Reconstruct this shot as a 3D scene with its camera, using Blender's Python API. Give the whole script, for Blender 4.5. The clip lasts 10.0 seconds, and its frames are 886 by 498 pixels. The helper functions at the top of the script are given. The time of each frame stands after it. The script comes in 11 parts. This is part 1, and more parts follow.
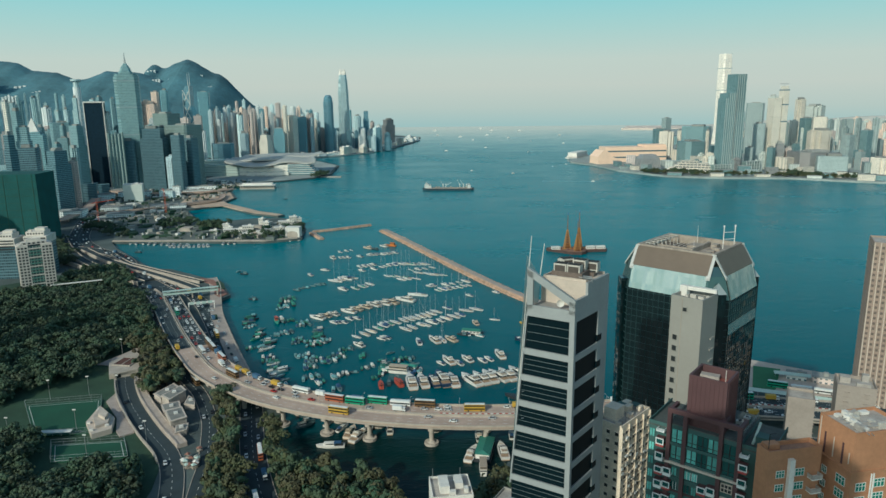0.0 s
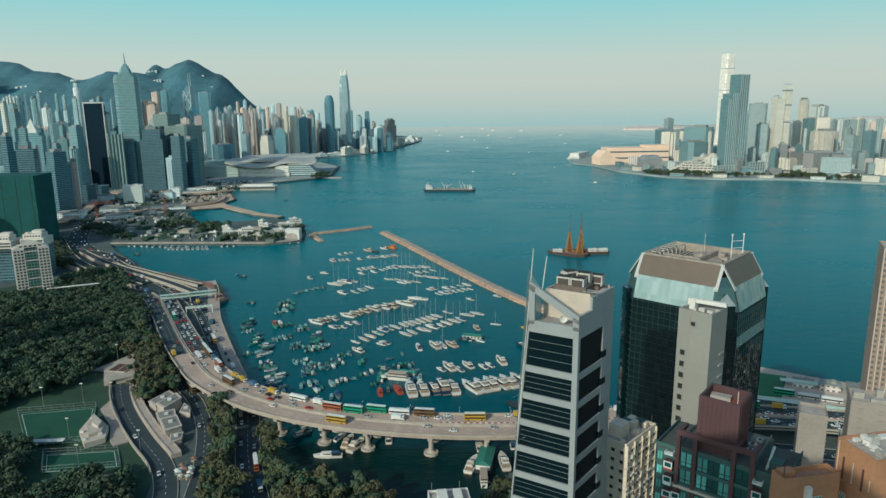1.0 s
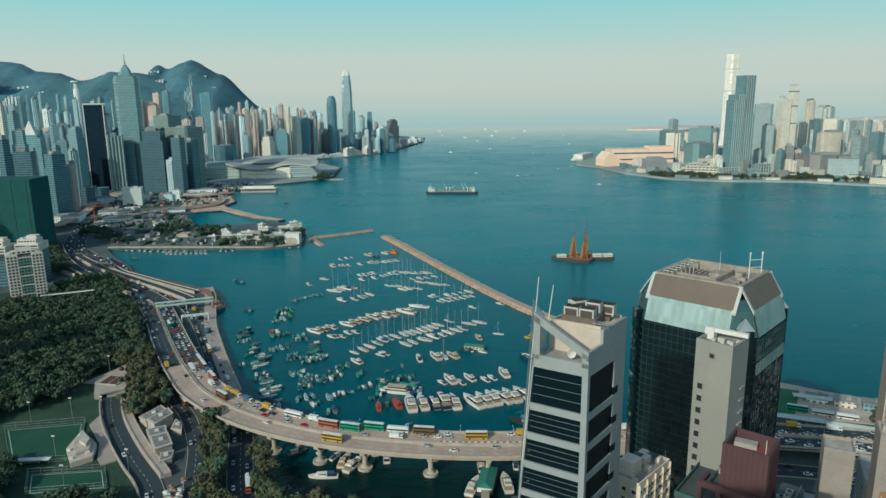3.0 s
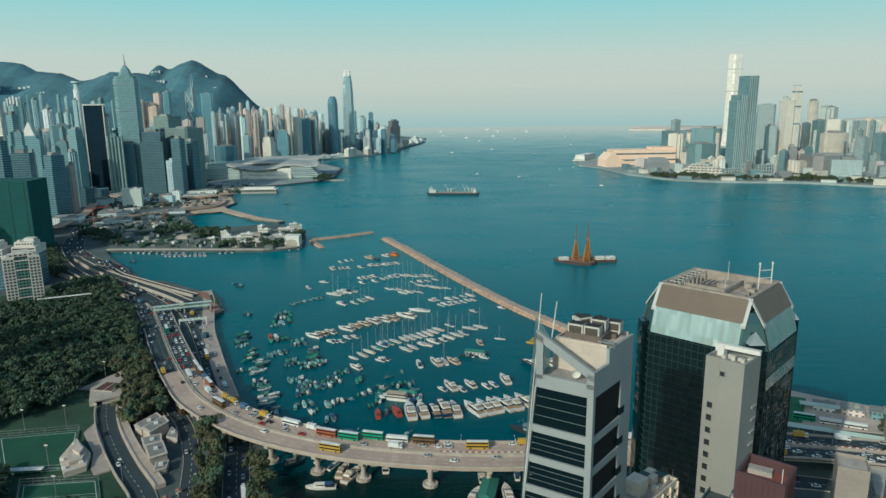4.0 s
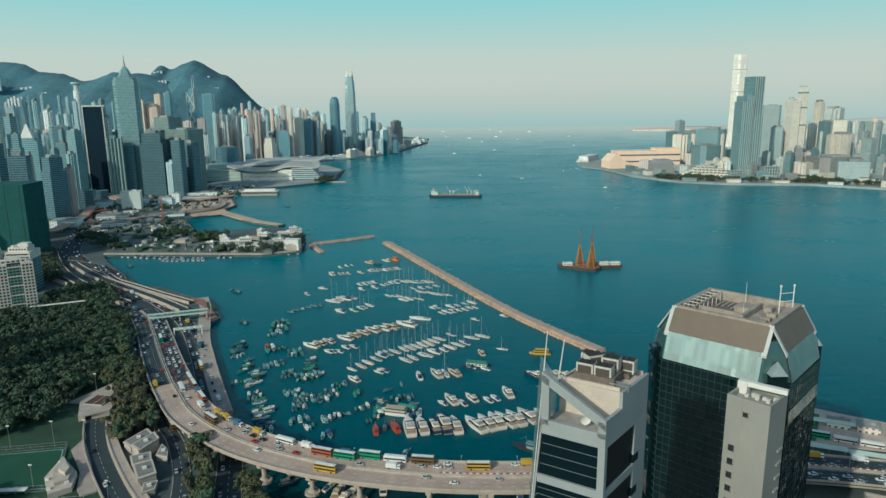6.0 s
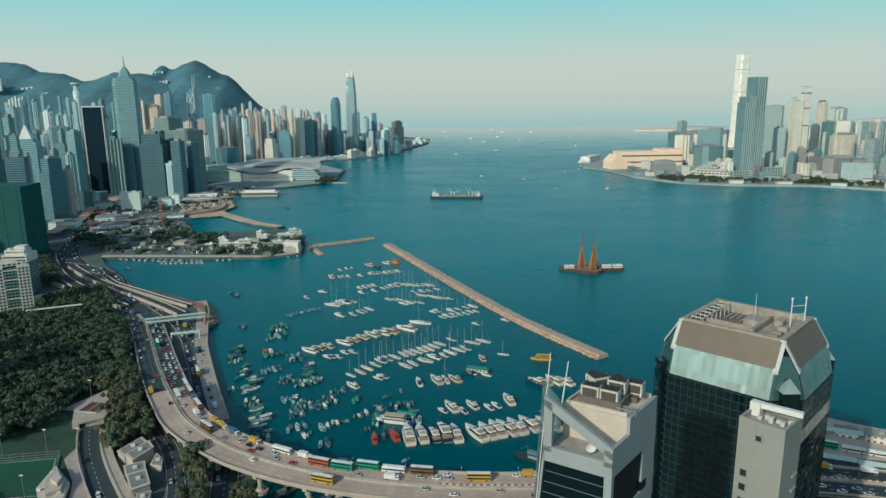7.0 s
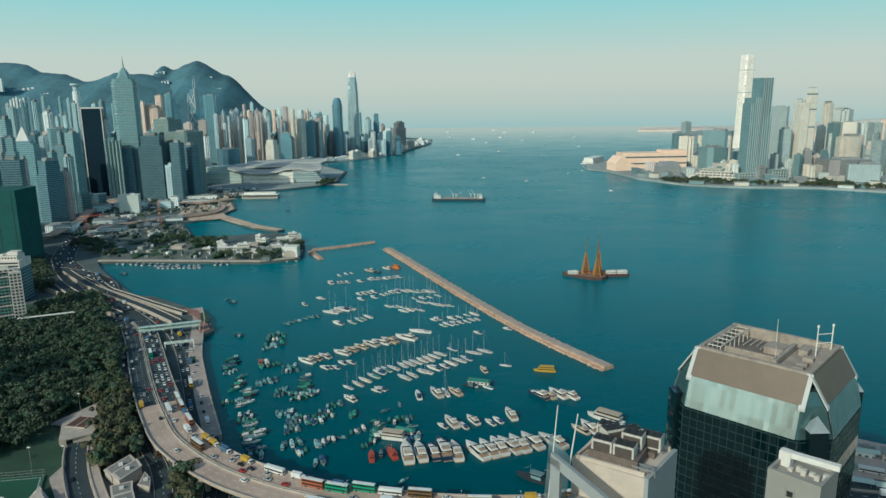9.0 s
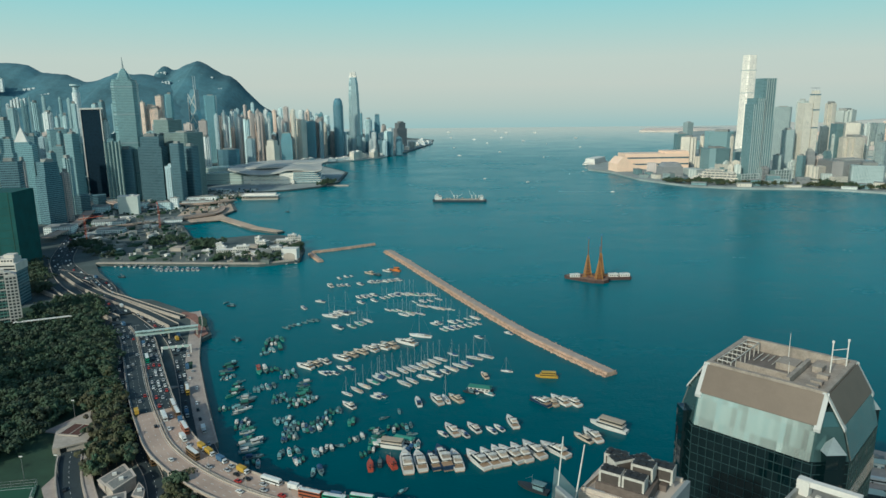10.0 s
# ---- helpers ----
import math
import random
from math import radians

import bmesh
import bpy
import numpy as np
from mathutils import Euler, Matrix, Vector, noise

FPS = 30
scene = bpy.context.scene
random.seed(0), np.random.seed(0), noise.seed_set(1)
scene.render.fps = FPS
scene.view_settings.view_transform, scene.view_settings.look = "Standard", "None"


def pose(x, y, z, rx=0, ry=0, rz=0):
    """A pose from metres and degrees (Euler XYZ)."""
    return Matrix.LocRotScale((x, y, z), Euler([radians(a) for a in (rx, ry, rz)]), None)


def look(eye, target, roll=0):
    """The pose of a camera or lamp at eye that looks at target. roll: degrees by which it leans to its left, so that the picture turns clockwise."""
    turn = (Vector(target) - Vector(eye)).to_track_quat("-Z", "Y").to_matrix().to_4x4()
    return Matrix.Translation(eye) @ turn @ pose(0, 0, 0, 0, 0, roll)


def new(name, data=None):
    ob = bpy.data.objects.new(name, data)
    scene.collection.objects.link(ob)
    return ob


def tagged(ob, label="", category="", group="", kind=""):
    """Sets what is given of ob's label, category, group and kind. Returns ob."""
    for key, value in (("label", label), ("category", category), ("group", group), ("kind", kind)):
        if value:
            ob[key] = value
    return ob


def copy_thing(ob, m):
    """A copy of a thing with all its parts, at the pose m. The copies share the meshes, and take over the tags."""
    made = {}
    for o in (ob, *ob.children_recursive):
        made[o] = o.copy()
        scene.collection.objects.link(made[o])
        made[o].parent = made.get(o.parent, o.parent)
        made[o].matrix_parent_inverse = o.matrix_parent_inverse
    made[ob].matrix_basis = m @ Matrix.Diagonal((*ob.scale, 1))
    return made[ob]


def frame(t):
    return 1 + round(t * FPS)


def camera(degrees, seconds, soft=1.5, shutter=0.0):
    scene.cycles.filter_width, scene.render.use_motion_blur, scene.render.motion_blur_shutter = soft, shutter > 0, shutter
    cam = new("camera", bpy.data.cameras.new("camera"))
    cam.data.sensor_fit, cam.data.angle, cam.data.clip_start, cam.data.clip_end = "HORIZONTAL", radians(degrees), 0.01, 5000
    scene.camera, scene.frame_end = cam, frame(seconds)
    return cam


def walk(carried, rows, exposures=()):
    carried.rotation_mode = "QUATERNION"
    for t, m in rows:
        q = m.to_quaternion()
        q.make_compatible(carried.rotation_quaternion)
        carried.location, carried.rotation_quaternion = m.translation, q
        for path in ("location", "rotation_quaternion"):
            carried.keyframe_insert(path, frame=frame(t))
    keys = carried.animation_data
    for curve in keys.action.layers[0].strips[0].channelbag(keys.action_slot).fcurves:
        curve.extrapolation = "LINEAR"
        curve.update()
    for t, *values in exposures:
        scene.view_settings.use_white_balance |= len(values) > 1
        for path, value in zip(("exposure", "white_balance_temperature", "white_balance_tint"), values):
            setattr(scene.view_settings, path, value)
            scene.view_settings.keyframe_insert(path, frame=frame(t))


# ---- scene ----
cam = camera(66.4, 10.0, soft=1.5)
ROLL = pose(0, 0, 0, 0, 0, -0.53)
PATH = [
    (0.0, pose(-3.364, -26.075, 187.416, 77.654, 0.000, 0.990)),
    (1.0, pose(-2.518, -17.774, 188.937, 77.649, 0.000, 1.129)),
    (2.0, pose(-1.861, -9.825, 190.549, 77.641, 0.000, 1.265)),
    (3.0, pose(-1.294, -2.057, 192.205, 77.631, 0.000, 1.399)),
    (4.0, pose(-0.750, 5.659, 193.863, 77.620, 0.000, 1.529)),
    (5.0, pose(-0.185, 13.412, 195.495, 77.609, 0.000, 1.655)),
    (6.0, pose(0.415, 21.251, 197.083, 77.598, 0.000, 1.778)),
    (7.0, pose(1.038, 29.180, 198.616, 77.589, 0.000, 1.898)),
    (8.0, pose(1.644, 37.166, 200.095, 77.582, 0.000, 2.013)),
    (9.0, pose(2.167, 45.133, 201.532, 77.579, 0.000, 2.123)),
    (10.0, pose(2.512, 52.964, 202.948, 77.580, 0.000, 2.228)),
]
walk(cam, [(t, m @ ROLL) for t, m in PATH], exposures=[(0.0, 0.0, 5480, -9), (10.0, 0.0, 5480, -9)])

# ---- world and sun ----
SUN_AZ = 234.0     # degrees, where the sun stands, counted from +x towards +y
SUN_EL = 28.0
world = bpy.data.worlds.new("sky")
scene.world = world
world.use_nodes = True
wn = world.node_tree
sky = wn.nodes.new("ShaderNodeTexSky")
sky.sky_type = 'NISHITA'
sky.sun_disc = False
sky.sun_elevation = radians(SUN_EL)
sky.sun_rotation = radians(90 - SUN_AZ)
sky.altitude = 100
sky.air_density, sky.dust_density, sky.ozone_density = 1.3, 3.0, 2.0
wn.links.new(sky.outputs[0], wn.nodes["Background"].inputs[0])
wn.nodes["Background"].inputs[1].default_value = 0.10
# hazy air near the horizon, pale below and turquoise above, that gives way to the clear sky
low = wn.nodes.new("ShaderNodeBackground")
ramp_node = wn.nodes.new("ShaderNodeValToRGB")
ramp_node.color_ramp.elements[0].position, ramp_node.color_ramp.elements[0].color = 0.0, (0.40, 0.50, 0.47, 1)
ramp_node.color_ramp.elements[1].position, ramp_node.color_ramp.elements[1].color = 1.0, (0.33, 0.60, 0.60, 1)
for _p, _c in ((0.16, (0.555, 0.55, 0.48)), (0.32, (0.64, 0.585, 0.50)), (0.50, (0.63, 0.605, 0.52)), (0.72, (0.49, 0.61, 0.555))):
    mid = ramp_node.color_ramp.elements.new(_p)
    mid.color = (*_c, 1)
co = wn.nodes.new("ShaderNodeTexCoord")
xyz = wn.nodes.new("ShaderNodeSeparateXYZ")
wn.links.new(co.outputs["Generated"], xyz.inputs[0])
up = wn.nodes.new("ShaderNodeMapRange")
up.inputs[1].default_value, up.inputs[2].default_value = -0.04, 0.15
wn.links.new(xyz.outputs[2], up.inputs[0])
wn.links.new(up.outputs[0], ramp_node.inputs[0])
wn.links.new(ramp_node.outputs[0], low.inputs[0])
fade = wn.nodes.new("ShaderNodeMapRange")
fade.inputs[1].default_value, fade.inputs[2].default_value = 0.14, 0.45
wn.links.new(xyz.outputs[2], fade.inputs[0])
both = wn.nodes.new("ShaderNodeMixShader")
wn.links.new(fade.outputs[0], both.inputs[0])
wn.links.new(low.outputs[0], both.inputs[1])
wn.links.new(wn.nodes["Background"].outputs[0], both.inputs[2])
wn.links.new(both.outputs[0], wn.nodes["World Output"].inputs[0])
sun_data = bpy.data.lights.new("sun", 'SUN')
sun_data.energy, sun_data.angle, sun_data.color = 2.8, radians(0.6), (1.0, 0.84, 0.68)
sun = new("sun", sun_data)
sun.matrix_world = look((0, 0, 0), (-math.cos(radians(SUN_AZ)) * math.cos(radians(SUN_EL)), -math.sin(radians(SUN_AZ)) * math.cos(radians(SUN_EL)), -math.sin(radians(SUN_EL))))


# ---- materials ----
def base_material(name, rough, metal=0.0):
    m = bpy.data.materials.new(name)
    m.use_nodes = True
    nt = m.node_tree
    b = nt.nodes["Principled BSDF"]
    b.inputs["Roughness"].default_value = rough
    b.inputs["Metallic"].default_value = metal
    return m, nt, b


def node(nt, kind, **values):
    n = nt.nodes.new(kind)
    for k, v in values.items():
        n.inputs[k].default_value = v
    return n


def math_node(nt, op, a, b=None, clamp=False):
    n = nt.nodes.new("ShaderNodeMath")
    n.operation, n.use_clamp = op, clamp
    for i, v in enumerate((a, b)):
        if v is None:
            continue
        if isinstance(v, (int, float)):
            n.inputs[i].default_value = v
        else:
            nt.links.new(v, n.inputs[i])
    return n.outputs[0]


def mixed(nt, fac, a, b, blend='MIX'):
    n = nt.nodes.new("ShaderNodeMix")
    n.data_type, n.blend_type = 'RGBA', blend
    for i, v in ((0, fac), (6, a), (7, b)):
        if isinstance(v, (int, float)):
            n.inputs[i].default_value = v
        elif isinstance(v, tuple):
            n.inputs[i].default_value = (*v, 1) if len(v) == 3 else v
        else:
            nt.links.new(v, n.inputs[i])
    return n.outputs[2]


def M(name, col, rough=0.8, metal=0.0, var=0.25, scale=0.4, bump=0.0, fine=8.0, rnd=0.0, coord="Object"):
    """A surface with stains (scale, in 1/m) and grain (scale * fine), and a share rnd of change from thing to thing."""
    m, nt, b = base_material(name, rough, metal)
    tc = nt.nodes.new("ShaderNodeTexCoord")
    big = node(nt, "ShaderNodeTexNoise", Scale=scale, Detail=4.0, Roughness=0.6)
    small = node(nt, "ShaderNodeTexNoise", Scale=scale * fine, Detail=3.0, Roughness=0.7)
    for n in (big, small):
        nt.links.new(tc.outputs[coord], n.inputs["Vector"])
    k = math_node(nt, 'ADD', math_node(nt, 'MULTIPLY', big.outputs[0], 1.3), math_node(nt, 'MULTIPLY', small.outputs[0], 0.7))
    k = math_node(nt, 'SUBTRACT', k, 1.0)
    bright = math_node(nt, 'ADD', math_node(nt, 'MULTIPLY', k, var * 2), 1.0)
    if rnd:
        oi = nt.nodes.new("ShaderNodeObjectInfo")
        bright = math_node(nt, 'MULTIPLY', bright, math_node(nt, 'ADD', math_node(nt, 'MULTIPLY', oi.outputs["Random"], 2 * rnd), 1.0 - rnd))
    c = nt.nodes.new("ShaderNodeVectorMath")
    c.operation = 'SCALE'
    c.inputs[0].default_value = col
    nt.links.new(bright, c.inputs["Scale"])
    nt.links.new(c.outputs[0], b.inputs["Base Color"])
    nt.links.new(math_node(nt, 'ADD', math_node(nt, 'MULTIPLY', small.outputs[0], 0.2), rough - 0.1, clamp=True), b.inputs["Roughness"])
    if bump:
        bp = node(nt, "ShaderNodeBump", Strength=0.6, Distance=bump)
        nt.links.new(small.outputs[0], bp.inputs["Height"])
        nt.links.new(bp.outputs[0], b.inputs["Normal"])
    return m


def facade(name, wall, glass, du=3.0, dv=3.2, fu=0.55, fv=0.5, rough=0.7, gloss=0.15, metal=0.0, rnd=0.18):
    """Far walls: rows of windows with du by dv metres for each, of which fu by fv is glass; windows differ a little from one another."""
    m, nt, b = base_material(name, rough, 0.0)
    tc = nt.nodes.new("ShaderNodeTexCoord")
    xyz = nt.nodes.new("ShaderNodeSeparateXYZ")
    nt.links.new(tc.outputs["Object"], xyz.inputs[0])
    u = math_node(nt, 'DIVIDE', math_node(nt, 'ADD', xyz.outputs[0], xyz.outputs[1]), du)
    v = math_node(nt, 'DIVIDE', xyz.outputs[2], dv)
    inu = math_node(nt, 'LESS_THAN', math_node(nt, 'FRACT', u), fu)
    inv = math_node(nt, 'LESS_THAN', math_node(nt, 'FRACT', v), fv)
    win = math_node(nt, 'MULTIPLY', inu, inv)
    cell = nt.nodes.new("ShaderNodeCombineXYZ")
    nt.links.new(math_node(nt, 'FLOOR', u), cell.inputs[0])
    nt.links.new(math_node(nt, 'FLOOR', v), cell.inputs[2])
    wnz = nt.nodes.new("ShaderNodeTexWhiteNoise")
    nt.links.new(cell.outputs[0], wnz.inputs["Vector"])
    big = node(nt, "ShaderNodeTexNoise", Scale=0.04, Detail=4.0, Roughness=0.6)
    nt.links.new(tc.outputs["Object"], big.inputs["Vector"])
    oi = nt.nodes.new("ShaderNodeObjectInfo")
    k = math_node(nt, 'ADD', math_node(nt, 'MULTIPLY', oi.outputs["Random"], 2 * rnd), 0.75 - rnd)
    k = math_node(nt, 'ADD', k, math_node(nt, 'MULTIPLY', big.outputs[0], 0.5))
    wl = nt.nodes.new("ShaderNodeVectorMath")
    wl.operation = 'SCALE'
    wl.inputs[0].default_value = wall
    nt.links.new(k, wl.inputs["Scale"])
    gl = nt.nodes.new("ShaderNodeVectorMath")
    gl.operation = 'SCALE'
    gl.inputs[0].default_value = glass
    nt.links.new(math_node(nt, 'ADD', math_node(nt, 'MULTIPLY', wnz.outputs[0], 0.8), 0.6), gl.inputs["Scale"])
    nt.links.new(mixed(nt, win, wl.outputs[0], gl.outputs[0]), b.inputs["Base Color"])
    nt.links.new(math_node(nt, 'SUBTRACT', rough, math_node(nt, 'MULTIPLY', win, rough - gloss)), b.inputs["Roughness"])
    if metal:
        nt.links.new(math_node(nt, 'MULTIPLY', win, metal), b.inputs["Metallic"])
    return m


def leaf_material(name, a, b_, c):
    """Leaves: three tones by clump, and a change from tree to tree."""
    m, nt, b = base_material(name, 0.75)
    geo = nt.nodes.new("ShaderNodeNewGeometry")
    oi = nt.nodes.new("ShaderNodeObjectInfo")
    col = mixed(nt, geo.outputs["Random Per Island"], a, b_)
    col = mixed(nt, math_node(nt, 'MULTIPLY', oi.outputs["Random"], 0.75), col, c)
    # stands of trees differ over some ten metres, and whole plots over some fifty
    tc = nt.nodes.new("ShaderNodeTexCoord")
    stand = node(nt, "ShaderNodeTexNoise", Scale=0.07, Detail=3.0, Roughness=0.6)
    plot = node(nt, "ShaderNodeTexNoise", Scale=0.016, Detail=4.0, Roughness=0.65)
    for n in (stand, plot):
        nt.links.new(tc.outputs["Object"], n.inputs["Vector"])
    k = math_node(nt, 'MULTIPLY', math_node(nt, 'SUBTRACT', stand.outputs[0], 0.38), 3.0, clamp=True)
    col = mixed(nt, math_node(nt, 'MULTIPLY', k, 0.75), col, c)
    k = math_node(nt, 'MULTIPLY', math_node(nt, 'SUBTRACT', plot.outputs[0], 0.5), 5.0, clamp=True)
    col = mixed(nt, math_node(nt, 'MULTIPLY', k, 0.6), col, (0.018, 0.054, 0.034))
    nt.links.new(col, b.inputs["Base Color"])
    return m


# ---- mesh helpers ----
def G():
    return [], []


def add(g, verts, faces):
    n = len(g[0])
    g[0].extend(verts)
    g[1].extend([tuple(i + n for i in f) for f in faces])


def box(g, x, y, z, sx, sy, sz, rz=0.0, taper=1.0):
    """A box on its base centre (x, y, z); taper scales its top."""
    c, s = math.cos(radians(rz)), math.sin(radians(rz))
    vs = []
    for k, h in ((1.0, 0.0), (taper, sz)):
        for a, b in ((-1, -1), (1, -1), (1, 1), (-1, 1)):
            px, py = a * sx / 2 * k, b * sy / 2 * k
            vs.append((x + px * c - py * s, y + px * s + py * c, z + h))
    add(g, vs, [(3, 2, 1, 0), (4, 5, 6, 7), (0, 1, 5, 4), (1, 2, 6, 5), (2, 3, 7, 6), (3, 0, 4, 7)])


def prism(g, poly, z0, z1, top=None):
    """A column over the polygon; top: another outline of as many corners for its upper end."""
    n = len(poly)
    top = top or poly
    add(g, [(*p, z0) for p in poly] + [(*p, z1) for p in top],
        [tuple(range(n - 1, -1, -1)), tuple(range(n, 2 * n))] + [(i, (i + 1) % n, n + (i + 1) % n, n + i) for i in range(n)])


def ring(x, y, r, n, ry=None, turn=0.0):
    ry = r if ry is None else ry
    return [(x + r * math.cos(2 * math.pi * i / n + turn), y + ry * math.sin(2 * math.pi * i / n + turn)) for i in range(n)]


def cyl(g, x, y, z, r, h, n=10, r2=None):
    prism(g, ring(x, y, r, n), z, z + h, ring(x, y, r if r2 is None else r2, n))


def rod(g, a, b, r, n=5, r2=None):
    """A round bar from a to b."""
    a, b = Vector(a), Vector(b)
    q = (b - a).to_track_quat('Z', 'Y')
    r2 = r if r2 is None else r2
    vs = []
    for p, rr in ((a, r), (b, r2)):
        for i in range(n):
            w = 2 * math.pi * i / n
            vs.append(tuple(p + q @ Vector((rr * math.cos(w), rr * math.sin(w), 0))))
    add(g, vs, [tuple(range(n - 1, -1, -1)), tuple(range(n, 2 * n))] + [(i, (i + 1) % n, n + (i + 1) % n, n + i) for i in range(n)])


def loft(g, rings):
    """Skin through rings of as many points each, closed at both ends."""
    n = len(rings[0])
    vs = [p for r in rings for p in r]
    fs = [tuple(range(n - 1, -1, -1)), tuple(range((len(rings) - 1) * n, len(rings) * n))]
    for k in range(len(rings) - 1):
        fs += [(k * n + i, k * n + (i + 1) % n, (k + 1) * n + (i + 1) % n, (k + 1) * n + i) for i in range(n)]
    add(g, vs, fs)


def mesh_of(name, g, material, smooth=False):
    me = bpy.data.meshes.new(name)
    me.from_pydata(g[0], [], g[1])
    me.materials.append(material)
    if smooth:
        me.polygons.foreach_set("use_smooth", [True] * len(me.polygons))
    me.validate()
    return me


def part(name, g, material, parent=None, label="", smooth=False):
    ob = new(name, mesh_of(name, g, material, smooth))
    if parent is not None:
        ob.parent = parent
    if label:
        ob["label"] = label
    return ob


def thing(name, label, category, m=None, group="", kind=""):
    ob = new(name)
    ob.empty_display_size = 0.5
    if m is not None:
        ob.matrix_basis = m
    return tagged(ob, label, category, group, kind)


def setting(name, g, material, label, category, smooth=False):
    return tagged(part(name, g, material, None, "", smooth), label, category, "", "structure")


def spline(pts, steps=8):
    """A smooth line through the points."""
    out = []
    P = [Vector(p) for p in pts]
    for i in range(len(P) - 1):
        p0, p1, p2, p3 = P[max(i - 1, 0)], P[i], P[i + 1], P[min(i + 2, len(P) - 1)]
        for k in range(steps):
            t = k / steps
            out.append(0.5 * ((2 * p1) + (p2 - p0) * t + (2 * p0 - 5 * p1 + 4 * p2 - p3) * t * t + (3 * p1 - p0 - 3 * p2 + p3) * t ** 3))
    out.append(P[-1])
    return out


def sides(line):
    """The unit vectors to the left of a line, seen along it."""
    out = []
    for i in range(len(line)):
        d = line[min(i + 1, len(line) - 1)] - line[max(i - 1, 0)]
        out.append(Vector((-d.y, d.x, 0)).normalized())
    return out


def sweep(g, line, a, b, z0, z1, step=1):
    """A bar along the line, from a to b metres to its left and from z0 to z1 above it."""
    ns = sides(line)
    rings = []
    for p, n in zip(line, ns):
        rings.append([tuple(p + n * a + Vector((0, 0, z0))), tuple(p + n * b + Vector((0, 0, z0))), tuple(p + n * b + Vector((0, 0, z1))), tuple(p + n * a + Vector((0, 0, z1)))])
    loft(g, rings)


def along(line, s, off=0.0):
    """The place s metres along the line and off metres to its left, and its heading in degrees."""
    for i in range(len(line) - 1):
        d = line[i + 1] - line[i]
        L = d.length
        if s <= L or i == len(line) - 2:
            p = line[i] + d * (s / L)
            n = Vector((-d.y, d.x, 0)).normalized()
            return p + n * off, math.degrees(math.atan2(d.y, d.x))
        s -= L
# ---- surfaces ----


def sea_material():
    m, nt, b = base_material("sea water", 0.12)
    b.inputs["Base Color"].default_value = (0.004, 0.075, 0.095, 1)
    b.inputs["IOR"].default_value = 1.33
    b.inputs["Specular IOR Level"].default_value = 0.26
    tc = nt.nodes.new("ShaderNodeTexCoord")
    mp = nt.nodes.new("ShaderNodeMapping")
    mp.inputs["Scale"].default_value = (1.0, 1.6, 1.0)
    nt.links.new(tc.outputs["Object"], mp.inputs[0])
    patches = node(nt, "ShaderNodeTexNoise", Scale=0.006, Detail=5.0, Roughness=0.6)
    swell = node(nt, "ShaderNodeTexNoise", Scale=0.055, Detail=4.0, Roughness=0.6)
    chop = node(nt, "ShaderNodeTexNoise", Scale=0.35, Detail=3.0, Roughness=0.65)
    for n in (patches, swell, chop):
        nt.links.new(mp.outputs[0], n.inputs["Vector"])
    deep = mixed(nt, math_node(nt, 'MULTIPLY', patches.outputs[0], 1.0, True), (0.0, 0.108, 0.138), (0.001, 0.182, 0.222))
    near_water = mixed(nt, math_node(nt, 'MULTIPLY', patches.outputs[0], 1.0, True), (0.0, 0.044, 0.058), (0.001, 0.078, 0.096))
    # the base colour brightens from the near shore out towards the open harbour
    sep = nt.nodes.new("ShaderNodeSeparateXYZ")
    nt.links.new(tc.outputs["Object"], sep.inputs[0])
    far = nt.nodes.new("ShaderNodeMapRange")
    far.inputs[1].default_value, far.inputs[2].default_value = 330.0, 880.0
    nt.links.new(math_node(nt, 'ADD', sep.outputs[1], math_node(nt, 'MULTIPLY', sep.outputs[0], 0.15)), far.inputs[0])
    col = mixed(nt, far.outputs[0], near_water, deep)
    # shade over the basin behind the flyover is put into its dark green colour
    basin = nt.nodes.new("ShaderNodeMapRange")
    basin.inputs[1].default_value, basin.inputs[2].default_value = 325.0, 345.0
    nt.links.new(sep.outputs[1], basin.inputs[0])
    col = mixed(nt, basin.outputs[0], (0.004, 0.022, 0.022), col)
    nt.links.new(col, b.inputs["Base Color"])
    h = math_node(nt, 'ADD', math_node(nt, 'MULTIPLY', swell.outputs[0], 0.7), math_node(nt, 'MULTIPLY', chop.outputs[0], 0.45))
    # waves flatten with distance so that the far sea mirrors the pale sky
    away = nt.nodes.new("ShaderNodeMapRange")
    away.inputs[1].default_value, away.inputs[2].default_value = 700.0, 2400.0
    away.inputs[3].default_value, away.inputs[4].default_value = 1.0, 0.4
    nt.links.new(sep.outputs[1], away.inputs[0])
    rim = nt.nodes.new("ShaderNodeMapRange")
    rim.inputs[1].default_value, rim.inputs[2].default_value = 2400.0, 4700.0
    rim.inputs[3].default_value, rim.inputs[4].default_value = 1.0, 0.0
    nt.links.new(sep.outputs[1], rim.inputs[0])
    h = math_node(nt, 'MULTIPLY', h, rim.outputs[0])
    h = math_node(nt, 'MULTIPLY', h, away.outputs[0])
    # gloss rises far out so the sea's edge blends into the haze
    gloss = nt.nodes.new("ShaderNodeMapRange")
    gloss.inputs[1].default_value, gloss.inputs[2].default_value = 2300.0, 4500.0
    gloss.inputs[3].default_value, gloss.inputs[4].default_value = 0.20, 1.0
    nt.links.new(sep.outputs[1], gloss.inputs[0])
    nt.links.new(gloss.outputs[0], b.inputs["Specular IOR Level"])
    bp = node(nt, "ShaderNodeBump", Strength=0.55, Distance=1.0)
    nt.links.new(h, bp.inputs["Height"])
    nt.links.new(bp.outputs[0], b.inputs["Normal"])
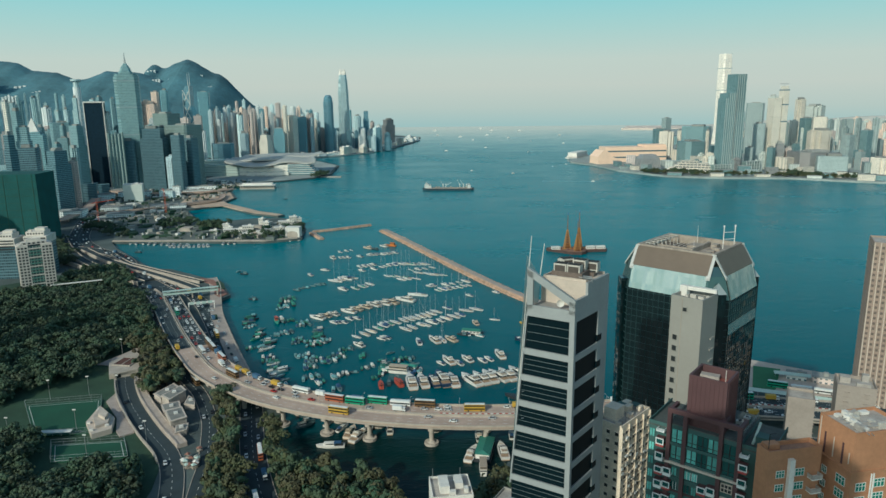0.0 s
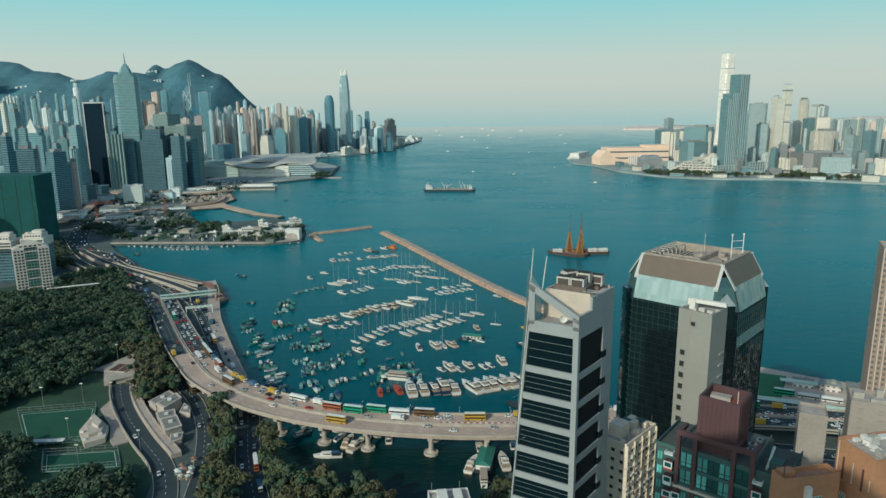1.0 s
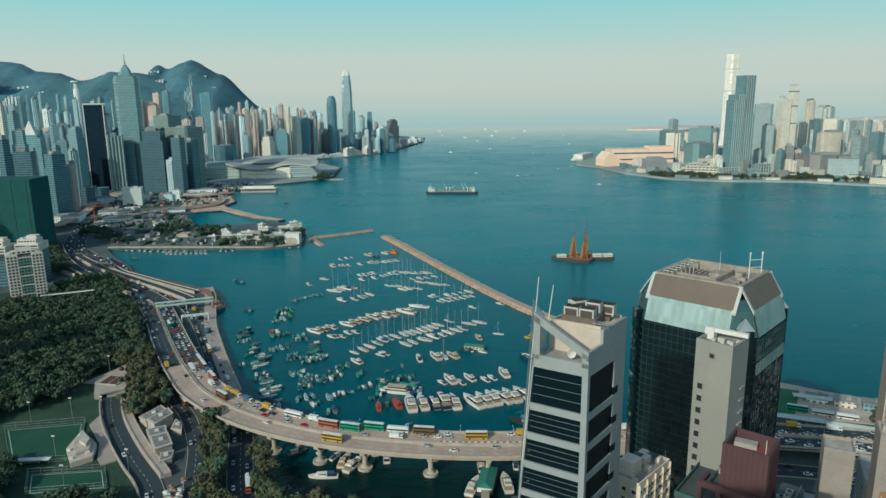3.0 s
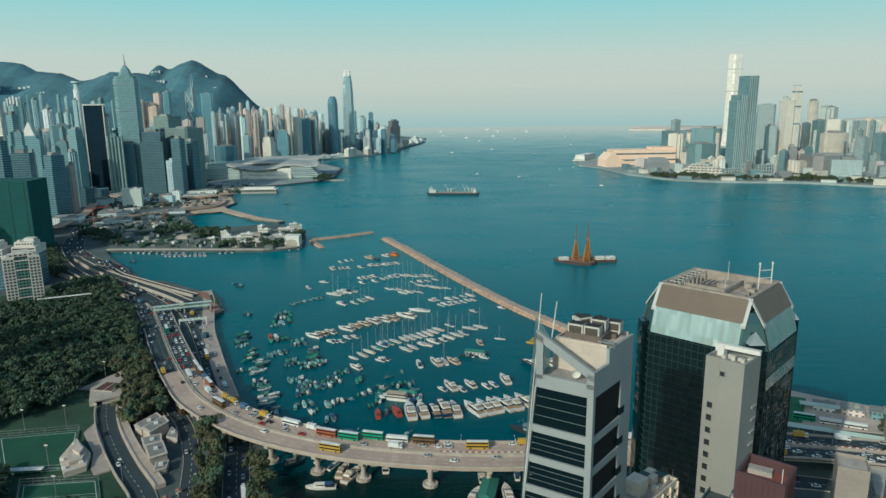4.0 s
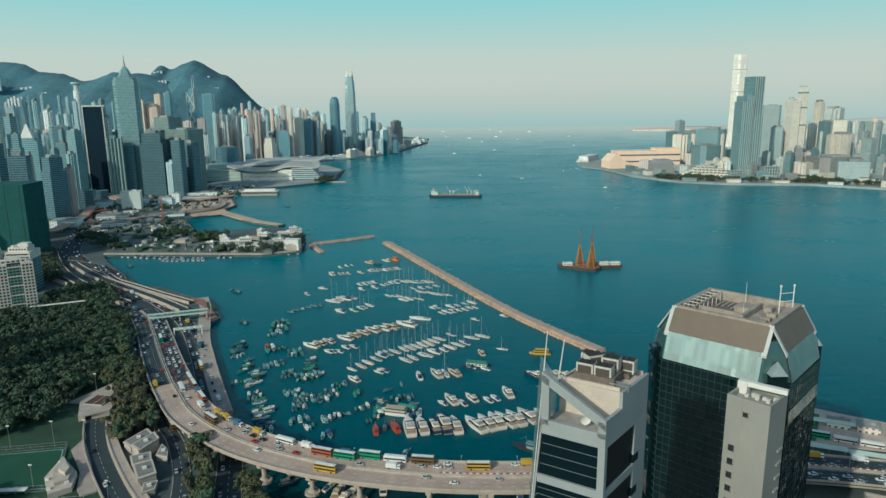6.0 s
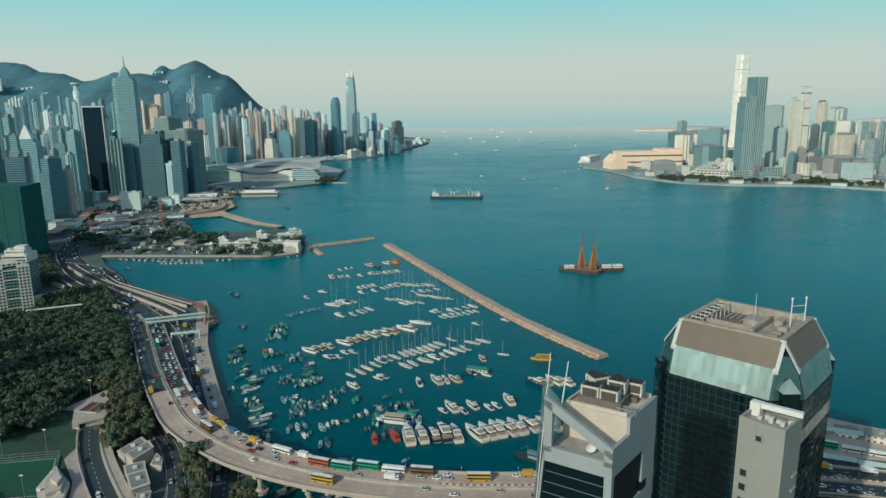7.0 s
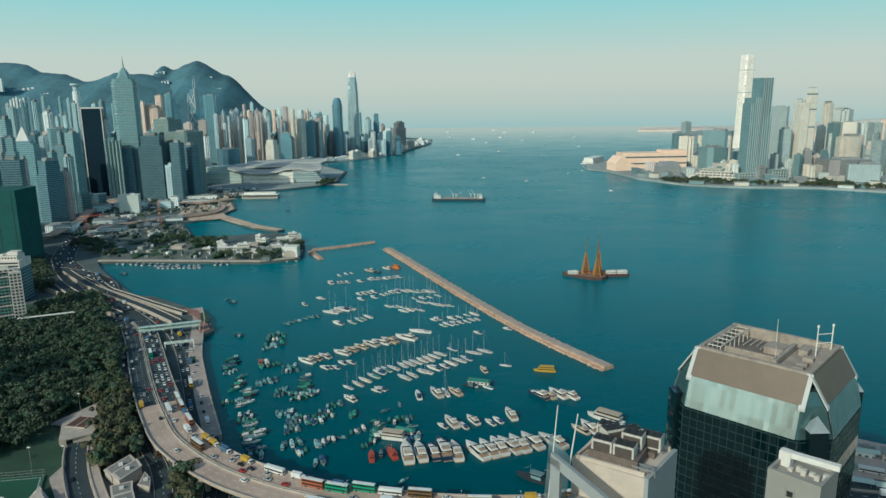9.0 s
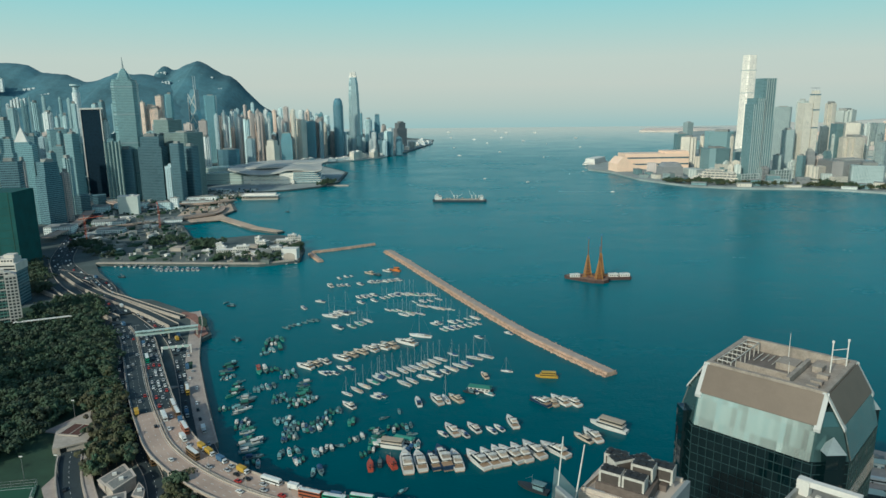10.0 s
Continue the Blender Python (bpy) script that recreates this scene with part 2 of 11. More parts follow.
    rg = math_node(nt, 'ADD', math_node(nt, 'MULTIPLY', patches.outputs[0], 0.25), 0.12)
    nt.links.new(math_node(nt, 'MULTIPLY', rg, math_node(nt, 'ADD', math_node(nt, 'MULTIPLY', rim.outputs[0], 0.7), 0.3)), b.inputs["Roughness"])
    return m


CONCRETE = M("weathered concrete", (0.42, 0.36, 0.30), 0.85, var=0.3, scale=0.15, bump=0.01)
DECK = M("pale concrete road deck", (0.45, 0.33, 0.26), 0.85, var=0.3, scale=0.08, fine=12, bump=0.01)
ASPHALT = M("dark asphalt", (0.033, 0.047, 0.053), 0.9, var=0.35, scale=0.12, bump=0.01)
PAVING = M("pinkish paving", (0.38, 0.31, 0.265), 0.85, var=0.3, scale=0.12, bump=0.01)
REDPAVE = M("red brick paving", (0.27, 0.135, 0.10), 0.85, var=0.3, scale=0.2, bump=0.01)
SOIL = M("urban ground", (0.085, 0.105, 0.10), 0.95, var=0.6, scale=0.03, fine=14, bump=0.05)
SPIT = M("sandy far shore", (0.74, 0.60, 0.50), 0.95, var=0.3, scale=0.01, fine=10)
FARGROUND = M("pale paved far shore", (0.30, 0.33, 0.31), 0.9, var=0.5, scale=0.01, fine=10)
GRASS = M("rough grass", (0.028, 0.062, 0.034), 0.95, var=0.5, scale=0.06, fine=14, bump=0.05)
ROCK = M("sunlit rubble stone", (0.50, 0.34, 0.24), 0.9, var=0.6, scale=0.25, bump=0.15, fine=5)
PAINT = M("white road paint", (0.62, 0.62, 0.58), 0.7, var=0.3, scale=0.5)
WHITE = M("white painted wall", (0.72, 0.68, 0.62), 0.7, var=0.2, scale=0.12, rnd=0.05)
STEEL = M("galvanised steel", (0.45, 0.45, 0.44), 0.45, 0.7, var=0.2, scale=0.6)
DARK = M("dark opening", (0.02, 0.024, 0.026), 0.5, var=0.2, scale=0.3)

# ---- sea ----
g = G()
add(g, [(-9000, -3000, 0), (9000, -3000, 0), (9000, 9000, 0), (-9000, 9000, 0)], [(0, 1, 2, 3)])
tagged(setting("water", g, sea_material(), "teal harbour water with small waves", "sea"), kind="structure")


# ---- land ----
def land(name, poly, z, material, label, category="ground"):
    g = G()
    n = len(poly)
    low = []
    for i, p in enumerate(poly):
        low.append(p)
    prism(g, low, -6.0, z)
    return setting(name, g, material, label, category)


shore = [(-147, 414), (-135, 395), (-122, 378), (-108, 352), (-112, 334), (-101, 297), (-85, 280), (-49, 270), (-32, 263), (11, 262), (24, 296),
         (60, 300), (95, 312), (128, 330), (150, 400), (178, 441), (209, 438), (238, 419), (262, 406), (420, 330), (700, 150), (900, -600), (-2600, -600),
         (-3000, 2400), (-3000, 4700), (-900, 4700), (-420, 3900), (-177, 3573), (-172, 3214), (-241, 2747), (-382, 2458), (-503, 2390), (-470, 2200), (-345, 1990),
         (-325, 1760), (-350, 1660), (-420, 1590), (-508, 1547), (-500, 1450), (-437, 1307), (-441, 1256), (-430, 1228), (-338, 1126), (-288, 1092), (-296, 1080),
         (-345, 1108), (-430, 1200), (-470, 1166), (-495, 1150), (-415, 1039), (-369, 1036), (-320, 1062), (-286, 1062), (-251, 1036), (-225, 964), (-215, 892), (-260, 870),
         (-338, 872), (-408, 873), (-471, 872), (-445, 832), (-402, 782), (-352, 721), (-326, 717), (-300, 698), (-273, 678), (-259, 670), (-240, 642), (-224, 611), (-230, 593),
         (-209, 548), (-189, 505), (-171, 468), (-156, 437)]
land("ground_island", shore, 3.0, SOIL, "dark built-up ground behind a concrete sea wall")
peninsula = [(385, 2307), (351, 2030), (400, 1950), (438, 1770), (517, 1641), (611, 1598), (788, 1575), (884, 1512), (947, 1476), (1300, 1340), (2600, 1100), (4200, 2600), (4200, 4700), (1500, 4900),
           (1134, 3865), (1010, 3420), (860, 2930), (735, 2490), (640, 2240), (500, 2190), (440, 2315)]
land("ground_peninsula", peninsula, 3.0, FARGROUND, "far built-up shore across the harbour")
land("ground_far_spit", [(1060, 4350), (1400, 4300), (1900, 4700), (1200, 4750)], 6.0, SPIT, "thin sandy far reclaimed land")

# breakwater of rubble with a flat crest, and the small jetty
def breakwater(name, line, w, h, label):
    g = G()
    L = spline(line, 6)
    sweep(g, L, -w, w, -3, h * 0.45)
    sweep(g, L, -w * 0.72, w * 0.72, h * 0.45, h)
    base = setting(name, g, ROCK, label, "breakwater")
    rnd = random.Random(5)
    g = G()
    n = int((L[-1] - L[0]).length / 1.1)
    for i in range(n):
        for sgn in (-1, 1):
            p, a = along(L, i * 1.1, sgn * w * rnd.uniform(0.7, 1.12))
            s = rnd.uniform(0.8, 2.0)
            box(g, p.x, p.y, -0.6 + rnd.random() * 0.6, s, s * rnd.uniform(0.6, 1.0), h * rnd.uniform(0.55, 0.95), rnd.uniform(0, 90), rnd.uniform(0.4, 0.8))
    tagged(part("rubble", g, ROCK, base), kind="stuff")
    g = G()
    sweep(g, L, -w * 0.45, w * 0.45, h, h + 0.25)
    part("crest", g, PAVING, base, "worn sandy crest path")
    return base


breakwater("breakwater", [(-108, 954, 0), (-70, 876, 0), (-10, 747, 0), (52, 622, 0), (109, 532, 0)], 6.0, 3.2, "long straight rubble breakwater with a sandy crest")
breakwater("jetty", [(-211, 950, 0), (-180, 968, 0), (-133, 1002, 0)], 3.5, 2.6, "short stone jetty by the yacht club")
breakwater("jetty_arm", [(-211, 940, 0), (-200, 918, 0), (-188, 896, 0)], 3.5, 2.6, "low stone arm of the jetty")

# promenade along the sea wall
prom = spline([(-262, 676, 3), (-246, 641, 3), (-233, 604, 3), (-214, 552, 3), (-194, 508, 3), (-176, 470, 3), (-161, 440, 3), (-150, 418, 3)], 6)
g = G()
sweep(g, prom, -8, 2.2, 0, 0.6)
setting("promenade", g, PAVING, "pale pinkish waterside promenade", "pavement")
g = G()
sweep(g, prom, 1.6, 2.5, -4, 1.0)
setting("sea_wall", g, CONCRETE, "low concrete sea wall parapet", "wall")
g = G()
prism(g, [(-275, 674), (-260, 667), (-243, 640), (-227, 612), (-231, 600), (-240, 612), (-249, 640), (-262, 655), (-276, 666)], 2.0, 3.78)
setting("pavement_red", g, REDPAVE, "red brick waterside plaza at the bend", "pavement")
# ---- roads ----
# the elevated road: it rises from the ground at the bend and crosses the mouth of the basin on piers
via = spline([(-330, 655, 4.2), (-292, 610, 4.6), (-258, 552, 6.0), (-231, 503, 8.5), (-207, 461, 10.6), (-187, 429, 12.0), (-168, 401, 12.8), (-147, 380, 13), (-125, 363.5, 13), (-102, 351, 13),
              (-75, 340.5, 13), (-45, 333, 13), (-10, 328.5, 13), (26, 328, 13), (70, 332, 13), (115, 338, 13), (160, 340, 13), (205, 334, 13), (270, 318, 13), (420, 270, 13)], 6)
CUT = 27        # from here on the deck stands on piers and is paved with pale concrete
g = G()
sweep(g, via[:CUT + 1], -13.5, 13.5, -3.0, 0)
setting("road_ramp", g, ASPHALT, "dark asphalt highway rising to the flyover", "road")
g = G()
EAST = 88       # past the towers the deck is paved with asphalt
sweep(g, via[CUT:EAST + 1], -13.5, 13.5, -0.5, 0)
flyover = setting("road_flyover", g, DECK, "pale concrete deck of a curved elevated road", "road")
g = G()
sweep(g, via[EAST:], -13.5, 13.5, -0.5, 0)
setting("road_flyover_east", g, ASPHALT, "dark asphalt deck of the elevated road east of the towers", "road")
g = G()
sweep(g, via[CUT:], -12.2, -4.5, -2.2, -0.5)
sweep(g, via[CUT:], 4.5, 12.2, -2.2, -0.5)
part("girder", g, CONCRETE, flyover, "concrete box girders under the deck")
for side, nm in ((-13.5, "outer"), (13.0, "inner")):
    g = G()
    sweep(g, via[6:], side, side + 0.5, 0, 1.05)
    part("parapet", g, CONCRETE, flyover, "pale concrete parapet")
g = G()
sweep(g, via[4:], -0.9, -0.4, 0, 0.9)
sweep(g, via[4:], 0.4, 0.9, 0, 0.9)
part("median_barrier", g, CONCRETE, flyover, "double concrete barrier")
# lane dashes
g = G()
total = sum((via[i + 1] - via[i]).length for i in range(len(via) - 1))
s = 60.0
while s < total - 5:
    for off in (-8.9, -5.1, 5.1, 8.9):
        p, a = along(via, s, off)
        box(g, p.x, p.y, p.z, 2.4, 0.22, 0.012, a)
    s += 6.5
tagged(part("lane_marking", g, PAINT, flyover, "white dashed lane lines"), kind="stuff")
g = G()
for off in (-12.4, -1.6, 1.6, 12.4):
    sweep(g, via[4:], off - 0.1, off + 0.1, 0.0, 0.012)
part("edge_line", g, PAINT, flyover, "white edge lines")
# red and white barrier blocks along the median near the towers
BLOCKRED = M("red barrier block", (0.36, 0.07, 0.05), 0.7, var=0.15, scale=1.0)
block = {c: mesh_of("barrier_block", (lambda q: (box(q, 0, 0, 0, 1.5, 0.5, 0.9, 0, 0.85), q)[1])(G()), mt) for c, mt in ((0, BLOCKRED), (1, WHITE))}
s, k = 0.0, 0
while s < total - 5:
    p, a = along(via, s, 1.9)
    if -12 < p.x < 240:
        ob = new("barrier_block", block[k % 2])
        ob.parent = flyover
        ob.matrix_basis = pose(p.x, p.y, p.z + 0.005, 0, 0, a)
    s, k = s + 1.7, k + 1
# piers with footings in the water and on the land
for x, y in ((-131, 362), (-104, 346), (-78, 334), (-52.5, 327), (-19, 321.5), (13, 320.5), (45, 322), (78, 326), (-155, 384)):
    for k in (0, 1):
        best = min(range(len(via)), key=lambda i: (via[i] - Vector((x, y, 13))).length)
        n = sides(via)[best]
        q = via[best] + n * (-8.3 if k == 0 else 8.3)
        g = G()
        ang = math.degrees(math.atan2(n.y, n.x))
        cyl(g, q.x, q.y, 0.0, 1.35, 9.6, 12)
        box(g, q.x, q.y, 9.4, 8.0, 2.6, 1.5, ang, 1.05)
        pier = part("pier", g, CONCRETE, flyover, "round concrete pier with a crosshead")
        g = G()
        prism(g, ring(q.x, q.y, 4.4, 12), -3, 1.3, ring(q.x, q.y, 4.0, 12))
        cyl(g, q.x, q.y, 1.3, 2.6, 1.0, 12, 1.6)
        part("footing", g, CONCRETE, pier, "round concrete footing")

# roads at ground level
def road(name, pts, w, label, z=3.35, lines=True, mat=None):
    L = spline([(x, y, z) for x, y in pts], 6)
    g = G()
    sweep(g, L, -w / 2, w / 2, -0.5, 0)
    r = setting(name, g, mat or ASPHALT, label, "road")
    for sgn in (-1, 1):
        g = G()
        sweep(g, L, sgn * w / 2, sgn * (w / 2 + 0.35), -0.5, 0.16)
        part("kerb", g, CONCRETE, r)
    if lines:
        g = G()
        tot = sum((L[i + 1] - L[i]).length for i in range(len(L) - 1))
        s = 2.0
        while s < tot - 3:
            p, a = along(L, s, 0.0)
            box(g, p.x, p.y, p.z, 2.4, 0.2, 0.012, a)
            s += 6.0
        tagged(part("lane_marking", g, PAINT, r), kind="stuff")
    return L


hwy_in = road("road_local", [(-425, 760), (-372, 700), (-318, 630), (-286, 585), (-262, 530), (-233, 484), (-210, 442), (-189, 407), (-169, 380), (-151, 346), (-141, 318), (-134, 294), (-130, 274), (-125, 250), (-116, 215), (-106, 175)], 8.4, "dark asphalt road beside the park trees")
hwy_sea = road("road_shore", [(-395, 745), (-345, 700), (-295, 650), (-262, 612), (-236, 572), (-213, 528), (-194, 490), (-178, 456), (-163, 428), (-149, 404), (-136, 380), (-127, 352), (-119, 325), (-110, 298), (-101, 275), (-90, 250), (-75, 215), (-55, 170)], 13.0, "busy asphalt road along the shore, running under the flyover")
ramp = road("road_underpass", [(-231, 408), (-222, 390), (-210, 370), (-195, 349), (-177, 326), (-160, 306), (-150, 289), (-143, 272), (-136, 250), (-127, 215), (-116, 175)], 11.0, "curved dark asphalt ramp leading into an underpass")
east = road("road_east", [(95, 352), (140, 362), (185, 358), (235, 342), (330, 305), (460, 250)], 15.0, "many-laned asphalt road east of the towers")
east_low = road("road_low", [(120, 318), (160, 321), (200, 313), (260, 297), (420, 245)], 12.0, "asphalt road east of the towers")
far_road = road("road_west", [(-420, 770), (-470, 820), (-520, 880), (-560, 960), (-610, 1080), (-660, 1220), (-720, 1400)], 26.0, "wide far highway between towers")
far_loop = road("road_interchange", [(-330, 664), (-368, 712), (-398, 760), (-440, 800), (-500, 830)], 16.0, "curved far interchange road", z=4.6)

# ramps and retaining walls of the interchange at the bend
for nm, pts, w, z in (("road_slip_a", [(-459, 744), (-414, 710), (-373, 679), (-327, 645)], 7.0, 7.5), ("road_slip_b", [(-476, 813), (-418, 755), (-363, 709), (-305, 663), (-264, 627)], 8.0, 6.0),
                      ("road_slip_c", [(-426, 786), (-388, 742), (-351, 714), (-307, 682), (-268, 655)], 5.0, 5.0), ("road_slip_d", [(-549, 889), (-486, 797), (-434, 735), (-385, 690)], 9.0, 8.5)):
    L = spline([(x, y, z) for x, y in pts], 6)
    g = G()
    sweep(g, L, -w / 2, w / 2, -4.0, 0)
    slip = setting(nm, g, ASPHALT, "raised slip road of the interchange", "road")
    for sgn in (-1, 1):
        g = G()
        sweep(g, L, sgn * w / 2, sgn * (w / 2 + 0.5), -4.0, 1.0)
        part("parapet", g, CONCRETE, slip, "pale concrete parapet wall")

# walls of the underpass ramp, its portal and the small plaza above it
g = G()
sweep(g, ramp[2:34], -6.7, -5.9, -0.5, 1.7)
setting("ramp_wall_left", g, CONCRETE, "concrete side wall of the ramp", "wall")
g = G()
sweep(g, ramp[2:31], 5.9, 6.7, -0.5, 2.4)
sweep(g, ramp[2:31], 6.7, 10.6, -0.5, 2.0)
sweep(g, ramp[2:31], 10.6, 11.3, -0.5, 2.6)
setting("ramp_wall_right", g, M("pale ramp wall", (0.42, 0.345, 0.29), 0.85, var=0.3, scale=0.15, bump=0.01), "broad pale pinkish side wall of the ramp", "wall")
portal = thing("portal", "pale concrete underpass portal with a dark mouth", "portal", pose(-231, 409, 3.1, 0, 0, -57))
g = G()
for sx in (-7.2, 7.2):
    box(g, 0, sx, 0, 3.0, 1.4, 3.4)
box(g, 0, 0, 3.4, 3.0, 15.8, 1.0)
part("frame", g, CONCRETE, portal)
g = G()
box(g, -0.5, 0, 0.3, 1.2, 13.0, 3.06)
part("mouth", g, DARK, portal, "dark tunnel mouth")
g = G()
prism(g, [(-252, 428), (-243, 462), (-236, 462), (-227, 424), (-224, 412), (-240, 404)], 3.0, 6.6)
setting("pavement_plaza", g, CONCRETE, "pale paved square over the underpass", "pavement")
bed = thing("planting_bed", "square bed of dark reddish shrubs in a pale kerb", "planting", pose(-238.5, 427, 6.6, 0, 0, -8))
g = G()
for sx, sy, w, d in ((0, -7, 14, 0.8), (0, 7, 14, 0.8), (-6.6, 0, 0.8, 14), (6.6, 0, 0.8, 14), (0, 0, 0.6, 13)):
    box(g, sx, sy, 0, w, d, 0.7)
part("kerb", g, CONCRETE, bed)
g = G()
box(g, 0, 0, 0, 12.6, 13.2, 0.45)
part("soil", g, M("reddish shrubs", (0.10, 0.045, 0.035), 0.95, var=0.6, scale=0.8, bump=0.1), bed)
g = G()
prism(g, [(-262, 430), (-248, 462), (-214, 500), (-206, 500), (-236, 462), (-230, 425)], 3.0, 3.7)
setting("pavement_path", g, PAVING, "pale pinkish park path", "pavement")

# sports pitches
PITCH = M("green pitch", (0.015, 0.075, 0.04), 0.95, var=0.35, scale=0.05, fine=20)
for nm, poly in (("pitch_north", [(-272, 362), (-228, 371), (-208, 327), (-242, 322)]), ("pitch_south", [(-226, 312), (-188, 317), (-178, 300), (-216, 294)])):
    g = G()
    prism(g, poly, 3.0, 3.9)
    pt = setting(nm, g, PITCH, "dark green sports pitch with white lines", "pitch")
    g = G()
    n = len(poly)
    for i in range(n):
        a, b = Vector((*poly[i], 3.9)), Vector((*poly[(i + 1) % n], 3.9))
        c = Vector((sum(p[0] for p in poly) / n, sum(p[1] for p in poly) / n, 3.9))
        a, b = a.lerp(c, 0.1), b.lerp(c, 0.1)
        d = b - a
        box(g, (a.x + b.x) / 2, (a.y + b.y) / 2, 3.9, d.length, 0.25, 0.012, math.degrees(math.atan2(d.y, d.x)))
    part("line", g, PAINT, pt, "white pitch lines")
    g = G()
    for i in range(n):
        a, b = Vector((*poly[i], 3.9)), Vector((*poly[(i + 1) % n], 3.9))
        k = max(2, int((b - a).length / 6))
        for j in range(k):
            p = a.lerp(b, j / k)
            rod(g, p, p + Vector((0, 0, 3.4)), 0.06, 4)
        for h in (0.2, 1.8, 3.4):
            rod(g, a + Vector((0, 0, h)), b + Vector((0, 0, h)), 0.05, 4)
    part("fence", g, STEEL, pt, "tall steel fence")

# grass under the park trees
g = G()
prism(g, [(-600, 200), (-560, 430), (-520, 600), (-440, 690), (-390, 700), (-350, 640), (-300, 575), (-275, 530), (-256, 490), (-238, 460), (-226, 425), (-206, 390), (-190, 360), (-172, 335), (-160, 305), (-152, 270), (-146, 200)], 2.0, 3.12)
setting("grass_park", g, GRASS, "dark grass under the park trees", "ground")
g = G()
prism(g, [(-124, 350), (-136, 340), (-126, 305), (-112, 262), (-98, 200), (-20, 200), (-30, 262), (-50, 270), (-85, 281), (-101, 298), (-111, 334), (-109, 350)], 2.0, 3.1)
setting("grass_verge", g, GRASS, "rough grass verge by the basin", "ground")
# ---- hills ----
# the blue haze of the distance is put into the woods' colour
HILL = M("hazed wooded hillside", (0.075, 0.160, 0.190), 0.95, var=0.55, scale=0.006, fine=9, bump=3.0)


def hills(name, ridge, depth, material, label, seed):
    """A ridge through (x, y, height) points, with wooded flanks falling to both sides."""
    L = spline(ridge, 10)
    g = G()
    rows = []
    for i, p in enumerate(L):
        row = []
        for j in range(25):
            v = (j - 12) / 12.0
            k = (1 - abs(v)) ** 1.15
            n = noise.fractal(Vector((p.x * 0.004, (p.y + v * depth) * 0.004, seed)), 1.0, 2.0, 5)
            n2 = noise.noise(Vector((p.x * 0.03, v * 9, seed + 7)))
            z = p.z * k + (n * 60 + n2 * 8) * min(1.0, p.z / 150) * (abs(v) ** 0.6) * (1 - abs(v)) + n2 * 3
            row.append((p.x + n * 30 * abs(v), p.y + v * depth, z if abs(v) < 1 else -5))
        rows.append(row)
    vs = [q for r in rows for q in r]
    fs = [(i * 25 + j, (i + 1) * 25 + j, (i + 1) * 25 + j + 1, i * 25 + j + 1) for i in range(len(rows) - 1) for j in range(24)]
    add(g, vs, fs)
    return setting(name, g, material, label, "hill", True)


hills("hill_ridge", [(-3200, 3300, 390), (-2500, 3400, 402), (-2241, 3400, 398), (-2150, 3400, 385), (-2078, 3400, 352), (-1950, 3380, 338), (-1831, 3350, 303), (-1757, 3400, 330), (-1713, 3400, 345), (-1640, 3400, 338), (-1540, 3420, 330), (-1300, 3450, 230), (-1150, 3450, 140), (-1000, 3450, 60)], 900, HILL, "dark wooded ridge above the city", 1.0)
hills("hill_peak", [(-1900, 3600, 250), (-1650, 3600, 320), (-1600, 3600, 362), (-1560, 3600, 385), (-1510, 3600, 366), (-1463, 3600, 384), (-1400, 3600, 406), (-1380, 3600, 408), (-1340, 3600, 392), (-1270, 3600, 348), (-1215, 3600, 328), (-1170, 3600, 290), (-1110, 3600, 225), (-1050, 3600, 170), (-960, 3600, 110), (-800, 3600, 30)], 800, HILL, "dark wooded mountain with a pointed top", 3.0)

# the haze over these hills is put into their pale colour
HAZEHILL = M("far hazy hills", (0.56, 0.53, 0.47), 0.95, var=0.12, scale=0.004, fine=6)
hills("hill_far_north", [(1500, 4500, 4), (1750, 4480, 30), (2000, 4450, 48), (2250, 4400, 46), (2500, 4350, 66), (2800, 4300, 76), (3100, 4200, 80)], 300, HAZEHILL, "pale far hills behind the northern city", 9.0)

# ---- far towers ----
# haze is mixed into these far wall and glass colours; the glass also mirrors the sky
def hazed_facade(name, wall, glass, **k):
    return facade(name, wall, glass, **k)


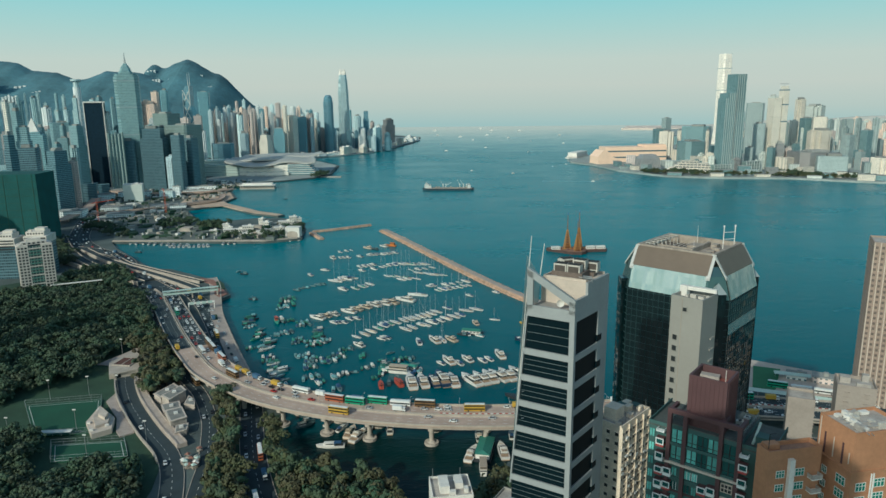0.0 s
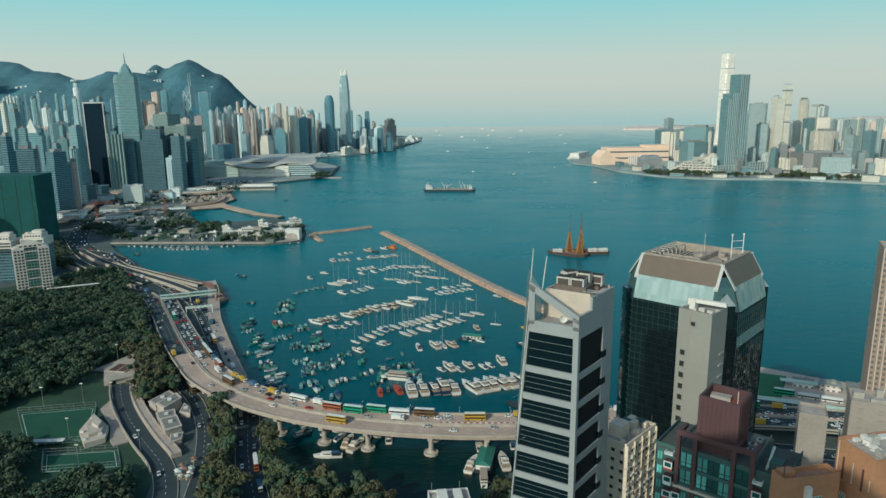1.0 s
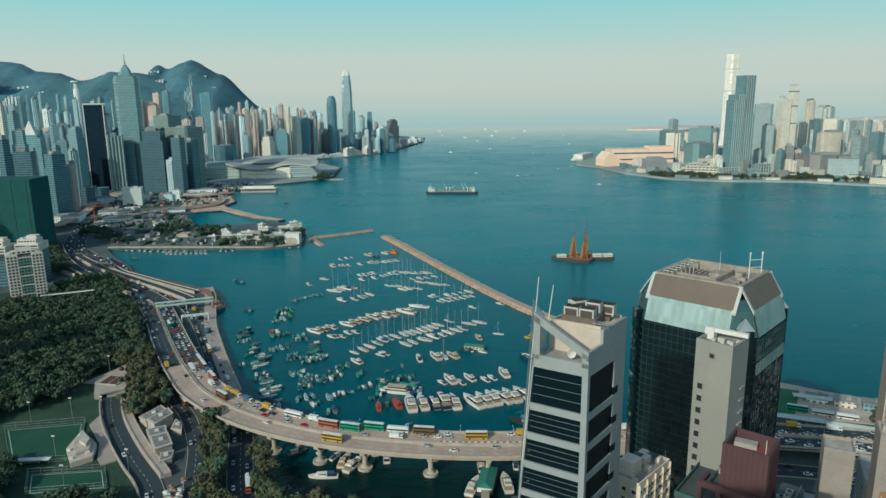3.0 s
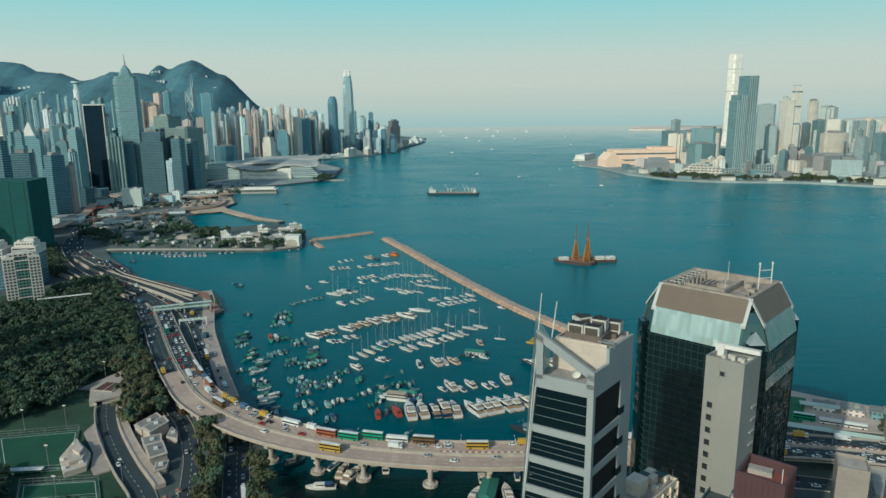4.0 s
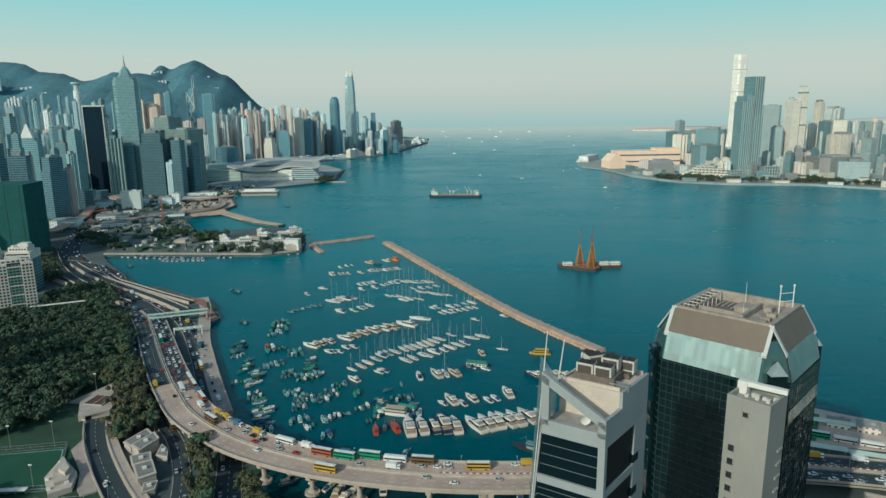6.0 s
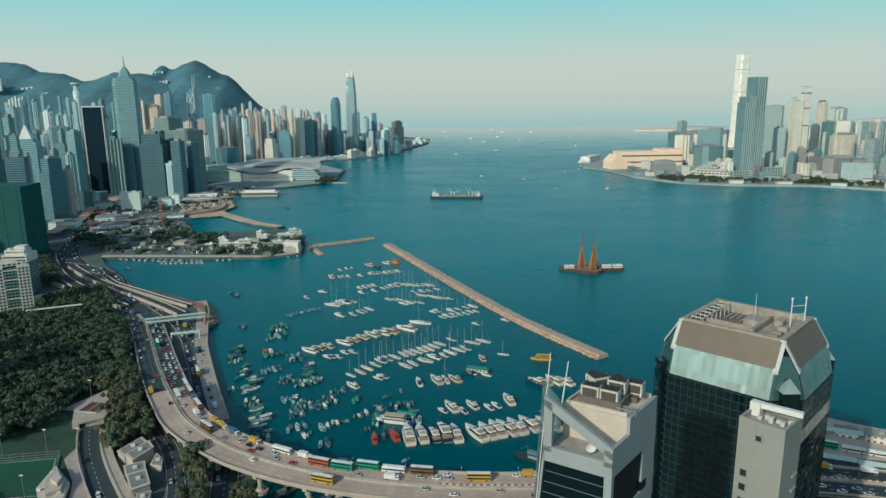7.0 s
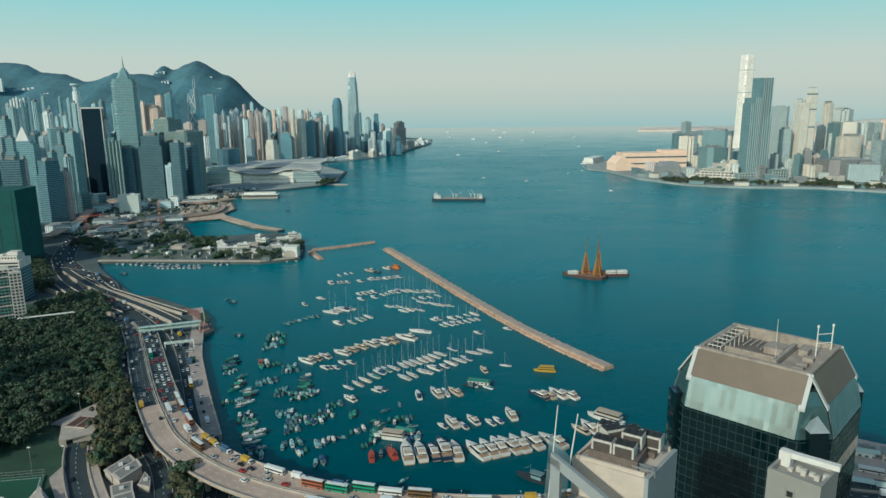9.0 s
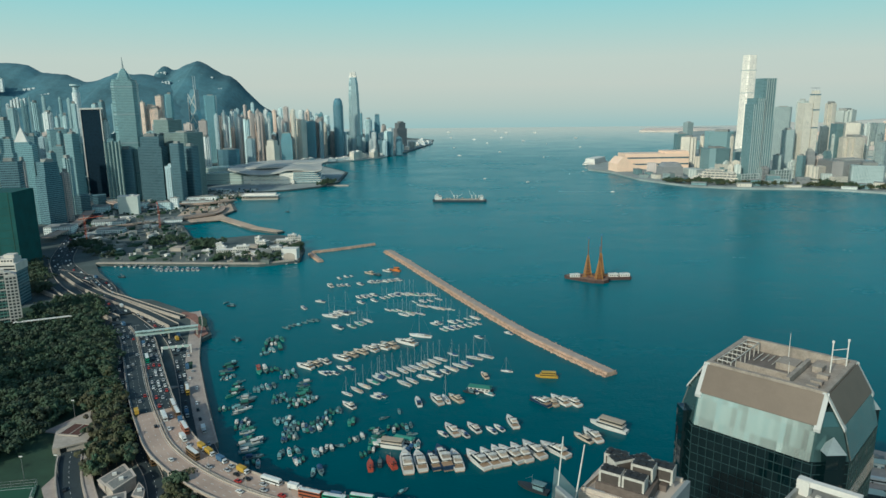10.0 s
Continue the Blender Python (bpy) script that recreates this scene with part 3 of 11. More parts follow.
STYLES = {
    "white": (hazed_facade("white flats", (0.800, 0.820, 0.790), (0.190, 0.290, 0.330), du=3.4, rough=0.5, metal=0.35, fu=0.5), "white residential tower with rows of small windows", 1),
    "cream": (hazed_facade("cream flats", (0.760, 0.690, 0.580), (0.200, 0.270, 0.290), du=3.4, rough=0.5, metal=0.35, fu=0.45), "cream-coloured tower with rows of small windows", 1),
    "pink": (hazed_facade("pink flats", (0.600, 0.500, 0.450), (0.190, 0.245, 0.270), du=3.2, rough=0.5, metal=0.35, fu=0.45), "pinkish residential tower with small windows", 1),
    # warm sunlight on pink flats is put into this brighter copy
    "pinklit": (hazed_facade("pink flats with sunlight in the colour", (0.800, 0.600, 0.480), (0.240, 0.270, 0.280), du=3.2, rough=0.5, metal=0.35, fu=0.4), "residential slab with small windows, warm sunlight put into its pink colour", 1),
    "pale": (hazed_facade("pale grey flats", (0.600, 0.720, 0.715), (0.220, 0.330, 0.370), du=3.0, rough=0.5, metal=0.35, fu=0.5), "pale grey-green tower with rows of windows", 1),
    "grey": (hazed_facade("grey flats", (0.400, 0.500, 0.525), (0.170, 0.250, 0.285), du=3.0, rough=0.5, metal=0.35, fu=0.55), "grey tower with rows of windows", 1),
    "beige": (hazed_facade("beige tower wall", (0.600, 0.570, 0.490), (0.160, 0.220, 0.240), du=4.0, rough=0.5, metal=0.35, fu=0.4), "beige tower with rows of windows", 0),
    "brown": (hazed_facade("brown tower wall", (0.300, 0.285, 0.275), (0.123, 0.170, 0.190), du=3.0, rough=0.5, metal=0.35, fu=0.6), "brown tower with bands of windows", 0),
    "olive": (hazed_facade("olive tower wall", (0.260, 0.340, 0.320), (0.135, 0.193, 0.198), du=3.0, rough=0.5, metal=0.35, fu=0.6), "olive-grey office block with window bands", 0),
    "green": (hazed_facade("greenish tower wall", (0.250, 0.400, 0.420), (0.125, 0.235, 0.270), du=2.4, fu=0.7, metal=0.3), "greenish office tower with dark glazing", 0),
    "teal": (hazed_facade("teal glass wall", (0.280, 0.470, 0.520), (0.135, 0.300, 0.360), du=2.0, fu=0.8, fv=0.7, metal=0.5), "teal glass office tower", 0),
    "blue": (hazed_facade("blue glass wall", (0.210, 0.350, 0.410), (0.115, 0.235, 0.295), du=2.0, fu=0.85, fv=0.7, metal=0.5), "dark blue glass office tower", 0),
    "dark": (hazed_facade("dark glass wall", (0.130, 0.220, 0.255), (0.075, 0.140, 0.170), du=2.2, fu=0.8, fv=0.6, metal=0.4), "dark glass office block", 0),
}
# colours for across the harbour, paler and flatter with its haze mixed in
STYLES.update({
    "sandy": (hazed_facade("sandy far flats", (0.74, 0.66, 0.55), (0.34, 0.35, 0.32), du=3.4, rough=0.6, metal=0.2, fu=0.45), "sandy pale tower with rows of small windows", 1),
    "ash": (hazed_facade("ash grey far flats", (0.58, 0.60, 0.55), (0.30, 0.35, 0.34), du=3.2, rough=0.6, metal=0.2, fu=0.5), "ash-grey tower with rows of windows", 1),
    "slate": (hazed_facade("slate far offices", (0.36, 0.42, 0.41), (0.21, 0.28, 0.28), du=3.0, rough=0.6, metal=0.25, fu=0.55), "slate-grey office tower with window bands", 0),
    "bottle": (hazed_facade("bottle green far offices", (0.20, 0.30, 0.31), (0.13, 0.22, 0.235), du=2.6, rough=0.6, metal=0.3, fu=0.7), "dark bottle-green office tower", 0),
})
# shade and haze over the inland towers are put into these two colours
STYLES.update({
    "mist": (hazed_facade("misty teal flats", (0.36, 0.49, 0.50), (0.16, 0.25, 0.28), du=3.2, rough=0.6, metal=0.25, fu=0.5), "tower with rows of windows, haze put into its grey-teal colour", 1),
    "dusk": (hazed_facade("dusky teal offices", (0.22, 0.34, 0.36), (0.11, 0.19, 0.22), du=2.8, rough=0.6, metal=0.3, fu=0.6), "tower with window bands, shade and haze put into its teal colour", 0),
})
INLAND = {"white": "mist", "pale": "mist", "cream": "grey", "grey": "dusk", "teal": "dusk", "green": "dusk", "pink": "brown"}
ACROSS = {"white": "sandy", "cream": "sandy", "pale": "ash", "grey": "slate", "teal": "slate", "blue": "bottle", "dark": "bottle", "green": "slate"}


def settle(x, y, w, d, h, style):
    """Where a far tower stands: across the harbour walls are sandier, inland its style carries haze and shade; inland
    heights, and places and sizes on the point, are fitted to the camera's view.
    """
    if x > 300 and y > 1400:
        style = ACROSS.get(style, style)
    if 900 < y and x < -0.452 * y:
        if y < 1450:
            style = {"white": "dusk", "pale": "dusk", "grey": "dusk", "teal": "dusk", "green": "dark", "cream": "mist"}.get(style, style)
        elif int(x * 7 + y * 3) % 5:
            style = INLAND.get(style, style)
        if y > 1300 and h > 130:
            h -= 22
    if -560 < x < -200 and 2050 < y < 2800:
        x, y, w, d, h = x * 1.12, 15 + (y - 15) * 1.12, w * 1.12, d * 1.12, 195 + (h - 195) * 1.12
    return x, y, w, d, h, style


ROOF = M("grey flat roof", (0.28, 0.28, 0.26), 0.9, var=0.4, scale=0.1, rnd=0.2)
tower_rnd = random.Random(11)


def tower(x, y, w, d, h, rz, style):
    """A far tower: a cross-shaped or plain shaft in one to three stages, with a roof house, mast or tank."""
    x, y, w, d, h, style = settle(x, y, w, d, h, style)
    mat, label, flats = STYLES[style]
    r = tower_rnd
    root = thing("tower_block", label, "tower", pose(x, y, 3.0, 0, 0, rz), "skyline towers")
    h -= 3.0
    g = G()
    if flats and r.random() < 0.7:
        a = r.uniform(0.3, 0.42)
        box(g, 0, 0, 0, w, d * a, h * 0.985)
        box(g, 0, 0, 0, w * a, d, h)
        box(g, 0, 0, 0, w * 0.72, d * 0.72, h * 0.97)
    elif r.random() < 0.35 and h > 60:
        k = r.uniform(0.7, 0.9)
        box(g, 0, 0, 0, w, d, h * k)
        box(g, 0, 0, h * k, w * 0.8, d * 0.8, h * (1 - k))
    else:
        c = min(w, d) * r.uniform(0.02, 0.2)
        prism(g, [(-w / 2 + c, -d / 2), (w / 2 - c, -d / 2), (w / 2, -d / 2 + c), (w / 2, d / 2 - c), (w / 2 - c, d / 2), (-w / 2 + c, d / 2), (-w / 2, d / 2 - c), (-w / 2, -d / 2 + c)], 0, h)
    part("shaft", g, mat, root)
    g = G()
    box(g, r.uniform(-0.1, 0.1) * w, 0, h * 0.985, w * 0.45, d * 0.45, h * 0.015 + r.uniform(2.5, 6.0))
    if r.random() < 0.5:
        box(g, w * 0.2, -d * 0.2, h * 0.97, w * 0.18, d * 0.2, h * 0.03 + 2.2)
    part("roof_house", g, ROOF, root)
    if r.random() < 0.15:
        g = G()
        rod(g, (0, 0, h), (0, 0, h + r.uniform(8, 18)), 0.5, 4, 0.15)
        part("mast", g, STEEL, root)
    return root


FILL = {k: G() for k in STYLES}


def filler(x, y, w, d, h, rz, style):
    """One of the far towers that stand too close together to be told apart; they are joined by wall colour."""
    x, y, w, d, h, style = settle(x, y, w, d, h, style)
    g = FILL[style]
    r = tower_rnd
    box(g, x, y, 3, w, d * 0.7, h - 3, rz)
    box(g, x, y, 3, w * 0.6, d, h - 3 - r.uniform(0, 3), rz)
    box(g, x, y, h - 1, w * 0.4, d * 0.4, r.uniform(3, 7), rz)
# towers of the western shore
tower(-677, 1004, 8, 7, 191, -18, "beige")
tower(-761, 1157, 17, 14, 177, -18, "pale")
tower(-665, 1018, 18, 15, 154, 15, "grey")
tower(-1184, 1808, 22, 17, 214, 15, "white")
tower(-1186, 1908, 17, 16, 230, -28, "pale")
tower(-1155, 1910, 24, 19, 203, 6, "white")
tower(-1004, 1704, 10, 8, 192, -18, "white")
tower(-955, 1655, 12, 10, 197, 25, "pale")
tower(-924, 1568, 41, 36, 168, 35, "teal")
tower(-913, 1625, 11, 10, 224, 6, "white")
tower(-789, 1391, 26, 21, 166, -18, "teal")
tower(-723, 1258, 16, 16, 107, -18, "cream")
tower(-688, 1186, 14, 12, 89, 15, "pink")
tower(-704, 1165, 32, 29, 108, -28, "dark")
tower(-813, 1357, 17, 13, 131, -28, "pale")
tower(-827, 1407, 19, 14, 118, 15, "grey")
tower(-779, 1506, 15, 11, 190, 35, "white")
tower(-700, 1431, 24, 22, 110, 15, "dark")
tower(-702, 1485, 11, 11, 162, 6, "teal")
tower(-654, 1450, 47, 40, 135, 6, "dark")
tower(-656, 1512, 27, 24, 136, 35, "dark")
tower(-612, 1510, 61, 59, 140, -18, "olive")
tower(-693, 1619, 51, 39, 164, -28, "olive")
tower(-934, 2006, 14, 11, 226, 6, "pinklit")
tower(-921, 2034, 33, 29, 216, 25, "pinklit")
tower(-878, 1965, 31, 30, 187, 25, "pinklit")
tower(-906, 2059, 20, 18, 222, 6, "pinklit")
tower(-899, 2109, 19, 17, 227, 6, "teal")
tower(-852, 2316, 37, 33, 224, 15, "teal")
tower(-763, 2009, 23, 18, 151, 15, "pink")
tower(-700, 1860, 21, 19, 113, -8, "white")
tower(-685, 2160, 20, 19, 151, -28, "pale")
tower(-645, 2062, 26, 24, 97, 15, "grey")
tower(-580, 2064, 29, 27, 90, -18, "cream")
tower(-510, 2117, 34, 34, 147, -8, "cream")
tower(-488, 2164, 31, 28, 142, 15, "blue")
tower(-465, 2191, 24, 22, 149, 25, "pink")
tower(-684, 1978, 59, 57, 71, 25, "blue")
tower(-564, 2164, 34, 28, 106, 15, "teal")
tower(-382, 2503, 7, 5, 158, -28, "teal")
tower(-355, 2491, 25, 22, 138, 35, "pale")
tower(-328, 2528, 21, 17, 153, 6, "blue")
tower(-315, 2607, 17, 13, 112, 35, "pink")
tower(-303, 2708, 21, 16, 96, -18, "white")
tower(-251, 2583, 49, 46, 121, 6, "brown")
tower(-882, 1505, 12, 10, 163, -28, "grey")
tower(-801, 1286, 14, 12, 145, 15, "green")
tower(-1018, 1906, 14, 13, 222, -8, "pale")
tower(-1025, 1957, 17, 14, 229, -28, "grey")
tower(-614, 905, 14, 11, 147, -28, "dark")
tower(-630, 969, 25, 19, 126, 15, "green")
tower(-637, 1004, 8, 8, 123, -18, "pink")
tower(-595, 1430, 22, 20, 121, -8, "dark")
tower(-584, 1472, 25, 23, 113, -18, "dark")
tower(-912, 1805, 12, 10, 223, 35, "grey")
tower(-796, 2359, 17, 17, 173, -8, "white")
tower(-481, 2405, 12, 10, 121, 35, "grey")
filler(-712, 2464, 15, 13, 173, -8, "white")
filler(-576, 2320, 10, 8, 150, 15, "pale")
filler(-732, 2362, 10, 9, 137, -28, "white")
filler(-821, 2660, 12, 10, 196, 25, "pale")
filler(-673, 2501, 12, 11, 142, 15, "pale")
filler(-863, 2572, 11, 11, 146, -8, "pale")
filler(-776, 2228, 13, 12, 133, -18, "white")
filler(-807, 2528, 11, 10, 192, -28, "pink")
filler(-565, 2687, 18, 17, 142, -8, "pink")
filler(-758, 2304, 12, 10, 160, -28, "pink")
filler(-771, 2307, 9, 8, 138, 35, "pink")
filler(-654, 2441, 13, 11, 179, 6, "pale")
filler(-665, 2244, 16, 16, 166, 6, "pink")
filler(-533, 2396, 15, 14, 134, -28, "cream")
filler(-537, 2341, 10, 8, 155, 35, "cream")
filler(-698, 2601, 10, 10, 164, -28, "pink")
filler(-625, 2476, 18, 17, 111, 6, "pink")
filler(-846, 2519, 11, 10, 164, 15, "white")
filler(-558, 2629, 10, 9, 150, 35, "pinklit")
filler(-752, 2448, 10, 8, 158, -18, "pink")
filler(-776, 2425, 15, 14, 141, -28, "teal")
filler(-791, 2442, 15, 13, 154, 6, "pink")
filler(-508, 2181, 7, 7, 131, -28, "pinklit")
filler(-815, 2329, 11, 10, 171, -28, "grey")
filler(-606, 2335, 9, 8, 162, -18, "pink")
filler(-547, 2198, 10, 8, 157, -28, "white")
filler(-666, 2499, 15, 12, 142, -28, "teal")
filler(-677, 2387, 16, 12, 165, 6, "teal")
filler(-750, 2280, 13, 13, 153, -28, "white")
filler(-788, 2592, 16, 14, 120, -28, "pale")
filler(-893, 2593, 16, 13, 133, 25, "pink")
filler(-707, 2551, 16, 13, 171, -18, "pinklit")
filler(-711, 2364, 14, 14, 171, -8, "pink")
filler(-870, 2527, 16, 14, 149, 15, "pale")
filler(-803, 2286, 12, 9, 127, 25, "white")
filler(-723, 2633, 13, 10, 145, 35, "white")
filler(-542, 2676, 17, 15, 147, -8, "pale")
filler(-570, 2687, 15, 12, 153, 15, "teal")
filler(-530, 2468, 11, 10, 114, 25, "white")
filler(-581, 2240, 16, 15, 185, 6, "pink")
filler(-488, 2257, 13, 10, 162, 35, "pale")
filler(-616, 2282, 10, 8, 151, 35, "white")
filler(-575, 2302, 14, 10, 176, -8, "cream")
filler(-647, 2249, 11, 9, 134, -18, "grey")
filler(-596, 2486, 13, 12, 109, 15, "pinklit")
filler(-563, 2420, 11, 11, 101, 35, "pink")
filler(-629, 2648, 17, 16, 136, -18, "pink")
filler(-747, 2297, 9, 9, 153, 15, "white")
filler(-526, 2329, 14, 13, 134, -28, "teal")
filler(-915, 2613, 9, 8, 152, -28, "pale")
filler(-648, 2394, 11, 8, 149, -28, "pinklit")
filler(-639, 2372, 18, 14, 150, -8, "white")
filler(-848, 2658, 17, 17, 149, 15, "pink")
filler(-780, 2573, 15, 13, 154, 25, "pale")
filler(-693, 2685, 17, 13, 137, 15, "white")
filler(-724, 2550, 11, 10, 160, 25, "white")
filler(-585, 2224, 12, 12, 135, -18, "white")
filler(-623, 2386, 13, 11, 114, 25, "pale")
filler(-647, 2254, 9, 8, 145, 15, "white")
filler(-692, 2302, 8, 7, 176, 35, "pink")
filler(-755, 2638, 15, 14, 148, 6, "teal")
filler(-629, 2621, 12, 10, 112, -18, "pink")
filler(-788, 2258, 14, 12, 128, 15, "cream")
filler(-628, 2568, 15, 13, 121, 35, "white")
filler(-762, 2292, 9, 8, 171, -28, "pale")
filler(-760, 2604, 13, 12, 149, 15, "grey")
filler(-829, 2649, 14, 13, 168, -28, "pinklit")
filler(-636, 2578, 10, 8, 142, 6, "cream")
filler(-685, 2601, 10, 9, 133, -28, "pinklit")
filler(-469, 2232, 14, 14, 117, 15, "pink")
filler(-780, 2165, 12, 10, 164, -8, "grey")
filler(-679, 2199, 13, 10, 165, 25, "pink")
filler(-463, 2264, 9, 8, 131, 6, "cream")
filler(-621, 2621, 14, 12, 141, 6, "white")
filler(-583, 2324, 15, 14, 165, 6, "pinklit")
filler(-792, 2650, 12, 11, 149, -8, "pale")
filler(-757, 2599, 16, 14, 158, 35, "pale")
filler(-508, 2243, 12, 10, 133, -18, "pink")
filler(-678, 2399, 12, 12, 155, -28, "white")
filler(-651, 2172, 10, 8, 159, -18, "pink")
filler(-666, 2206, 9, 7, 110, -18, "pinklit")
filler(-587, 2222, 9, 9, 143, 35, "pink")
filler(-743, 2322, 16, 13, 145, 15, "cream")
filler(-545, 2345, 12, 11, 164, -28, "pink")
filler(-459, 2203, 8, 6, 145, 15, "white")
filler(-942, 2651, 14, 12, 143, 35, "cream")
filler(-547, 2321, 7, 7, 111, -28, "teal")
filler(-813, 2435, 13, 11, 168, -8, "white")
filler(-563, 2370, 16, 16, 172, -8, "white")
filler(-699, 2281, 12, 10, 132, -8, "pinklit")
filler(-798, 2368, 13, 11, 153, -28, "pinklit")
filler(-600, 2411, 9, 8, 169, -8, "pink")
filler(-547, 2404, 17, 13, 166, -8, "grey")
filler(-882, 2661, 17, 14, 175, 15, "grey")
filler(-784, 2695, 15, 15, 138, 15, "white")
filler(-786, 2269, 10, 9, 160, 15, "white")
filler(-537, 2258, 12, 10, 170, 15, "white")
filler(-501, 2167, 8, 8, 165, -18, "pink")
filler(-818, 2531, 15, 13, 132, 25, "pink")
filler(-610, 2377, 13, 10, 136, 35, "pinklit")
filler(-561, 2452, 11, 10, 170, -8, "pinklit")
filler(-851, 2422, 11, 10, 165, 15, "pink")
filler(-701, 2293, 13, 11, 149, -8, "pink")
filler(-684, 2332, 10, 8, 156, 25, "cream")
filler(-584, 2626, 15, 15, 141, -18, "grey")
filler(-543, 2583, 14, 14, 158, 6, "teal")
filler(-476, 2207, 10, 9, 155, -8, "white")
filler(-806, 2263, 13, 11, 112, -8, "cream")
filler(-800, 2236, 15, 14, 160, -8, "pinklit")
filler(-709, 2424, 11, 11, 146, 6, "pale")
filler(-537, 2409, 11, 9, 150, 15, "white")
filler(-457, 2171, 10, 10, 138, -8, "grey")
filler(-705, 2226, 8, 7, 150, -18, "white")
filler(-768, 2267, 9, 9, 120, -8, "pinklit")
filler(-515, 2162, 9, 9, 145, -8, "teal")
filler(-641, 2404, 15, 13, 148, -18, "pale")
filler(-618, 2174, 7, 7, 154, 35, "white")
filler(-832, 2572, 10, 9, 162, 15, "teal")
filler(-750, 2421, 8, 7, 146, 35, "pink")
filler(-769, 2668, 17, 14, 141, 6, "white")
filler(-445, 2284, 15, 11, 102, 15, "brown")
filler(-361, 2308, 17, 13, 91, 15, "dark")
filler(-682, 2430, 20, 19, 82, 6, "brown")
filler(-474, 2365, 12, 10, 75, -18, "grey")
filler(-415, 2393, 21, 18, 97, -28, "dark")
filler(-285, 2299, 21, 19, 74, -18, "dark")
filler(-256, 2300, 17, 14, 101, -8, "blue")
filler(-599, 2307, 16, 13, 100, 6, "blue")
filler(-751, 2404, 12, 11, 78, -28, "brown")
filler(-354, 2448, 13, 11, 85, 6, "blue")
filler(-534, 2267, 15, 15, 82, 6, "teal")
filler(-802, 2460, 25, 23, 93, 6, "pale")
filler(-753, 2290, 11, 10, 72, 25, "teal")
filler(-307, 2361, 11, 9, 55, 35, "grey")
filler(-595, 2286, 24, 19, 94, -8, "teal")
filler(-621, 2299, 20, 20, 103, -18, "dark")
filler(-707, 2353, 14, 12, 59, 35, "pale")
filler(-871, 2414, 18, 15, 67, 6, "white")
filler(-534, 2423, 15, 14, 75, 35, "teal")
filler(-278, 2452, 22, 18, 89, -18, "brown")
filler(-315, 2266, 12, 9, 77, 35, "white")
filler(-492, 2336, 13, 11, 98, 25, "white")
filler(-421, 2373, 14, 13, 80, -18, "dark")
filler(-733, 2386, 18, 17, 77, -8, "white")
filler(-377, 2399, 21, 21, 84, -8, "dark")
filler(-658, 2300, 12, 11, 78, 25, "dark")
filler(-682, 2355, 20, 19, 83, 35, "white")
filler(-236, 2382, 20, 17, 79, 6, "blue")
filler(-331, 2431, 20, 20, 97, -18, "grey")
filler(-650, 2433, 13, 13, 74, 25, "grey")
filler(-409, 2358, 17, 15, 88, 6, "grey")
filler(-434, 2288, 20, 17, 78, -28, "teal")
filler(-463, 2319, 13, 10, 101, -18, "dark")
filler(-530, 2407, 21, 20, 76, 25, "brown")
filler(-272, 2281, 16, 14, 73, -18, "grey")
filler(-303, 2421, 14, 12, 90, -28, "white")
filler(-370, 2454, 18, 14, 74, -8, "grey")
filler(-762, 2449, 22, 18, 73, 6, "dark")
filler(-439, 2272, 17, 17, 65, 25, "brown")
filler(-816, 2339, 10, 9, 83, 35, "blue")
filler(-445, 2326, 23, 23, 94, 6, "pale")
filler(-833, 2360, 17, 17, 62, 15, "teal")
filler(-776, 2444, 24, 20, 61, -8, "grey")
filler(-575, 2374, 23, 18, 93, 15, "dark")
filler(-535, 2412, 17, 16, 84, 35, "white")
filler(-544, 2429, 17, 15, 65, -18, "pale")
filler(-317, 2348, 15, 14, 97, 6, "white")
filler(-648, 2308, 18, 17, 91, 25, "brown")
filler(-805, 2292, 17, 14, 90, -8, "dark")
filler(-410, 2301, 15, 13, 100, -18, "grey")
filler(-716, 2392, 20, 16, 93, -18, "white")
filler(-387, 2377, 17, 15, 76, -8, "pale")
filler(-829, 2356, 21, 17, 64, -18, "white")
filler(-297, 2423, 21, 18, 89, -8, "grey")
filler(-464, 2341, 19, 15, 98, 25, "brown")
filler(-646, 2316, 16, 12, 99, 15, "pale")
filler(-271, 2326, 15, 14, 101, -18, "pale")
filler(-418, 2378, 25, 22, 73, -8, "pale")
filler(-229, 2319, 23, 21, 67, 6, "blue")
filler(-396, 2371, 17, 15, 79, -8, "teal")
filler(-796, 1571, 12, 11, 132, 25, "white")
filler(-1047, 2053, 17, 15, 116, -28, "white")
filler(-792, 1606, 16, 14, 125, -28, "teal")
filler(-1177, 1840, 14, 12, 139, -28, "dark")
filler(-777, 1662, 13, 11, 147, 6, "teal")
filler(-1206, 1915, 15, 12, 140, 25, "pale")
filler(-734, 1949, 19, 18, 95, 35, "teal")
filler(-800, 1780, 11, 11, 99, 35, "white")
filler(-1045, 1668, 16, 14, 133, 35, "white")
filler(-1013, 1853, 19, 16, 97, -8, "pink")
filler(-947, 1599, 19, 14, 160, 25, "pink")
filler(-844, 1943, 14, 11, 140, -8, "white")
filler(-1039, 2063, 21, 21, 139, -18, "green")
filler(-876, 1951, 16, 15, 144, 25, "white")
filler(-707, 1556, 11, 8, 156, -28, "green")
filler(-1133, 1743, 21, 17, 134, -8, "blue")
filler(-812, 1914, 11, 9, 128, -28, "grey")
filler(-782, 1725, 22, 17, 155, 6, "pale")
filler(-995, 1943, 26, 21, 115, 6, "blue")
filler(-1081, 1601, 12, 12, 142, -8, "pink")
filler(-1058, 1653, 16, 14, 156, -28, "pink")
filler(-1103, 1813, 15, 14, 120, 25, "pink")
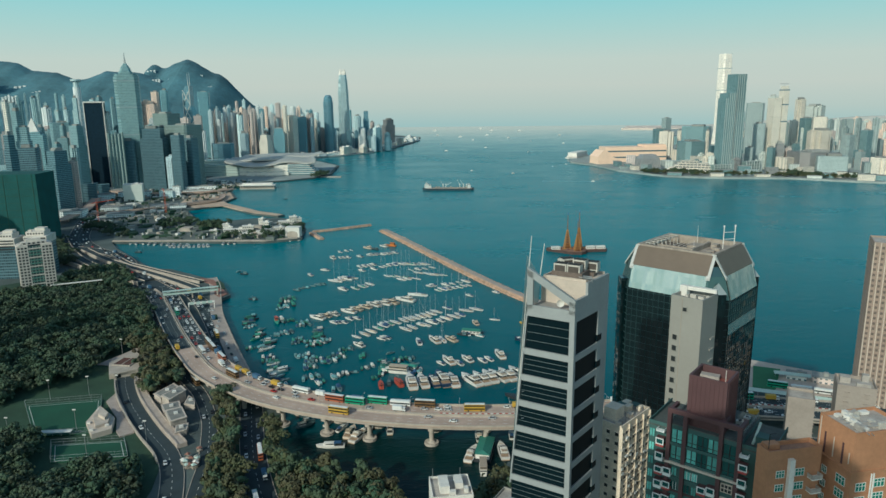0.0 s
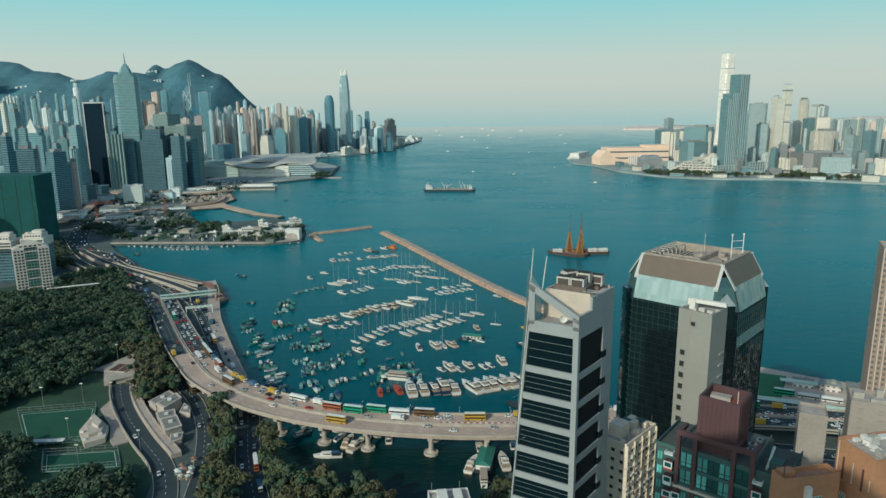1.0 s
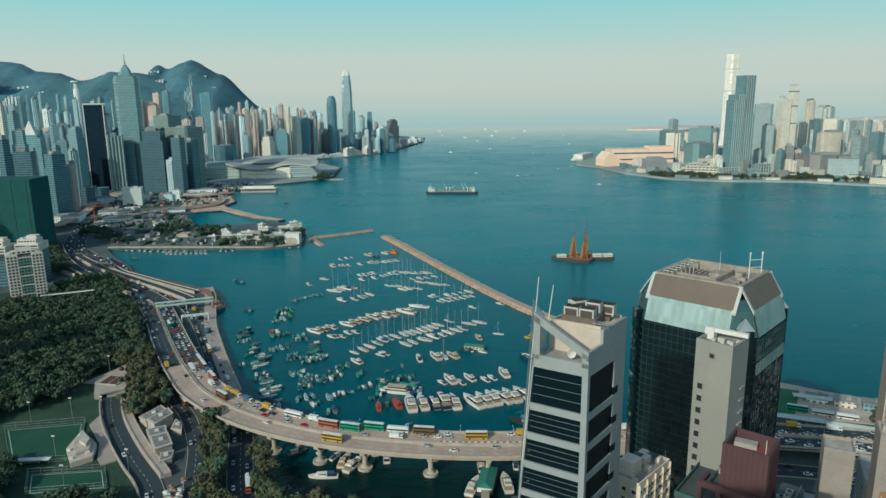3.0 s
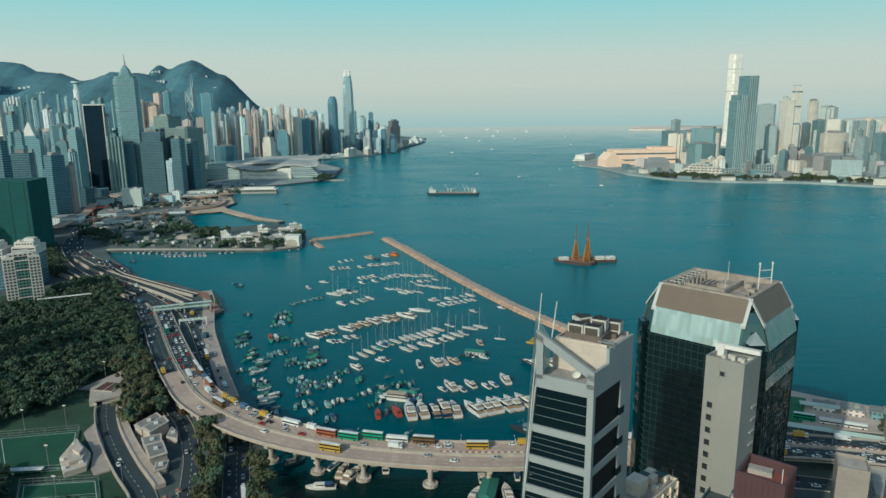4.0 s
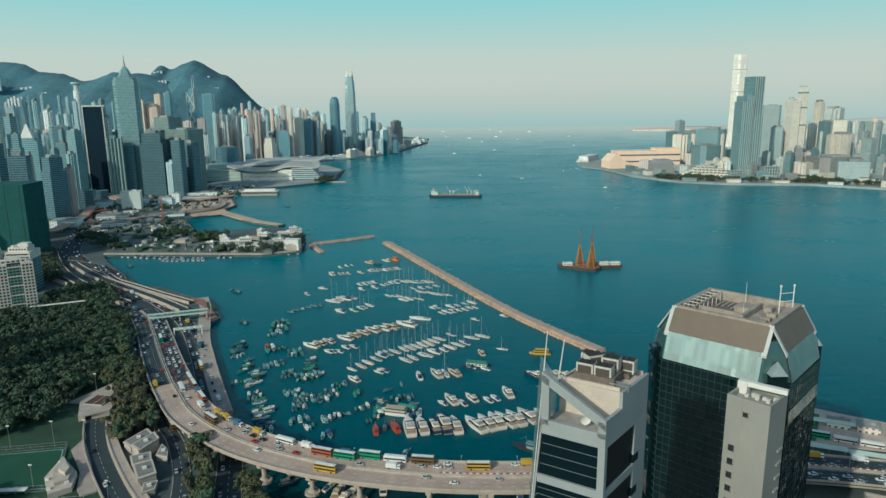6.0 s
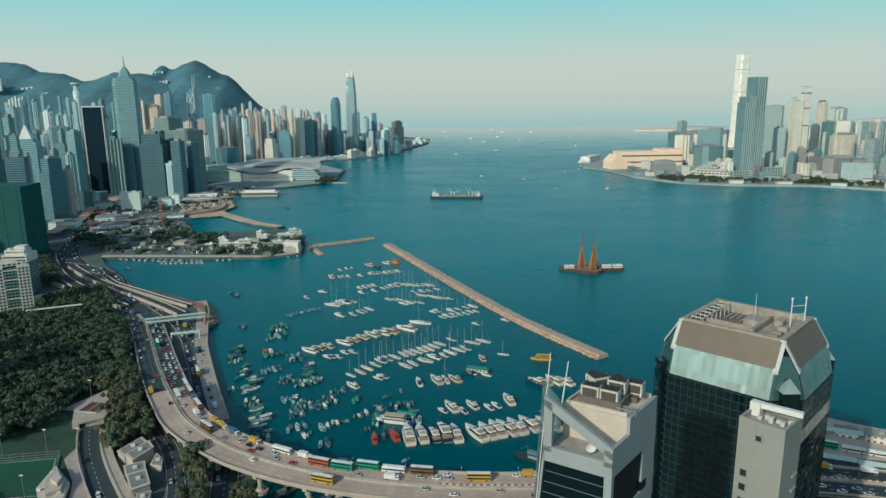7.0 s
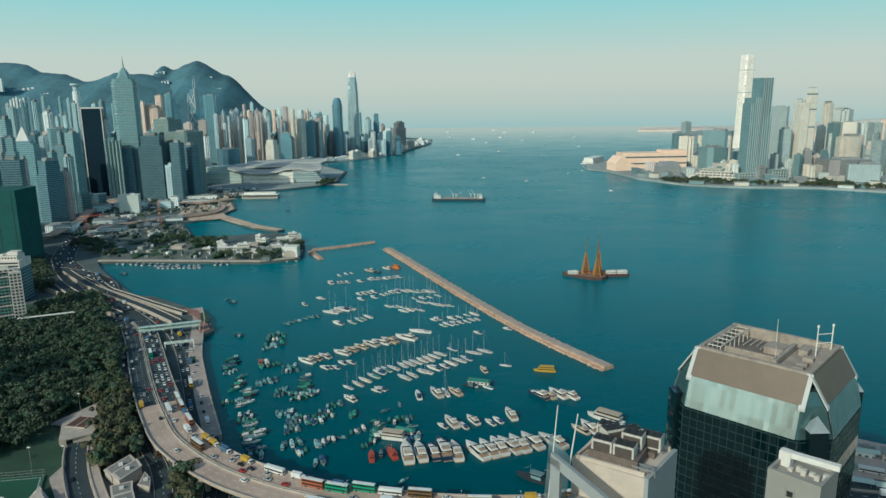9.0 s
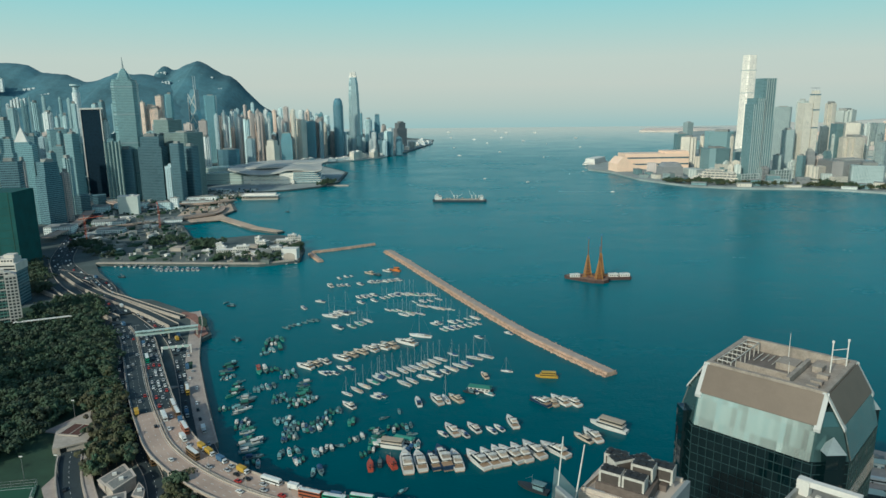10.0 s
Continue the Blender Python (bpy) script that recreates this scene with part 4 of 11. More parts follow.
filler(-1158, 1889, 17, 15, 107, 35, "green")
filler(-1067, 2071, 17, 15, 89, 6, "green")
filler(-957, 1641, 15, 11, 132, -28, "dark")
filler(-1279, 1952, 21, 16, 107, -28, "grey")
filler(-882, 1809, 10, 9, 128, -28, "grey")
filler(-1057, 1805, 22, 20, 112, -8, "green")
filler(-1001, 1534, 19, 15, 114, -18, "pale")
filler(-883, 1969, 16, 16, 120, -28, "green")
filler(-1059, 1815, 20, 17, 128, 25, "white")
filler(-1112, 1708, 20, 16, 116, 6, "pink")
filler(-703, 1794, 14, 11, 118, 25, "blue")
filler(-1110, 1954, 19, 15, 94, 35, "blue")
filler(-948, 1648, 10, 8, 129, -18, "pink")
filler(-1187, 2058, 23, 21, 123, 6, "pink")
filler(-880, 1531, 14, 14, 125, -8, "pink")
filler(-889, 1589, 14, 12, 115, 25, "grey")
filler(-732, 1748, 18, 14, 129, 15, "pink")
filler(-1078, 1939, 19, 19, 97, 15, "pale")
filler(-902, 2096, 21, 17, 141, -28, "teal")
filler(-1118, 1842, 24, 24, 150, 6, "pink")
filler(-1181, 1886, 19, 19, 127, 15, "blue")
filler(-1239, 2075, 11, 11, 132, -18, "pink")
filler(-1199, 2038, 11, 11, 138, 35, "pale")
filler(-1034, 1708, 18, 16, 143, 35, "pale")
filler(-914, 1811, 15, 14, 139, -18, "pale")
filler(-706, 1656, 11, 11, 147, -8, "green")
filler(-736, 1844, 24, 18, 148, -8, "pink")
filler(-677, 1680, 14, 14, 105, 6, "pale")
filler(-917, 1571, 16, 13, 115, 25, "pink")
filler(-789, 1657, 15, 12, 152, -28, "teal")
filler(-947, 1641, 16, 14, 158, 15, "white")
filler(-929, 1679, 13, 10, 133, 35, "blue")
filler(-1172, 1732, 21, 20, 112, 6, "dark")
filler(-1104, 1791, 16, 13, 118, 15, "grey")
filler(-762, 1512, 14, 11, 158, -18, "dark")
filler(-831, 1611, 18, 14, 121, -8, "dark")
filler(-1031, 2018, 26, 20, 95, 6, "grey")
filler(-826, 1717, 17, 16, 131, 6, "grey")
filler(-641, 1554, 14, 11, 114, 25, "teal")
filler(-803, 1904, 13, 12, 152, -28, "pale")
filler(-1370, 2071, 17, 17, 140, 25, "blue")
filler(-1214, 2080, 16, 15, 95, -18, "grey")
filler(-933, 1717, 17, 15, 130, 25, "pink")
filler(-824, 1691, 20, 19, 124, -18, "teal")
filler(-1012, 1991, 17, 14, 138, -8, "white")
filler(-744, 1685, 18, 15, 154, 25, "pink")
filler(-976, 1815, 21, 18, 108, 25, "teal")
filler(-1022, 2076, 17, 15, 108, 15, "blue")
filler(-782, 1517, 17, 16, 49, 35, "brown")
filler(-938, 1482, 19, 16, 38, 35, "teal")
filler(-976, 1601, 27, 25, 38, 6, "dark")
filler(-954, 1460, 14, 12, 56, -28, "teal")
filler(-956, 1593, 19, 17, 37, -18, "dark")
filler(-823, 1582, 18, 14, 43, -18, "blue")
filler(-806, 1523, 16, 12, 57, -18, "grey")
filler(-1013, 1580, 14, 13, 42, 6, "dark")
filler(-790, 1560, 12, 10, 59, -18, "blue")
filler(-826, 1568, 16, 13, 53, -18, "pale")
filler(-750, 1510, 15, 14, 55, 25, "grey")
filler(-718, 1559, 12, 9, 50, 35, "pale")
filler(-1064, 1600, 19, 19, 22, 6, "green")
filler(-840, 1430, 16, 13, 70, 15, "blue")
filler(-647, 1552, 16, 13, 56, -18, "green")
filler(-695, 1455, 13, 13, 66, 15, "green")
filler(-624, 1525, 20, 19, 33, -18, "brown")
filler(-855, 1495, 14, 12, 49, -18, "teal")
filler(-1013, 1549, 25, 20, 56, -8, "blue")
filler(-644, 1497, 19, 17, 48, -18, "pale")
filler(-867, 1602, 15, 12, 23, 25, "dark")
filler(-739, 1546, 22, 18, 61, 15, "dark")
filler(-650, 1470, 13, 10, 35, 25, "teal")
filler(-811, 1548, 21, 20, 44, 35, "grey")
filler(-998, 1569, 25, 20, 38, 15, "dark")
filler(-775, 1568, 18, 15, 46, 35, "dark")
filler(-644, 1585, 19, 17, 40, -28, "pale")
filler(-893, 1492, 20, 15, 35, 35, "pale")
filler(-608, 1471, 12, 11, 40, -8, "teal")
filler(-662, 1491, 18, 17, 40, 15, "dark")
filler(-614, 1437, 21, 17, 75, -18, "grey")
filler(-1532, 2256, 13, 11, 237, -18, "white")
filler(-1455, 2301, 7, 7, 245, 35, "pale")
filler(-1304, 2224, 9, 8, 243, -8, "grey")
filler(-1386, 2411, 11, 9, 239, 6, "white")
filler(-1587, 2287, 9, 8, 201, -28, "grey")
filler(-1679, 2468, 11, 8, 199, -18, "grey")
filler(-1402, 2275, 10, 8, 189, 35, "white")
filler(-1577, 2269, 13, 11, 228, -28, "pale")
filler(-1497, 2327, 10, 10, 235, 25, "grey")
filler(-1421, 2491, 10, 8, 177, -28, "pale")
filler(-1363, 2329, 16, 12, 186, 6, "grey")
filler(-1519, 2231, 9, 9, 192, -28, "pale")
filler(-1707, 2478, 12, 12, 205, 6, "pale")
filler(-1573, 2444, 9, 8, 177, 15, "pale")
filler(-1609, 2258, 9, 9, 251, -28, "white")
filler(-1332, 2207, 10, 10, 213, 25, "pale")
filler(-1645, 2309, 10, 8, 184, 25, "grey")
filler(-1364, 2318, 11, 8, 190, -8, "pale")
filler(-1385, 2231, 10, 9, 210, -28, "pale")
filler(-1352, 2410, 12, 10, 189, -18, "white")
filler(-1539, 2478, 10, 10, 199, 35, "grey")
filler(-1646, 2375, 13, 11, 200, -18, "white")
filler(-1570, 2449, 15, 13, 221, 6, "grey")
filler(-1662, 2493, 11, 10, 225, 25, "white")
filler(-1519, 2480, 11, 9, 249, 15, "pale")
filler(-1410, 2340, 9, 9, 169, 25, "grey")
# towers of the far peninsula
tower(711, 2365, 38, 30, 86, 6, "blue")
tower(675, 2170, 44, 39, 87, -28, "cream")
tower(746, 2411, 25, 22, 121, 25, "teal")
tower(727, 2206, 14, 12, 87, 25, "white")
tower(811, 2291, 87, 81, 97, -28, "blue")
tower(673, 1932, 64, 64, 69, 15, "dark")
tower(799, 2155, 11, 10, 88, 25, "white")
tower(1014, 2321, 54, 42, 171, -28, "teal")
tower(831, 1864, 29, 27, 119, -18, "grey")
tower(931, 2013, 30, 26, 194, -28, "pale")
tower(1085, 2163, 31, 26, 183, 15, "cream")
tower(1191, 2277, 65, 54, 161, 35, "pale")
tower(1010, 1964, 29, 28, 130, 6, "blue")
tower(1020, 1916, 35, 33, 134, -18, "white")
tower(1003, 1879, 58, 57, 99, 6, "white")
tower(921, 1745, 105, 91, 52, 6, "brown")
tower(938, 1687, 68, 54, 45, -18, "grey")
tower(1027, 1624, 51, 47, 45, 25, "cream")
tower(1045, 1812, 29, 25, 90, 25, "grey")
tower(1122, 1861, 24, 21, 99, 25, "blue")
tower(1051, 1759, 18, 17, 49, 25, "teal")
tower(825, 1768, 17, 16, 61, 35, "dark")
tower(856, 1790, 21, 19, 70, -8, "brown")
tower(883, 1797, 16, 13, 59, -8, "pink")
tower(785, 1809, 20, 19, 59, -28, "grey")
tower(932, 1857, 17, 14, 65, 15, "dark")
filler(1388, 2695, 16, 15, 68, -8, "pale")
filler(1054, 2429, 16, 13, 88, 25, "pinklit")
filler(1567, 2972, 16, 13, 46, 25, "cream")
filler(935, 1990, 18, 18, 125, -18, "pink")
filler(1244, 2516, 17, 17, 69, -18, "teal")
filler(1133, 2175, 15, 15, 45, 35, "cream")
filler(1192, 2321, 21, 21, 40, -28, "grey")
filler(1100, 2292, 12, 12, 40, 35, "pink")
filler(1228, 2226, 18, 14, 80, 6, "pink")
filler(1001, 2170, 12, 10, 45, 25, "grey")
filler(1211, 2540, 20, 20, 26, 25, "pink")
filler(1317, 2780, 19, 17, -9, -28, "white")
filler(1054, 2217, 19, 16, 103, -28, "pale")
filler(1560, 2279, 17, 17, 68, 15, "pinklit")
filler(1381, 2125, 21, 21, 61, 15, "pale")
filler(1309, 2670, 20, 16, 31, 35, "grey")
filler(1552, 2280, 18, 15, 54, -28, "cream")
filler(1449, 2242, 15, 14, 33, -18, "pale")
filler(1802, 2998, 31, 25, 62, 25, "white")
filler(1212, 2370, 26, 23, 114, -8, "pink")
filler(1540, 2446, 23, 19, 63, 35, "pale")
filler(1409, 2899, 21, 18, 14, 25, "pink")
filler(1321, 2086, 22, 18, 62, -18, "pinklit")
filler(1277, 2172, 18, 16, 121, 35, "teal")
filler(1452, 2905, 25, 20, 75, -28, "grey")
filler(1298, 2878, 16, 14, 82, -28, "teal")
filler(1471, 2173, 21, 18, 52, 35, "grey")
filler(1080, 2172, 16, 14, 107, 15, "pinklit")
filler(1658, 2838, 25, 21, 105, 25, "pinklit")
filler(1305, 1935, 19, 16, 102, 15, "teal")
filler(1155, 2186, 14, 12, 71, -8, "pink")
filler(1133, 2234, 20, 16, 76, 6, "grey")
filler(1403, 2879, 30, 27, 66, -18, "pinklit")
filler(1151, 2563, 13, 12, 56, 25, "pale")
filler(1420, 2314, 19, 17, 84, 35, "pale")
filler(1570, 2813, 17, 14, 78, -28, "grey")
filler(1157, 2294, 18, 15, 84, 25, "grey")
filler(1427, 2559, 19, 19, 106, 35, "pale")
filler(1535, 2286, 13, 13, 52, -18, "pink")
filler(1976, 2988, 27, 24, 19, 25, "white")
filler(1870, 2908, 31, 26, 43, 15, "grey")
filler(1506, 2546, 26, 25, 76, -8, "white")
filler(1030, 2216, 25, 23, 66, 6, "white")
filler(1572, 2874, 25, 21, 95, 25, "teal")
filler(1381, 2230, 21, 16, 81, -8, "pinklit")
filler(993, 2004, 21, 19, 122, -8, "pale")
filler(1055, 1913, 18, 17, 73, 35, "pale")
filler(1393, 2735, 24, 21, 76, -18, "teal")
filler(1097, 2130, 20, 17, 56, 25, "pinklit")
filler(991, 2051, 21, 17, 44, 25, "pink")
filler(1558, 2466, 16, 14, 32, -28, "pinklit")
filler(1287, 2443, 17, 17, 94, -28, "pale")
filler(1279, 2056, 19, 19, 61, 25, "teal")
filler(1879, 2751, 30, 23, 23, -8, "teal")
filler(1305, 2555, 14, 13, 86, -18, "pale")
filler(1646, 2869, 32, 26, 18, 6, "pink")
filler(1190, 2637, 30, 29, 43, -8, "pale")
filler(1408, 2731, 26, 21, 64, -8, "pale")
filler(1031, 2079, 18, 16, 89, 35, "grey")
filler(1380, 2616, 24, 23, 19, -8, "white")
filler(1843, 2949, 19, 17, 84, 15, "teal")
filler(1702, 2517, 13, 11, 38, 35, "pinklit")
filler(1667, 2851, 19, 18, 16, -28, "teal")
filler(1491, 2331, 17, 13, 44, 35, "white")
filler(1213, 1975, 18, 14, 127, -28, "grey")
filler(1553, 2515, 18, 17, 52, 6, "grey")
filler(1280, 2355, 21, 21, 53, 6, "cream")
filler(1610, 2587, 21, 16, 58, -28, "pale")
filler(1696, 2996, 33, 33, 91, 6, "grey")
filler(1803, 2885, 17, 17, 78, 35, "pinklit")
filler(1370, 2463, 21, 21, 14, 25, "pale")
filler(1419, 2117, 19, 19, 125, -8, "teal")
filler(1473, 2488, 22, 21, 101, -18, "grey")
filler(1008, 2006, 17, 13, 46, 15, "pink")
filler(1742, 2818, 19, 16, 20, -28, "pale")
filler(1573, 2580, 18, 15, 36, 15, "pale")
filler(1482, 2578, 26, 23, 107, -18, "grey")
filler(1588, 2426, 21, 17, 34, 35, "pink")
filler(940, 1986, 16, 13, 87, -28, "pink")
filler(1287, 2945, 22, 21, 89, 25, "grey")
filler(1208, 2210, 18, 16, 44, 6, "grey")
filler(1273, 2849, 23, 17, -9, -18, "grey")
filler(1848, 2908, 18, 15, 93, 25, "cream")
filler(1395, 2044, 16, 13, 73, 35, "cream")
filler(1166, 2446, 22, 19, 57, 6, "white")
filler(1327, 2406, 17, 16, 72, -8, "teal")
filler(1576, 2320, 22, 21, 98, -28, "white")
filler(1451, 2572, 16, 16, 15, -18, "pink")
filler(1737, 2534, 22, 18, 13, -28, "pale")
filler(998, 1958, 12, 11, 102, -18, "pale")
filler(1553, 2407, 26, 23, 82, 6, "pale")
filler(1092, 1912, 17, 16, 104, 35, "teal")
filler(1049, 2207, 19, 17, 114, -18, "pink")
filler(1652, 2841, 21, 19, 14, -18, "pale")
filler(1580, 2533, 21, 17, 50, 25, "pale")
filler(1654, 2759, 27, 26, 54, -8, "cream")
filler(1135, 2377, 15, 14, 81, 15, "pink")
filler(1639, 2998, 30, 30, -8, 6, "white")
filler(1135, 2354, 22, 18, 104, -8, "grey")
filler(1233, 2805, 20, 18, 26, 6, "teal")
filler(1341, 2616, 16, 14, 64, 35, "grey")
filler(1032, 2187, 12, 9, 99, -28, "pinklit")
filler(1557, 2277, 15, 11, 59, 25, "white")
filler(1403, 2788, 28, 22, 39, -18, "teal")
filler(1473, 2287, 24, 21, 91, -8, "pinklit")
filler(1236, 2044, 15, 13, 113, -8, "pinklit")
filler(1652, 2744, 23, 21, 2, 25, "pinklit")
filler(1392, 2323, 19, 16, 105, 6, "pale")
filler(1241, 2754, 23, 18, 59, -28, "pale")
filler(1504, 2233, 25, 25, 101, -8, "cream")
filler(2091, 3277, 41, 34, 41, -28, "white")
filler(2011, 3480, 41, 39, 61, -8, "pink")
filler(1982, 3374, 27, 26, 51, -28, "pink")
filler(2077, 3078, 32, 31, 41, 25, "white")
filler(1745, 3038, 33, 33, 87, -18, "pink")
filler(2187, 3886, 36, 34, 41, 35, "pale")
filler(2046, 3808, 45, 39, 32, -28, "pink")
filler(1724, 3128, 20, 18, 42, 6, "pale")
filler(1928, 3177, 40, 36, 50, -18, "white")
filler(2136, 3421, 24, 23, 65, 15, "pale")
filler(2176, 3502, 22, 19, 44, 25, "pale")
filler(2030, 3145, 28, 22, 50, 25, "pink")
filler(1681, 3229, 22, 17, 84, -18, "pale")
filler(2327, 3484, 42, 38, 55, -18, "pale")
filler(2005, 3735, 38, 35, 68, 25, "white")
filler(1888, 3141, 18, 17, 81, -18, "white")
filler(1771, 2960, 39, 29, 80, -28, "pink")
filler(1972, 3170, 23, 22, 85, 15, "pale")
filler(2275, 3357, 43, 33, 32, 15, "pink")
filler(1910, 2962, 30, 26, 74, 25, "pale")
filler(2072, 3100, 31, 25, 45, -8, "white")
filler(1793, 3236, 36, 31, 68, 25, "pink")
filler(2207, 3343, 37, 32, 36, 15, "white")
filler(2315, 3413, 40, 39, 47, 25, "pale")
filler(2069, 3382, 27, 22, 72, 35, "pink")
filler(1609, 2919, 28, 23, 73, -18, "pale")
filler(1985, 3155, 25, 23, 86, 25, "pale")
filler(1682, 3097, 38, 33, 77, 35, "pale")
filler(2059, 3460, 41, 34, 42, 15, "pale")
filler(1946, 3565, 25, 20, 43, 15, "white")
filler(1534, 3036, 34, 32, 59, 6, "pale")
filler(2290, 3627, 26, 22, 15, -8, "pink")
filler(2058, 3330, 21, 16, 70, -18, "pale")
filler(1778, 3018, 37, 28, 68, 6, "white")
filler(1943, 3084, 17, 13, 86, 35, "pale")
filler(1728, 2988, 24, 18, 60, 35, "white")
filler(1982, 3241, 29, 25, 57, -8, "white")
filler(1997, 3075, 31, 29, 80, -28, "white")
filler(1990, 3762, 35, 29, 38, 6, "pale")
filler(1864, 3185, 17, 14, 47, 25, "pink")
filler(1954, 3358, 23, 19, 30, 6, "pale")
filler(1853, 3123, 18, 17, 76, -8, "pale")
filler(2103, 3815, 24, 20, 23, 15, "white")
filler(1668, 3279, 19, 18, 51, 25, "white")
filler(1959, 3664, 36, 33, 63, 25, "white")
filler(2136, 3562, 21, 16, 43, 35, "pale")
filler(1856, 3363, 35, 32, 30, 25, "pale")
filler(2111, 3594, 25, 20, 57, -18, "pink")
filler(2111, 3606, 32, 27, 42, 35, "white")
filler(2269, 3870, 24, 21, 17, 15, "pink")
filler(1813, 3184, 31, 25, 69, -8, "pale")
filler(2101, 3882, 34, 27, 23, 35, "pink")
filler(2035, 3001, 22, 21, 89, 15, "white")
filler(2102, 3350, 33, 32, 65, -18, "pink")
filler(1999, 3750, 43, 34, 36, 25, "pale")
filler(2598, 3857, 32, 31, 19, -8, "white")
filler(2021, 3516, 35, 28, 25, 6, "pale")
filler(2229, 3728, 27, 26, 67, -28, "white")
filler(2126, 3738, 26, 23, 45, 15, "pale")
filler(1632, 3026, 20, 19, 74, -28, "pale")
filler(716, 1800, 23, 19, 45, 35, "brown")
filler(902, 1807, 16, 16, 41, -8, "brown")
filler(710, 1759, 22, 17, 46, 35, "pale")
filler(660, 1783, 13, 11, 35, -28, "cream")
filler(717, 1719, 17, 16, 38, 15, "brown")
filler(860, 1806, 17, 13, 49, 25, "dark")
filler(679, 1743, 17, 14, 27, 6, "dark")
filler(694, 1791, 20, 17, 24, -18, "pale")
filler(816, 1789, 20, 19, 44, 25, "pale")
filler(655, 1798, 16, 12, 21, 25, "dark")
filler(815, 1833, 29, 29, 15, -8, "grey")
filler(773, 1728, 22, 20, 30, 25, "pale")
filler(893, 1811, 25, 24, 18, -28, "pale")
filler(648, 1810, 23, 21, 21, 6, "pale")
filler(853, 1797, 28, 24, 33, 6, "brown")
filler(669, 1741, 13, 10, 40, 15, "pale")
filler(682, 1812, 20, 19, 44, -8, "cream")
filler(848, 1797, 19, 17, 35, 6, "brown")
filler(704, 1819, 23, 22, 29, 6, "cream")
filler(662, 1818, 16, 13, 42, 35, "pale")
filler(710, 1723, 22, 16, 34, 25, "grey")
filler(725, 1812, 20, 15, 48, -18, "cream")
filler(653, 1719, 15, 15, 43, -28, "pale")
filler(907, 1790, 24, 18, 40, 15, "cream")
filler(671, 1827, 20, 17, 37, -28, "brown")
filler(643, 1795, 22, 19, 24, 6, "dark")
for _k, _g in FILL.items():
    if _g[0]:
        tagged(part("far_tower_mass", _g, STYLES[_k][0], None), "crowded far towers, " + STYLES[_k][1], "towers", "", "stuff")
# ---- landmark towers ----
SILVER = facade("silvery glass", (0.48, 0.56, 0.56), (0.25, 0.37, 0.40), du=2.2, dv=3.4, fu=0.6, fv=0.7, rough=0.4, metal=0.5, rnd=0.02)
BRIGHT = facade("bright pale cladding", (0.90, 0.81, 0.70), (0.86, 0.78, 0.68), du=2.4, dv=3.4, fu=0.6, fv=0.7, rough=0.35, rnd=0.02)
OLIVEGLASS = facade("olive grey glass", (0.25, 0.37, 0.37), (0.15, 0.26, 0.29), du=2.2, dv=3.2, fu=0.6, fv=0.6, rough=0.5, metal=0.3, rnd=0.02)
# the navy tint that haze gives is put into this black glass
BLACKGLASS = facade("near black glass", (0.014, 0.034, 0.054), (0.008, 0.022, 0.038), du=1.8, dv=3.2, fu=0.7, fv=0.6, rough=0.8, gloss=0.7, rnd=0.02)
BLACKGLASS.node_tree.nodes["Principled BSDF"].inputs["Specular IOR Level"].default_value = 0.15
STRIPE = M("blue-grey stone fins", (0.25, 0.32, 0.34), 0.6, var=0.1, scale=0.05)

# tall tapered silver tower with a crown of upright blades
two = thing("harbour_tower", "very tall silvery glass tower tapering to a clawed crown", "tower", pose(-428, 2640, 3, 0, 0, 12))
g = G()
for z0, z1, a, b in ((0, 170, 21, 20.5), (170, 230, 19.5, 19), (230, 265, 18, 16.5), (265, 285, 15.5, 13)):
    p = [(-a, -a * .55), (-a * .55, -a), (a * .55, -a), (a, -a * .55), (a, a * .55), (a * .55, a), (-a * .55, a), (-a, a * .55)]
    prism(g, p, z0, z1, [(u * b / a, v * b / a) for u, v in p])
part("shaft", g, SILVER, two)
g = G()
for i in range(16):
    w = 2 * math.pi * i / 16
    rod(g, (13 * math.cos(w), 13 * math.sin(w), 282), (9.5 * math.cos(w), 9.5 * math.sin(w), 305), 1.4, 4, 0.5)
part("crown", g, BRIGHT, two, "pale upright crown blades")
one = thing("harbour_tower", "slim blue glass tower with a rounded top", "tower", pose(-468, 2530, 3, 0, 0, 10))
g = G()
for z0, z1, a, b in ((0, 185, 18, 18), (185, 200, 16.5, 15), (200, 209, 14, 9)):
    prism(g, ring(0, 0, a, 12), z0, z1, ring(0, 0, b, 12))
part("shaft", g, STYLES["blue"][0], one)

# the bright tower across the harbour
tall_white = thing("bright_tower", "very tall bright pale tower across the harbour", "tower", pose(1086, 2800, 3, 0, 0, 18))
g = G()
for z0, z1, a, b in ((0, 60, 25, 21), (60, 330, 21, 20), (330, 357, 20, 19)):
    p = [(-a, -a * .75), (-a * .75, -a), (a * .75, -a), (a, -a * .75), (a, a * .75), (a * .75, a), (-a * .75, a), (-a, a * .75)]
    prism(g, p, z0, z1, [(u * b / a, v * b / a) for u, v in p])
part("shaft", g, BRIGHT, tall_white)
g = G()
for z in (118, 215, 300):
    box(g, 0, 0, z, 41.2, 41.2, 1.6)
part("refuge_band", g, STRIPE, tall_white, "thin grey plant floors")

